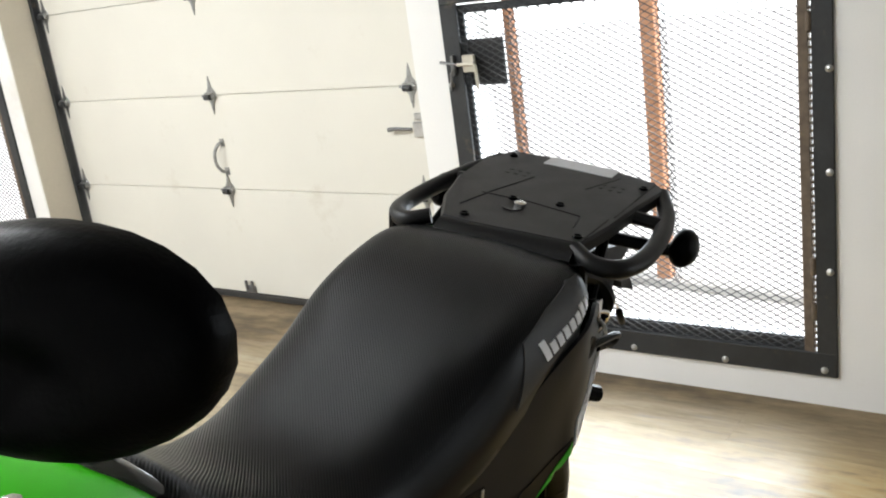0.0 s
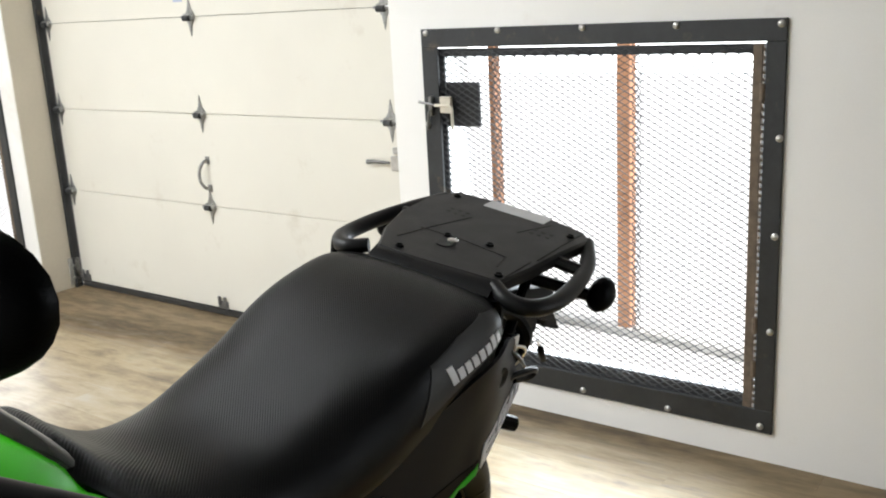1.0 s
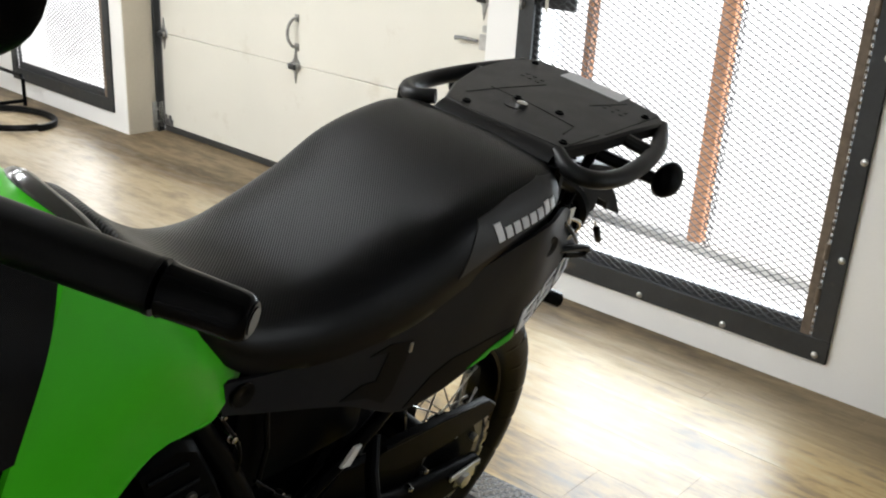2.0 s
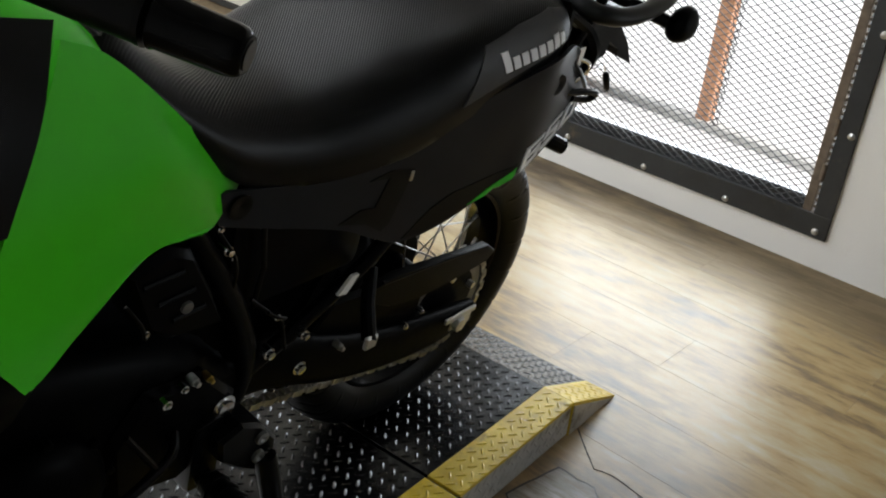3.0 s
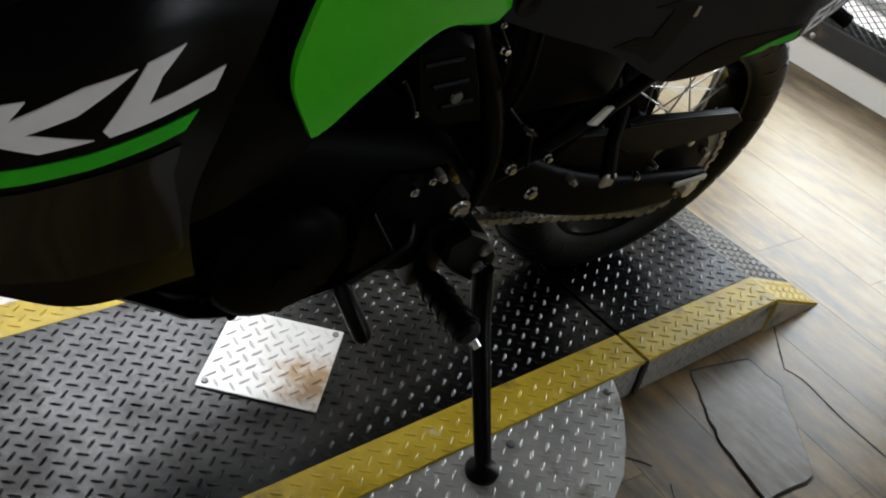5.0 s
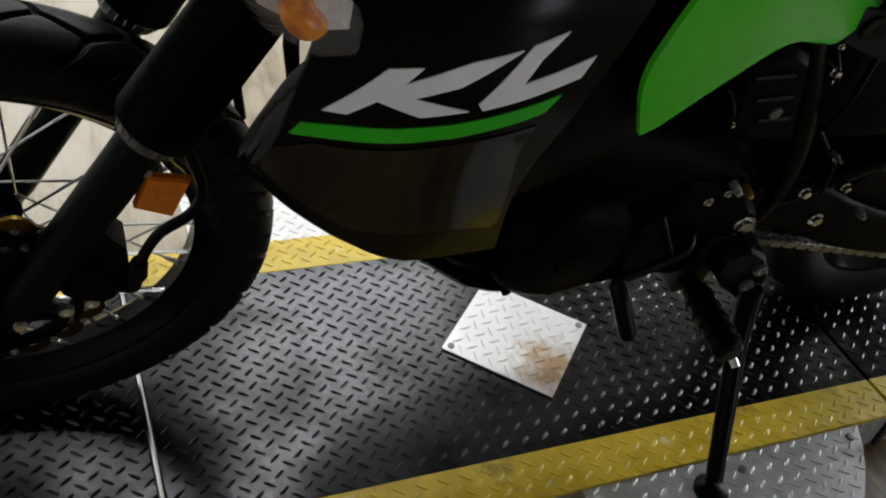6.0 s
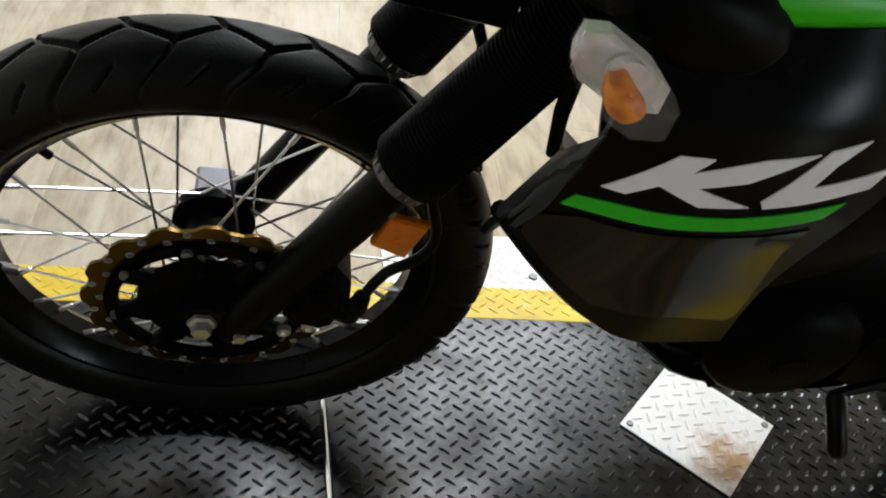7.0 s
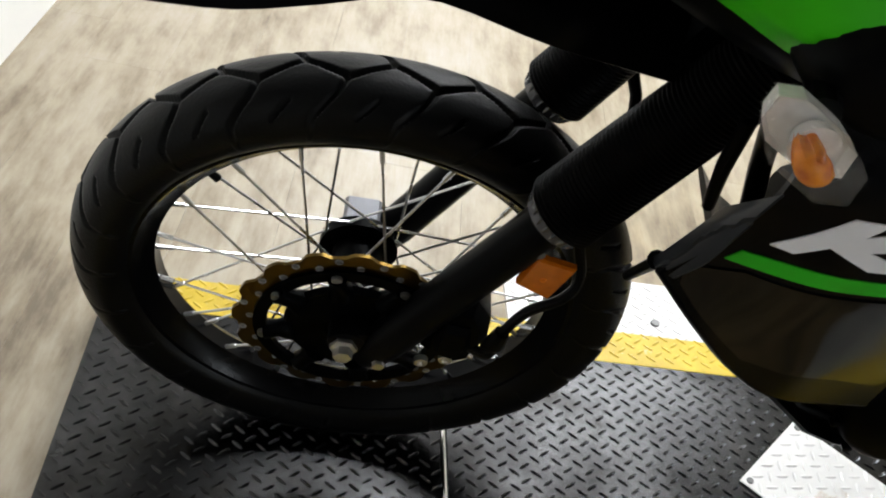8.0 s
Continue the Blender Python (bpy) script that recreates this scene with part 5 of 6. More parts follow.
# fuel tank and seat
tank = []
for y, z, hw, zb in ((0.30, 1.04, 0.09, 0.92), (0.42, 1.08, 0.13, 0.88), (0.56, 1.075, 0.15, 0.85), (0.68, 1.05, 0.15, 0.84), (0.77, 1.01, 0.135, 0.84), (0.84, 0.955, 0.11, 0.85)):
    tank.append([(0, y, z), (hw * 0.55, y, z - 0.01), (hw * 0.9, y, z - 0.045), (hw, y, (z + zb) / 2), (hw * 0.85, y, zb), (0, y, zb - 0.01),
                 (-hw * 0.85, y, zb), (-hw, y, (z + zb) / 2), (-hw * 0.9, y, z - 0.045), (-hw * 0.55, y, z - 0.01)])
tk = part("fuel_tank", Geo().loft(tank, 36, 26), GREEN, bike, "glossy lime green fuel tank")
part("filler_cap", Geo().lathe([(1.065, 0.042), (1.088, 0.042), (1.094, 0.036), (1.094, 0.0)], 32, (0.0, 0.54, 0.0), axis="z"), CHROME, tk, "bright fuel filler cap")
MID = 0.02     # the seat line
seat = []
for y, z, hw, zb, wb in ((0.765, 1.010, 0.050, 0.985, 0.045), (0.80, 1.002, 0.072, 0.94, 0.075), (0.845, 0.960, 0.092, 0.88, 0.098), (0.90, 0.918, 0.103, 0.835, 0.112), (0.96, 0.890, 0.110, 0.792, 0.122), (1.04, 0.882, 0.118, 0.780, 0.136),
                         (1.12, 0.900, 0.126, 0.783, 0.149), (1.20, 0.926, 0.134, 0.797, 0.160), (1.28, 0.950, 0.143, 0.830, 0.166), (1.36, 0.968, 0.148, 0.850, 0.168), (1.44, 0.975, 0.148, 0.866, 0.164), (1.505, 0.962, 0.126, 0.876, 0.140), (1.533, 0.945, 0.085, 0.885, 0.095)):
    zs = z - (0.022 if y < 1.25 else 0.012)
    sec = [(0, y, z), (hw * 0.6, y, z - 0.003), (hw, y, zs), ((hw + wb) / 2 + 0.014, y, zs * 0.55 + zb * 0.45), (wb, y, zb + 0.006), (wb - 0.01, y, zb), (0, y, zb)]
    seat.append([(a + MID, b, c) for a, b, c in sec] + [(MID - a, b, c) for a, b, c in reversed(sec[1:-1])])
st = part("seat", Geo().loft(seat, 64, 60), SEAT_VINYL, bike, "long black ribbed vinyl seat")


film("seat_patch", [(1.258, 0.857), (1.291, 0.932), (1.356, 0.952), (1.426, 0.965), (1.472, 0.958), (1.488, 0.921), (1.396, 0.901), (1.323, 0.880)], PATCH_VINYL, st, "charcoal grey vinyl seat side patch", lift=0.002)
for k in range(8):
    a = 1.327 + 0.0178 * k
    b = 0.896 + 0.16 * (a - 1.324)
    tall = 0.027 if k == 0 else 0.021 if k == 6 else 0.017
    film("maker_mark", [(a, b), (a + 0.0125, b + 0.002), (a + 0.0125 - 0.5 * tall, b + 0.002 + tall), (a - 0.5 * tall, b + tall)], WHITE_FILM, st, lift=0.0034)
part("seat_nose", Geo().tube([(-0.03, 0.765, 1.008), (0.0, 0.757, 1.016), (0.032, 0.759, 1.012), (0.060, 0.776, 0.994), (0.088, 0.808, 0.957), (0.103, 0.84, 0.915)], [0.012, 0.015, 0.016, 0.0155, 0.013, 0.007], 16, smooth=6), NOSE_VINYL, st, "glossy rolled front edge of the seat")

# rack and tail
rk = [(-0.075, 1.500), (-0.03, 1.497), (0.145, 1.518), (0.158, 1.60), (0.166, 1.70), (0.178, 1.785), (0.155, 1.808), (0.08, 1.823), (-0.04, 1.825), (-0.118, 1.816), (-0.143, 1.75), (-0.138, 1.66), (-0.112, 1.57)]
n = len(rk)


def rack_z(y):
    return 0.985 + 0.05 * (y - 1.6)


plate = Geo().add([(x, y, rack_z(y) - 0.020) for x, y in rk] + [(x, y, rack_z(y) - 0.004) for x, y in rk] + [(0.02 + (x - 0.02) * 0.97, 1.66 + (y - 1.66) * 0.975, rack_z(y)) for x, y in rk],
                  [tuple(range(n)), tuple(reversed(range(2 * n, 3 * n)))] + [(i + k * n, (i + 1) % n + k * n, (i + 1) % n + (k + 1) * n, i + (k + 1) * n) for k in (0, 1) for i in range(n)])
rack = part("rear_rack", plate, RACK_PLASTIC, bike, "black moulded luggage rack plate")
part("front_lip", Geo().loft([[(x, y, z), (x, y - 0.024, z - 0.010), (x, y - 0.028, z - 0.022), (x, y + 0.004, z - 0.018)] for x, y, z in ((-0.072, 1.499, 0.979), (0.0, 1.502, 0.979), (0.08, 1.512, 0.980), (0.143, 1.519, 0.980))], 16, 14), RACK_PLASTIC, rack, "sloping front lip of the rack")
# grooves drawn as thin dark ribs, their shade put into the colour
for pts in ([(-0.072, 1.552), (-0.055, 1.624), (-0.027, 1.718)], [(-0.066, 1.613), (0.017, 1.618), (0.105, 1.609), (0.113, 1.566)], [(0.067, 1.716), (0.096, 1.79)], [(0.155, 1.797), (0.152, 1.726), (0.150, 1.634)], [(0.145, 1.62), (0.142, 1.54)]):
    part("dark_groove_rib", Geo().tube([(x, y, rack_z(y) - 0.0012) for x, y in pts], 0.0022, 6), BLACK_RUBBER, rack)
for x, y in ((-0.102, 1.79), (0.061, 1.632), (-0.012, 1.615), (0.145, 1.769), (0.132, 1.538), (-0.045, 1.52)):
    part("bolt", Geo().lathe([(-0.002, 0.0075), (0.002, 0.0075), (0.003, 0.006), (0.001, 0.003), (0.001, 0.0)], 10, (x, y, rack_z(y)), axis="z"), FRAME_BLACK, rack)
# drain holes and lock recess: darker discs, the shade of the hollows is coloured in
for i in range(6):
    for bx, by in ((-0.075, 1.715), (0.085, 1.735)):
        x, y = bx + 0.016 * (i % 3), by + 0.016 * (i // 3)
        part("dark_hole_disc", Geo().lathe([(-0.002, 0.0042), (0.0006, 0.004), (0.0006, 0.0)], 8, (x, y, rack_z(y)), axis="z"), BLACK_RUBBER, rack)
part("dark_lock_disc", Geo().lathe([(-0.002, 0.017), (0.0006, 0.0165), (0.0006, 0.0)], 16, (0.003, 1.585, rack_z(1.585)), axis="z"), BLACK_RUBBER, rack)
part("lock_knob", Geo().tube([(0.012, 1.592, 0.982), (0.012, 1.592, 0.991), (0.012, 1.592, 0.993)], [0.0095, 0.0095, 0.006], 14), CHROME, rack, "small bright key lock")
part("rack_sticker", Geo().prism([(1.785, rack_z(1.785) - 0.001), (1.822, rack_z(1.822) - 0.001), (1.822, rack_z(1.822) + 0.0012), (1.785, rack_z(1.785) + 0.0012)], -0.042, 0.083), GREY_FILM, rack, "worn silver-grey warning sticker")
for s, front in ((1, 1.518), (-1, 1.502)):
    c = 0.022
    part("grab_rail", Geo().tube([(c + s * 0.115, front, 0.972), (c + s * 0.150, front - 0.016, 0.963), (c + s * 0.184, 1.515, 0.959), (c + s * 0.199, 1.570, 0.957), (c + s * 0.196, 1.65, 0.962), (c + s * 0.178, 1.73, 0.970), (c + s * 0.148, 1.79, 0.984)], [0.012, 0.0135, 0.014, 0.014, 0.014, 0.0145, 0.012], 14, smooth=6), RACK_PLASTIC, rack, "thick black grab rail loop")
    part("rail_bridge", Geo().tube([(c + s * 0.13, 1.685, 0.976), (c + s * 0.16, 1.69, 0.972), (c + s * 0.185, 1.70, 0.967)], 0.011, 10), RACK_PLASTIC, rack)
    part("rack_leg", Geo().tube([(s * 0.15, 1.50, 0.962), (s * 0.155, 1.505, 0.90), (s * 0.165, 1.50, 0.855)], [0.016, 0.014, 0.012], 10, smooth=4), FRAME_BLACK, rack)
    part("rack_stay", Geo().tube([(s * 0.13, 1.66, 0.965), (s * 0.15, 1.58, 0.90), (s * 0.16, 1.53, 0.85)], 0.009, 10), FRAME_BLACK, rack)
    part("leg_bolt", Geo().lathe([(0.0, 0.009), (s * 0.008, 0.008), (s * 0.009, 0.0)], 8, (s * 0.175, 1.505, 0.862)), CHROME, rack)
    ind = part("rear_indicator", Geo().loft([[(MID + s * (0.218 + 0.022 * q * math.cos(a)), 1.698 + 0.8 * d, 0.927 + (0.034 if math.sin(a) > 0 else 0.027) * q * math.sin(a)) for a in [2 * math.pi * k / 8 for k in range(8)]] for d, q in ((-0.012, 0.35), (0.0, 0.8), (0.025, 1.0), (0.045, 0.95), (0.055, 0.8))], 20, 12), BLACK_PLASTIC, bike, "black rear turn indicator housing")
    part("indicator_stalk", Geo().tube([(MID + s * 0.10, 1.66, 0.942), (MID + s * 0.200, 1.705, 0.928)], 0.011, 10), BLACK_RUBBER, ind)
    part("indicator_lens", Geo().loft([[(MID + s * (0.218 + 0.020 * q * math.cos(a)), 1.7425 + d, 0.927 + 0.029 * q * math.sin(a)) for a in [2 * math.pi * k / 8 for k in range(8)]] for d, q in ((0.0, 0.9), (0.012, 0.7), (0.018, 0.3))], 20, 6), LENS, ind)
hang = part("number_plate_hanger", Geo().prism([(1.557, 0.949), (1.791, 0.891), (1.744, 0.874), (1.792, 0.834), (1.831, 0.787), (1.767, 0.813), (1.762, 0.827), (1.718, 0.849), (1.716, 0.821), (1.672, 0.815), (1.619, 0.842)], 0.105, 0.132, 0.003), BLACK_PLASTIC, bike, "black bracket hanging under the rack")
part("loose_plug", Geo().tube([(0.15, 1.708, 0.803), (0.15, 1.712, 0.798), (0.15, 1.735, 0.768), (0.15, 1.738, 0.764)], [0.003, 0.0062, 0.0062, 0.003], 10), BLACK_RUBBER, hang, "loose wiring plug")
part("loose_wire", Geo().tube([(0.13, 1.66, 0.822), (0.142, 1.672, 0.812), (0.148, 1.694, 0.818), (0.15, 1.709, 0.802)], 0.0016, 6, smooth=4), CHROME, hang, "thin bare wire")
part("tail_edge", Geo().tube([(0.176, 1.537, 0.866), (0.172, 1.575, 0.840), (0.160, 1.625, 0.805), (0.150, 1.667, 0.772)], [0.002, 0.0035, 0.0035, 0.002], 8, smooth=4), SATIN_GREY, bike, "polished edge of the tail panel")
part("tail_cowl", Geo().loft([[(0, y, z), (w, y, z - 0.03), (w, y, z - 0.08), (0, y, z - 0.10), (-w, y, z - 0.08), (-w, y, z - 0.03)] for y, z, w in ((1.42, 0.96, 0.15), (1.55, 0.945, 0.12), (1.68, 0.93, 0.09), (1.78, 0.90, 0.06))], 24, 14), BLACK_PLASTIC, bike, "black plastic tail cowl")
part("rear_mudguard", Geo().loft([[(0, y, z), (w, y, z - 0.02), (w, y, z - 0.035), (0, y, z - 0.02), (-w, y, z - 0.035), (-w, y, z - 0.02)] for y, z, w in ((1.25, 0.72, 0.10), (1.42, 0.76, 0.11), (1.58, 0.80, 0.10), (1.66, 0.80, 0.085))], 24, 18), BLACK_PLASTIC, bike)
hk = part("strap_hook", Geo().tube([(0.16, 1.56, 0.80), (0.17, 1.62, 0.795), (0.172, 1.655, 0.785), (0.165, 1.648, 0.772), (0.16, 1.60, 0.782)], 0.006, 8, smooth=3), FRAME_BLACK, bike, "black steel strap hook")
part("helmet_lock", Geo().box((0.15, 1.545, 0.85), (0.172, 1.57, 0.885), 0.005).tube([(0.168, 1.56, 0.865), (0.174, 1.585, 0.855), (0.168, 1.60, 0.835), (0.16, 1.59, 0.815)], 0.004, 8, smooth=4), CHROME, bike, "bright helmet lock with wire hook")
part("wire_loom", Geo().tube([(0.145, 1.53, 0.93), (0.15, 1.585, 0.90), (0.165, 1.60, 0.87), (0.16, 1.61, 0.835)], [0.008, 0.012, 0.014, 0.010], 8, smooth=4), BLACK_RUBBER, bike)
part("side_reflector_stub", Geo().tube([(0.13, 1.61, 0.69), (0.155, 1.645, 0.675)], 0.014, 10), BLACK_RUBBER, bike)

# handlebar, grip, levers, mirror
bar = part("handlebar", Geo().tube([(-0.41, 0.602, 1.182), (-0.215, 0.50, 1.192), (-0.14, 0.455, 1.198), (-0.08, 0.435, 1.18), (0.08, 0.435, 1.18), (0.14, 0.455, 1.198), (0.215, 0.50, 1.192), (0.41, 0.602, 1.182)], 0.0115, 12, smooth=6), FRAME_BLACK, bike, "black tubular handlebar")
for s in (1, -1):
    d = Vector((s * 0.88, 0.46, -0.05)).normalized()
    e = Vector((s * 0.413, 0.604, 1.181))
    gr = part("grip", Geo().tube([e - d * 0.128, e - d * 0.124, e - d * 0.118, e - d * 0.113, e - d * 0.0], [0.022, 0.028, 0.028, 0.0175, 0.0165], 20), BLACK_RUBBER, bar, "black rubber grip")
    part("bar_end", Geo().tube([e + d * 0.001, e + d * 0.004, e + d * 0.006, e + d * 0.044, e + d * 0.049, e + d * 0.052, e + d * 0.0535], [0.012, 0.0165, 0.0155, 0.0147, 0.0140, 0.0126, 0.0105], 20), GLOSS_BLACK, bar, "glossy black bar-end weight")
    part("bar_end_ring", Geo().tube([e + d * 0.0528, e + d * 0.0542], [0.0112, 0.0106], 20), FRAME_BLACK, bar)
    part("bar_end_hole", Geo().tube([e + d * 0.045, e + d * 0.0552], 0.0085, 14), DARK_GREY, bar)
    part("collar_ring", Geo().tube([e - d * 0.003, e + d * 0.0003], [0.0170, 0.0170], 20), FRAME_BLACK, bar)
    part("switch_housing", Geo().tube([e - d * 0.235, e - d * 0.23, e - d * 0.185, e - d * 0.18], [0.018, 0.023, 0.023, 0.018], 12), BLACK_PLASTIC, bar)
    pe = e - d * 0.152
    perch = part("lever_perch", Geo().tube([pe + d * 0.014, pe + d * 0.010, pe - d * 0.012, pe - d * 0.016], [0.016, 0.019, 0.019, 0.016], 16).tube([pe + Vector((0, 0, 0.016)), pe + Vector((s * -0.01, -0.005, 0.026)), pe - d * 0.035 + Vector((0, -0.02, 0.012))], [0.013, 0.013, 0.009], 12), ALU, bar, "bare cast lever perch")
    for q in (0.006, -0.010):
        part("perch_bolt", Geo().lathe([(0.0, 0.006), (0.010, 0.0055), (0.011, 0.0)], 8, pe + d * q + Vector((0, 0.004, 0.026)), axis="z"), CHROME, perch)
    part("lever", Geo().tube([(s * 0.27, 0.475, 1.195), (s * 0.31, 0.472, 1.190), (s * 0.345, 0.488, 1.182), (s * 0.375, 0.504, 1.176)], [0.008, 0.0075, 0.007, 0.009], 8, smooth=5), FRAME_BLACK, bar, "black clutch or brake lever")
    part("mirror_stem", Geo().tube([(s * 0.270, 0.520, 1.195), (s * 0.272, 0.515, 1.245), (s * 0.300, 0.508, 1.285), (s * 0.350, 0.502, 1.318)], 0.006, 8, smooth=5), FRAME_BLACK, bar)
    ring = []
    for d_, q in ((-0.022, 0.25), (-0.018, 0.62), (-0.006, 0.93), (0.004, 1.0), (0.012, 0.985)):
        ring.append([(s * (0.370 + q * (0.067 * math.cos(a) + 0.010 * math.sin(a))), 0.498 + d_ + 0.012 * math.cos(a), 1.346 + q * ((0.041 + 0.004 * math.cos(a)) * math.sin(a) + 0.006 * math.cos(a))) for a in [2 * math.pi * k / 12 for k in range(12)]])
    mr = part("mirror", Geo().loft(ring, 32, 14), BLACK_PLASTIC, bar, "black oval rear-view mirror")
    part("mirror_face", Geo().loft([[(s * (0.370 + 0.93 * (0.067 * math.cos(a) + 0.010 * math.sin(a))), 0.5105 + d_ + 0.012 * math.cos(a), 1.346 + 0.93 * ((0.041 + 0.004 * math.cos(a)) * math.sin(a) + 0.006 * math.cos(a))) for a in [2 * math.pi * k / 12 for k in range(12)]] for d_ in (0, 0.0012)], 32, 3), MIRROR_GLASS, mr, "silvered mirror glass")
part("instrument_cluster", Geo().box((-0.12, 0.26, 1.08), (0.12, 0.36, 1.16), 0.02), BLACK_PLASTIC, bike)
part("windscreen", Geo().sheet([[(0.02, 0.10, 1.10), (0.12, 0.14, 1.10), (0.16, 0.24, 1.10)], [(0.02, 0.20, 1.28), (0.10, 0.225, 1.28), (0.13, 0.29, 1.27)]], 0.004, 12, 8), BLACK_PLASTIC, bike)
part("headlight", Geo().lathe([(0.06, 0.0), (0.065, 0.09), (0.12, 0.10), (0.24, 0.085), (0.28, 0.05), (0.28, 0.0)], 24, (0.0, 0.0, 0.99), axis="y"), LENS, bike, "clear round-edged headlight")
part("front_cowl", Geo().loft([[(0, y, z1), (w, y, z1 - 0.03), (w, y, z0 + 0.02), (0, y, z0), (-w, y, z0 + 0.02), (-w, y, z1 - 0.03)] for y, z0, z1, w in ((0.09, 0.93, 1.06, 0.11), (0.2, 0.90, 1.10, 0.16), (0.32, 0.87, 1.12, 0.19), (0.46, 0.85, 1.08, 0.19), (0.62, 0.86, 1.03, 0.165))], 28, 16), BLACK_PLASTIC, bike, "black inner cowl behind the headlight")
part("cowl_bolt", Geo().lathe([(0.0, 0.010), (0.008, 0.009), (0.009, 0.0)], 10, (0.195, 0.60, 0.935)), ALU, bike)
for s in (1, -1):
    lens = [(0.216, 0.942), (0.219, 0.967), (0.243, 0.968), (0.294, 0.938), (0.311, 0.920), (0.312, 0.891), (0.278, 0.889), (0.230, 0.919)]
    rings = [[(s * (0.297 + dx), 0.260 + 0.80 * q * (y - 0.263), 0.919 + 0.78 * q * (z - 0.929)) for y, z in lens] for dx, q in ((-0.044, 0.40), (-0.030, 0.86), (-0.008, 1.0), (0.006, 0.97), (0.015, 0.78), (0.019, 0.5))]
    nn = len(lens)
    g = Geo().add([p for ring in rings for p in ring], [tuple(range(nn)), tuple(5 * nn + k for k in reversed(range(nn)))] + [(i * nn + k, i * nn + (k + 1) % nn, (i + 1) * nn + (k + 1) % nn, (i + 1) * nn + k) for i in range(5) for k in range(nn)])
    w = part("front_indicator", g, LENS, bike, "faceted clear-lensed front turn indicator", at=pose(0, 0.007, 0.006), sharp=12)
    part("bulb", Geo().loft([[(s * (0.304 + dx), 0.258 + q * 0.0155 * (1 + 0.25 * math.sin(3 * a)) * math.cos(a), 0.917 + q * 0.0120 * (1 + 0.2 * math.cos(5 * a)) * math.sin(a) - q * 0.006 * math.cos(a)) for a in [2 * math.pi * k / 8 for k in range(8)]] for dx, q in ((-0.02, 0.6), (0.0, 1.0), (0.008, 0.8), (0.011, 0.4))], 16, 8), AMBER, w, "amber bulb behind the lens")
    part("bulb_tip", Geo().loft([[(s * (0.303 + dx), 0.256 + q * 0.006 * math.cos(a), 0.927 + q * 0.005 * math.sin(a)) for a in [2 * math.pi * k / 8 for k in range(8)]] for dx, q in ((-0.014, 0.6), (0.0, 1.0), (0.007, 0.7), (0.009, 0.3))], 12, 6), AMBER, w)
    bowl = [[(s * (0.297 + dx), 0.260 + 0.80 * q * (y - 0.263), 0.919 + 0.78 * q * (z - 0.929)) for y, z in lens] for dx, q in ((-0.043, 0.36), (-0.031, 0.80), (-0.014, 0.93), (-0.020, 0.80))]
    part("reflector_bowl", Geo().add([p for ring in bowl for p in ring], [tuple(range(nn)), tuple(3 * nn + k for k in reversed(range(nn)))] + [(i * nn + k, i * nn + (k + 1) % nn, (i + 1) * nn + (k + 1) % nn, (i + 1) * nn + k) for i in range(3) for k in range(nn)]), LAMP_BOWL, w, "pale reflector bowl", sharp=12)
    part("reflector_dish", Geo().lathe([(s * 0.279, 0.012), (s * 0.290, 0.016), (s * 0.291, 0.006)], 20, (0, 0.262, 0.919)), LAMP_BOWL, w)
    part("indicator_boss", Geo().loft([[(s * (0.150 + dx), 0.325 + q * 0.070 * math.cos(a), 0.930 + q * 0.042 * math.sin(a) - 0.012 * q * math.cos(a)) for a in [2 * math.pi * k / 12 for k in range(12)]] for dx, q in ((0.0, 1.0), (0.06, 1.0), (0.085, 0.92), (0.10, 0.7), (0.106, 0.35))], 28, 14), GAITER, w, "black rubber mounting boss")
    part("indicator_stem", Geo().tube([(s * 0.19, 0.29, 0.92), (s * 0.265, 0.27, 0.925)], 0.012, 10), BLACK_RUBBER, w)

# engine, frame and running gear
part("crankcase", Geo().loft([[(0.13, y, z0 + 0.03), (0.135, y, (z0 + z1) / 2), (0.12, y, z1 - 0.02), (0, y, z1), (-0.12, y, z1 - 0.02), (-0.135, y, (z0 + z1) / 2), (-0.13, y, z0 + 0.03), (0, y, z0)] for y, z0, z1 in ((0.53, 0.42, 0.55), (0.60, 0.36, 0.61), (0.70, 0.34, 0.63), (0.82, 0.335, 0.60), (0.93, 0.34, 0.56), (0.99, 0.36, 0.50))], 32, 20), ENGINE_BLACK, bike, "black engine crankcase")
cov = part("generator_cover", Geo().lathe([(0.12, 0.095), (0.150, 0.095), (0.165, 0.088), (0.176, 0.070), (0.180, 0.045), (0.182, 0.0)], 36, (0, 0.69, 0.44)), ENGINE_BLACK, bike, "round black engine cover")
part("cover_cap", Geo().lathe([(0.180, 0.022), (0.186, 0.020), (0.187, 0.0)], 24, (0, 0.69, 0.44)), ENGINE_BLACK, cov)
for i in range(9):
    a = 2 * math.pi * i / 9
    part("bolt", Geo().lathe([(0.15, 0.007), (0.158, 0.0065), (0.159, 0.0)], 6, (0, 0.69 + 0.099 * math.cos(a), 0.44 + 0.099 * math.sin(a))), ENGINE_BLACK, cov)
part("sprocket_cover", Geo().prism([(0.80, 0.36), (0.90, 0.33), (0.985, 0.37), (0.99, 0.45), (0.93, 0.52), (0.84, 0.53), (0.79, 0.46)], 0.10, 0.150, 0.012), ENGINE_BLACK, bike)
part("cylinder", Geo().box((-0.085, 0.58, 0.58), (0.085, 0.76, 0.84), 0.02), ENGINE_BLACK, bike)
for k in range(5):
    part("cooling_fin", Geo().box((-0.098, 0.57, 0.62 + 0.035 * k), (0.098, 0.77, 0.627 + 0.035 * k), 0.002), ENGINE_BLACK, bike)
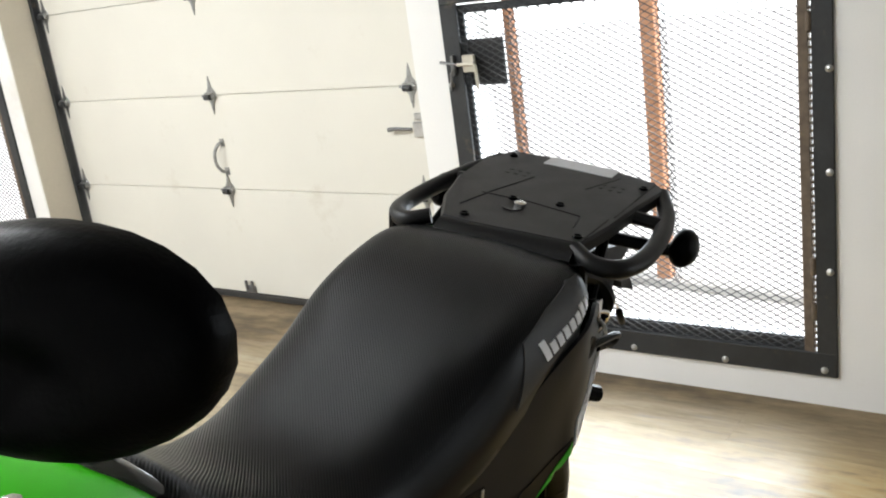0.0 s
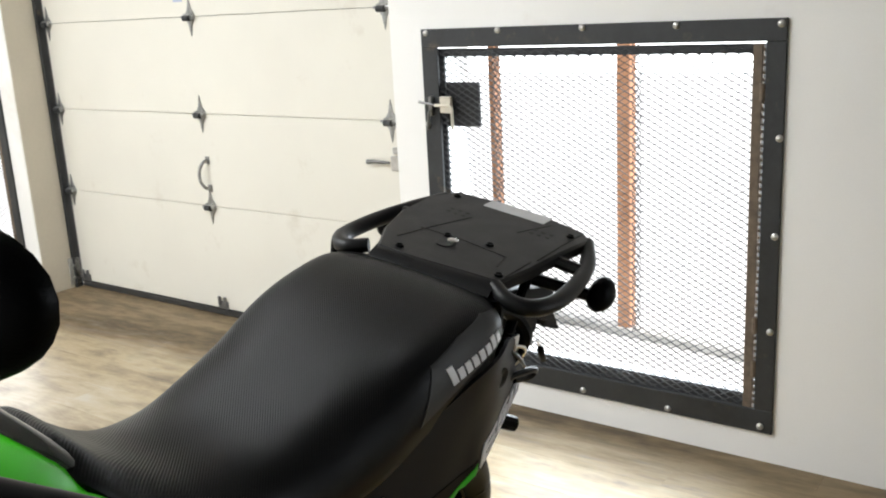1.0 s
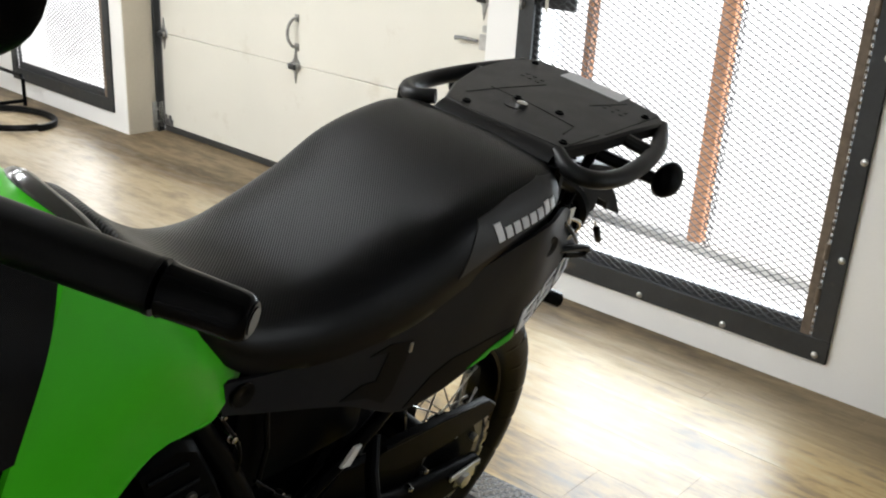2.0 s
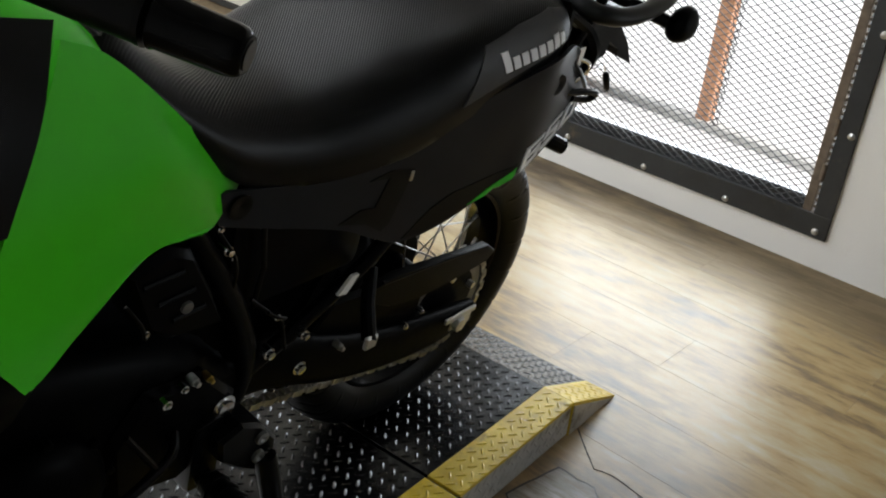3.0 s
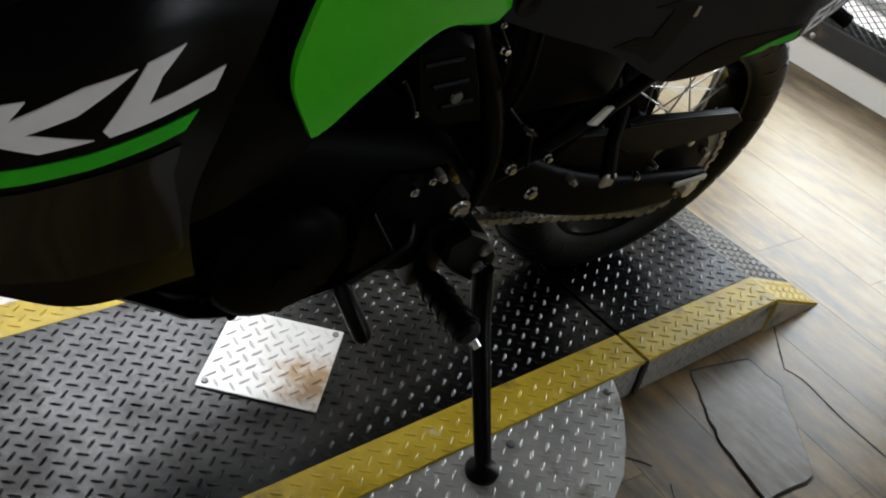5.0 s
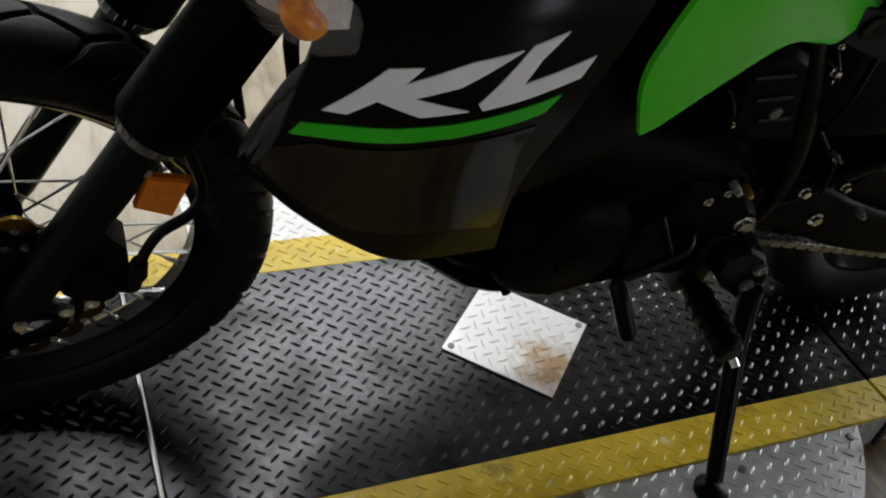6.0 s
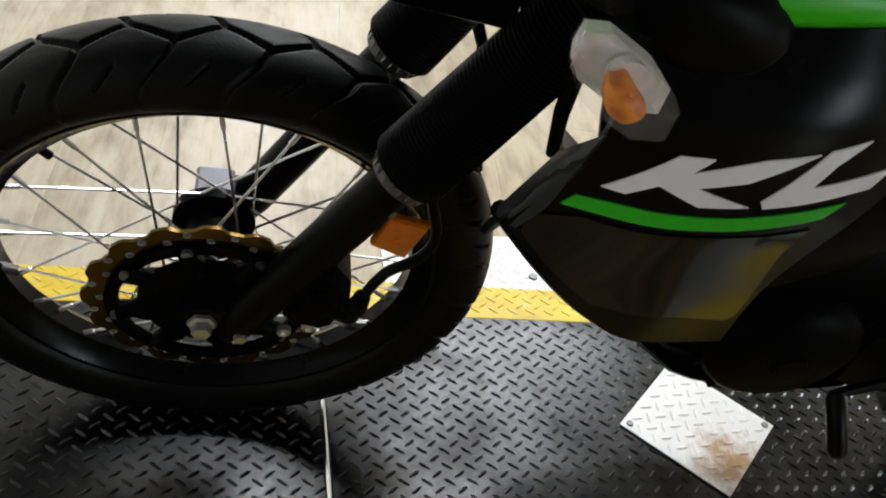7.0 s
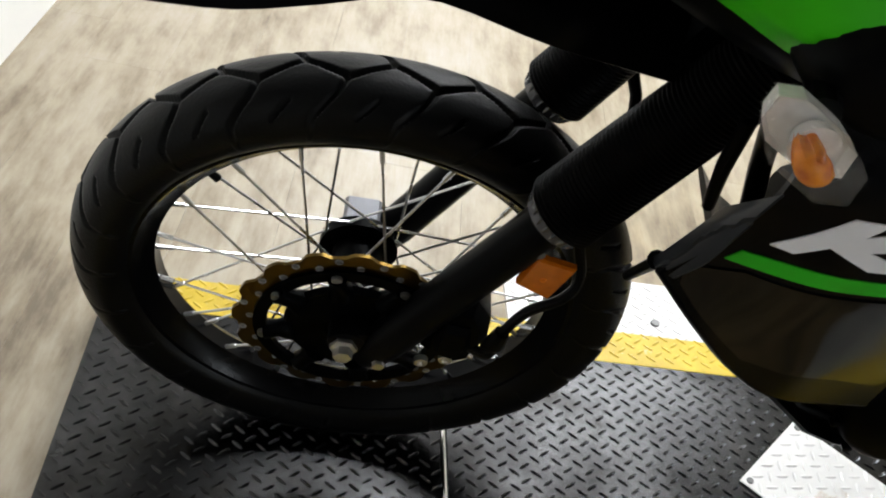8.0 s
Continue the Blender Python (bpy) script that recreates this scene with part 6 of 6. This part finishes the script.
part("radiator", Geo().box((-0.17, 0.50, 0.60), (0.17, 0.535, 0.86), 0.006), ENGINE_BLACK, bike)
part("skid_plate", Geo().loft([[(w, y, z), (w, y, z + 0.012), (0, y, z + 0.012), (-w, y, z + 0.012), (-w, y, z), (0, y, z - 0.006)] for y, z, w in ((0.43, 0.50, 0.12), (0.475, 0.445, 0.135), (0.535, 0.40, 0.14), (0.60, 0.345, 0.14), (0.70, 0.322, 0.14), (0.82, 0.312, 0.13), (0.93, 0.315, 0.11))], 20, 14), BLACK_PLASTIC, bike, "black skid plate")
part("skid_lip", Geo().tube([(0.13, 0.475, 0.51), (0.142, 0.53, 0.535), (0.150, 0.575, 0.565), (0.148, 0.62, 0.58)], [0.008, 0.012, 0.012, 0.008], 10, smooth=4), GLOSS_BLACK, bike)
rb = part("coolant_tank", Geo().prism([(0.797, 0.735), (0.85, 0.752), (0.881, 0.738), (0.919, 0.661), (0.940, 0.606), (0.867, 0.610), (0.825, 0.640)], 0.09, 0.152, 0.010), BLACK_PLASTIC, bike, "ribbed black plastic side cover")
for k in range(3):
    part("rib", Geo().tube([(0.152, 0.815 + 0.022 * k, 0.715 - 0.033 * k), (0.152, 0.868 + 0.018 * k, 0.718 - 0.033 * k)], 0.004, 6), BLACK_PLASTIC, rb)
part("cover_screw", Geo().lathe([(0.15, 0.009), (0.156, 0.008), (0.157, 0.0)], 10, (0, 0.877, 0.661)), DARK_ZINC, rb)


def rod(name, pts, r, mat, label="", smooth=0, n=12):
    return part(name, Geo().tube(pts, r, n, smooth=smooth), mat, bike, label)


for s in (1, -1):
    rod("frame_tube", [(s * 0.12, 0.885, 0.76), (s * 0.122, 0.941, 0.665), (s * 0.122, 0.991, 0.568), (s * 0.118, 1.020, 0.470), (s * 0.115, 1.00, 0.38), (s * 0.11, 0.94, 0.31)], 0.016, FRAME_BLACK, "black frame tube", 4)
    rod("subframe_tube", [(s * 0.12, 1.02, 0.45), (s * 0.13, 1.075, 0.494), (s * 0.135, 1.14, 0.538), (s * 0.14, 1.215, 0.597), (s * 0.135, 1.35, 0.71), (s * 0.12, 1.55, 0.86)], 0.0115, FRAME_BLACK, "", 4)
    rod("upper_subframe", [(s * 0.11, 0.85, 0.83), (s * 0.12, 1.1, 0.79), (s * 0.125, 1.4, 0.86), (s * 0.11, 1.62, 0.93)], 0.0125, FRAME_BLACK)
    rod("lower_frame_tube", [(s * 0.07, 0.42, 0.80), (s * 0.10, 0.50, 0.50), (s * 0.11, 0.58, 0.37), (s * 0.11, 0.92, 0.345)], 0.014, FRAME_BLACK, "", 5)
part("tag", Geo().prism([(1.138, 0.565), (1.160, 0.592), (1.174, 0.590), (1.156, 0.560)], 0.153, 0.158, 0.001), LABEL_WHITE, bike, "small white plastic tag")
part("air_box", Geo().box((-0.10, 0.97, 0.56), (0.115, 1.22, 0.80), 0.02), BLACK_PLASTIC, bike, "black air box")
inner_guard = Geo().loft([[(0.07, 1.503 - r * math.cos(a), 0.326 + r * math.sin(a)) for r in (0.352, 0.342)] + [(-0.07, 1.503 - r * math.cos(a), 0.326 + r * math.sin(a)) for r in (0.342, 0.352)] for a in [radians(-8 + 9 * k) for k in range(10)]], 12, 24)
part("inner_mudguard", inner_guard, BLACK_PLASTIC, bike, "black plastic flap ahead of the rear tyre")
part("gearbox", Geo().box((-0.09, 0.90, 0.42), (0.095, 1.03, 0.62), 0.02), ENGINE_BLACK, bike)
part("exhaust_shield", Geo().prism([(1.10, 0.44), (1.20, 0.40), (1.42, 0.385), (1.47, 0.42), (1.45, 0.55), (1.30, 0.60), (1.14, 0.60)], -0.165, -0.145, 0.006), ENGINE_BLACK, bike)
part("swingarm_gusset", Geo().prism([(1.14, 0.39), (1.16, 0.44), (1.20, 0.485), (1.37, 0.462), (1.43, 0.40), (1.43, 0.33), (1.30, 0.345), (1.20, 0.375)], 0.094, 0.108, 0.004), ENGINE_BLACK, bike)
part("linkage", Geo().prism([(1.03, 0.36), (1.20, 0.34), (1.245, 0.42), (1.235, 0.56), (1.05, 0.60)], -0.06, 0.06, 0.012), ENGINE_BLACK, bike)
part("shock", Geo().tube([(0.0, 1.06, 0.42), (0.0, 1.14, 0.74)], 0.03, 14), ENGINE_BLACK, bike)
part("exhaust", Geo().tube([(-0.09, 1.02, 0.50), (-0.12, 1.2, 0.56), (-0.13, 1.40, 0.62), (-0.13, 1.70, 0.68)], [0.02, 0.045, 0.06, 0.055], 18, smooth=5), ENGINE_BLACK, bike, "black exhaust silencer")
rod("vent_hose", [(0.128, 1.00, 0.73), (0.13, 1.012, 0.65), (0.125, 1.01, 0.58)], 0.004, BLACK_RUBBER)
rod("cable", [(0.13, 1.00, 0.60), (0.145, 1.05, 0.55), (0.15, 1.06, 0.50)], 0.003, BLACK_RUBBER)
for y, z, x, r, m in ((0.962, 0.446, 0.150, 0.0185, CHROME), (1.037, 0.497, 0.142, 0.0095, CHROME), (1.123, 0.412, 0.128, 0.0125, CHROME), (1.091, 0.512, 0.150, 0.0075, CHROME), (0.941, 0.708, 0.135, 0.007, CHROME), (0.905, 0.525, 0.152, 0.006, ALU), (0.93, 0.515, 0.150, 0.005, material("brass", (0.5, 0.36, 0.1), 0.35, metal=0.9)), (1.20, 0.42, 0.135, 0.006, ALU)):
    part("frame_bolt", Geo().lathe([(x - 0.01, r), (x + 0.004, r), (x + 0.004, r * 0.72), (x + 0.010, r * 0.66), (x + 0.011, 0.0)], 12, (0, y, z)), m, bike, "bright bolt head")
for y, z, x, q in ((0.953, 0.690, 0.135, 0.005), (0.930, 0.740, 0.130, 0.0045), (1.032, 0.572, 0.150, 0.006), (0.883, 0.531, 0.160, 0.006), (0.855, 0.524, 0.165, 0.007), (1.406, 0.394, 0.130, 0.005), (1.355, 0.391, 0.140, 0.006), (0.821, 0.650, 0.155, 0.0045)):
    part("small_bolt", Geo().lathe([(x - 0.008, q), (x + 0.003, q), (x + 0.003, q * 0.7), (x + 0.006, q * 0.6), (x + 0.0065, 0.0)], 8, (0, y, z)), CHROME, bike, "small bright bolt head")
for line, q in (([(0.13, 0.93, 0.735), (0.142, 0.948, 0.70), (0.140, 0.958, 0.665), (0.132, 0.962, 0.63)], 0.0025), ([(0.15, 1.015, 0.585), (0.156, 1.03, 0.575), (0.15, 1.05, 0.560)], 0.0028), ([(0.150, 0.797, 0.695), (0.158, 0.812, 0.668), (0.156, 0.822, 0.640)], 0.0025)):
    rod("wire", line, q, BLACK_RUBBER, "thin black wire", 4, 8)
for s in (1, -1):
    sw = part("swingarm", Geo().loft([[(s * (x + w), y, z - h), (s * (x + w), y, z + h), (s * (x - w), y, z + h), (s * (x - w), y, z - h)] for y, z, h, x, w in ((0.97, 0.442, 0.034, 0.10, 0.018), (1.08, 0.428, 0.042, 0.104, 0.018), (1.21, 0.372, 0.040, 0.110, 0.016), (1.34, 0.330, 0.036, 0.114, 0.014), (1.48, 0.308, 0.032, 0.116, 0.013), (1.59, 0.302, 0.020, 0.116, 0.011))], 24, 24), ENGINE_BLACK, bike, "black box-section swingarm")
part("chain_adjuster", Geo().box((0.128, 1.515, 0.292), (0.134, 1.575, 0.318), 0.003).box((0.132, 1.49, 0.322), (0.138, 1.578, 0.335), 0.002).lathe([(0.13, 0.016), (0.145, 0.015), (0.147, 0.0)], 6, (0, 1.532, 0.310)), ALU, bike, "bare aluminium chain adjuster")
part("swingarm_bolt", Geo().box((0.190, 1.180, 0.467), (0.198, 1.205, 0.492), 0.003), ALU, bike)
part("pillion_peg_bracket", Geo().tube([(0.13, 1.235, 0.56), (0.155, 1.215, 0.515), (0.192, 1.192, 0.480)], [0.010, 0.011, 0.012], 10), FRAME_BLACK, bike, "black pillion foot peg bracket")
part("chain_slider", Geo().box((0.085, 1.17, 0.345), (0.115, 1.235, 0.362), 0.004), LABEL_WHITE, bike)
cg = part("chain_guard", Geo().prism([(1.243, 0.512), (1.30, 0.520), (1.42, 0.503), (1.545, 0.487), (1.577, 0.462), (1.562, 0.446), (1.466, 0.438), (1.379, 0.436), (1.305, 0.452), (1.25, 0.482)], 0.122, 0.136, 0.004), BLACK_PLASTIC, bike, "black plastic chain guard")
part("guard_lip", Geo().tube([(0.133, 1.27, 0.514), (0.133, 1.42, 0.500), (0.133, 1.545, 0.484), (0.133, 1.572, 0.462)], 0.004, 8), BLACK_PLASTIC, cg)
# chain: lower run, wrap round the rear sprocket, upper run
SPR = Vector((0.088, 1.532, 0.319))
RS, RF, CF = 0.114, 0.036, Vector((0.088, 0.95, 0.392))
path = []
ax_dir = (SPR - CF).normalized()
nz = Vector((0, -ax_dir.z, ax_dir.y))
if nz.z < 0:
    nz = -nz
lowa, lowb, upa, upb = CF - nz * RF, SPR - nz * RS, SPR + nz * RS, CF + nz * RF
steps = []


def run(a, b):
    m = int((b - a).length / 0.0159)
    for k in range(m):
        steps.append((a.lerp(b, k / m), (b - a).normalized()))


run(lowa, lowb)
a0 = math.atan2(-nz.z, -nz.y)
for k in range(int(math.pi * RS / 0.0159)):
    t = a0 + math.pi * k / int(math.pi * RS / 0.0159)
    steps.append((SPR + Vector((0, RS * math.cos(t), RS * math.sin(t))), Vector((0, -math.sin(t), math.cos(t)))))
run(upa, upb)
outer = Geo().box((-0.0085, -0.0105, -0.0062), (-0.0068, 0.0105, 0.0062)).box((0.0068, -0.0105, -0.0062), (0.0085, 0.0105, 0.0062)).lathe([(-0.0075, 0.0045), (0.0095, 0.0045)], 8).mesh("chain_link", CHAIN)
inner = Geo().box((-0.0055, -0.0105, -0.0055), (-0.0038, 0.0105, 0.0055)).box((0.0038, -0.0105, -0.0055), (0.0055, 0.0105, 0.0055)).lathe([(-0.005, 0.005), (0.005, 0.005)], 8).mesh("chain_link", CHAIN)
chain = part("chain_wheel", Geo().lathe([(-0.004, 0.062), (-0.004, RS - 0.006), (0.004, RS - 0.006), (0.004, 0.062)], 44, SPR, closed=True), DARK_ZINC, bike, "steel rear sprocket and drive chain")
for k in range(5):
    a = 2 * math.pi * k / 5 + 0.4
    part("sprocket_bolt", Geo().lathe([(0.0, 0.008), (0.016, 0.0075), (0.017, 0.0)], 6, SPR + Vector((0, 0.074 * math.cos(a), 0.074 * math.sin(a)))), ALU, chain)
part("sprocket_carrier", Geo().lathe([(-0.02, 0.045), (0.0, 0.085), (0.004, 0.085), (0.006, 0.03)], 30, SPR), ENGINE_BLACK, chain)
for k, (p, d) in enumerate(steps):
    part("chain_link", outer if k % 2 else inner, CHAIN, chain, at=Matrix.Translation(p) @ Euler((math.atan2(d.z, d.y), 0, 0)).to_matrix().to_4x4())
# side stand, peg, shift lever
br = part("stand_bracket", Geo().prism([(0.94, 0.41), (0.975, 0.425), (1.012, 0.404), (1.050, 0.352), (1.052, 0.305), (1.02, 0.300), (0.975, 0.335), (0.945, 0.37)], 0.13, 0.182, 0.006), FRAME_BLACK, bike, "black side stand bracket")
for y, z in ((1.013, 0.341), (1.014, 0.379)):
    part("bolt", Geo().lathe([(0.18, 0.011), (0.188, 0.0105), (0.189, 0.006), (0.185, 0.0)], 14, (0, y, z)), DARK_ZINC, br)
leg = part("side_stand", Geo().tube([(0.186, 1.026, 0.335), (0.200, 1.028, 0.300), (0.236, 1.020, 0.250), (0.280, 1.010, 0.205), (0.325, 1.000, 0.155), (0.370, 0.992, 0.102)], [0.017, 0.0165, 0.0155, 0.0145, 0.0140, 0.0135], 14, smooth=5), FRAME_BLACK, bike, "black steel side stand leg")
fm = Matrix.Translation((0.3785, 0.991, 0.0845)) @ Euler((0, radians(-12), 0)).to_matrix().to_4x4()
part("stand_foot", Geo().lathe([(-0.004, 0.0), (-0.004, 0.026), (0.004, 0.027), (0.010, 0.018), (0.014, 0.0)], 24, axis="z"), FRAME_BLACK, leg, at=fm)
cl, cr = [], []
for k in range(120):
    t = k / 119
    p = Vector((0.172, 1.035, 0.345)).lerp(Vector((0.226, 1.034, 0.262)), t)
    a = k * 2 * math.pi / 8
    cl.append(p + Vector((0.006 * math.cos(a), 0.006 * math.sin(a), 0)))
part("stand_spring", Geo().tube(cl, 0.0016, 6), DARK_ZINC, leg, "coiled stand spring")
pg = part("foot_peg", Geo().tube([(0.150, 0.940, 0.322), (0.165, 0.940, 0.323), (0.172, 0.940, 0.324), (0.277, 0.938, 0.331), (0.283, 0.938, 0.331)], [0.014, 0.014, 0.020, 0.021, 0.015], 12), BLACK_RUBBER, bike, "rubber-covered rider foot peg")
for k in range(5):
    part("rib", Geo().tube([(0.185 + 0.020 * k, 0.939, 0.325 + 0.0013 * k), (0.191 + 0.020 * k, 0.939, 0.326 + 0.0013 * k)], 0.0235, 12), BLACK_RUBBER, pg)
part("peg_bolt", Geo().tube([(0.272, 0.950, 0.318), (0.292, 0.952, 0.312)], 0.006, 8), ALU, pg)
part("peg_bracket", Geo().box((0.11, 0.915, 0.300), (0.158, 0.965, 0.43), 0.008), FRAME_BLACK, bike)
sl = part("shift_lever", Geo().tube([(0.150, 0.885, 0.440), (0.178, 0.862, 0.438), (0.190, 0.815, 0.430), (0.200, 0.765, 0.424), (0.206, 0.752, 0.418)], 0.007, 10, smooth=3), FRAME_BLACK, bike, "black gear shift lever")
part("shift_rubber", Geo().tube([(0.200, 0.756, 0.424), (0.206, 0.757, 0.418), (0.246, 0.776, 0.366), (0.250, 0.778, 0.361)], [0.008, 0.0125, 0.0125, 0.010], 12), BLACK_RUBBER, sl)
part("shift_link", Geo().tube([(0.185, 0.84, 0.43), (0.165, 0.80, 0.50)], 0.005, 8), FRAME_BLACK, sl)

# ---------------------------------------------------------------- floor planks, last
PW, PLEN = 0.183, 1.22
cut = {}


def plank_mesh(length):
    if length not in cut:
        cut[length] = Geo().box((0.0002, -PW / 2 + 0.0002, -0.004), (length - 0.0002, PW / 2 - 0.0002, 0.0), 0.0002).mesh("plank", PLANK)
    return cut[length]


rng = random.Random(4)
v = DEEP + 0.03 - PW / 2
while v > V0 - PW / 2:
    u, first = U0, rng.choice((0.3, 0.5, 0.7, 0.9, 1.1))
    while u < U1 - 0.01:
        length = round(min(first or PLEN, U1 - u), 2)
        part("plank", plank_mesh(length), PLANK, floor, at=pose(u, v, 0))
        u, first = u + length, 0
    v -= PW


def torn(name, pts, rise, slope, label, jag=0.003):
    """A torn, slightly curled piece of plank with the dark underlay showing along its edge."""
    n = len(pts)
    cx, cy = sum(p[0] for p in pts) / n, sum(p[1] for p in pts) / n
    edge = [((pts[i][0] * (1 - t) + pts[(i + 1) % n][0] * t) - cx + rng.uniform(-jag, jag), (pts[i][1] * (1 - t) + pts[(i + 1) % n][1] * t) - cy + rng.uniform(-jag, jag)) for i in range(n) for t in (0, 0.2, 0.4, 0.6, 0.8)]
    m = len(edge)

    def slab(z0, top, grow):
        e = [(x * grow, y * grow) for x, y in edge]
        return Geo().add([(x, y, z0) for x, y in e] + [(x, y, top(x, y)) for x, y in e], [tuple(range(m)), tuple(reversed(range(m, 2 * m)))] + [(i, (i + 1) % m, m + (i + 1) % m, m + i) for i in range(m)])

    ob = thing(name, label, "plank scrap", at=pose(cx, cy, 0), group="torn floor pieces")
    part("plank_piece", slab(0.0012, lambda x, y: rise + slope * (x - y), 1.0), SCRAP, ob)
    part("underlay", slab(0.0003, lambda x, y: 0.0011, 1.035), RUBBER_STRIP, ob, "dark exposed underlay")


torn("plank_scrap", [(0.325, 1.60), (0.407, 1.548), (0.484, 1.502), (0.613, 1.472), (0.62, 1.599), (0.538, 1.669), (0.443, 1.739), (0.359, 1.741)], 0.0028, 0.010, "torn curling piece of vinyl plank beside the lift")
# a plank whose edge has lifted, and narrow open seams
SEAMLINES = ([(0.414, 1.794), (0.458, 1.803), (0.556, 1.784), (0.674, 1.774), (0.854, 1.757)], [(0.30, 1.905), (0.36, 1.845), (0.414, 1.794)],
             [(0.66, 1.912), (0.734, 1.867), (0.828, 1.775)], [(0.40, 1.30), (0.44, 1.335), (0.455, 1.345)], [(0.50, 1.345), (0.56, 1.30), (0.62, 1.235), (0.70, 1.18)])
for pts in SEAMLINES:
    path = [Vector((*p, 0.0)) for p in pts]
    line = resample(spline(path, 6)[0], 24)
    g = Geo()
    vs = []
    for i, p in enumerate(line):
        d = (line[min(i + 1, 23)] - line[max(i - 1, 0)]).normalized()
        s = Vector((-d.y, d.x, 0)) * (0.0022 * rng.uniform(0.4, 1.0) * math.sin(math.pi * (i + 2) / 27))
        vs += [p - s, p + s + Vector((0, 0, 0.0016)), p + s]
    g.add(vs, [(3 * i + k, 3 * i + (k + 1) % 3, 3 * i + 3 + (k + 1) % 3, 3 * i + 3 + k) for i in range(23) for k in range(3)])
    part("open_seam", g, RUBBER_STRIP, floor, "dark open seam between planks", at=ROOM.inverted())
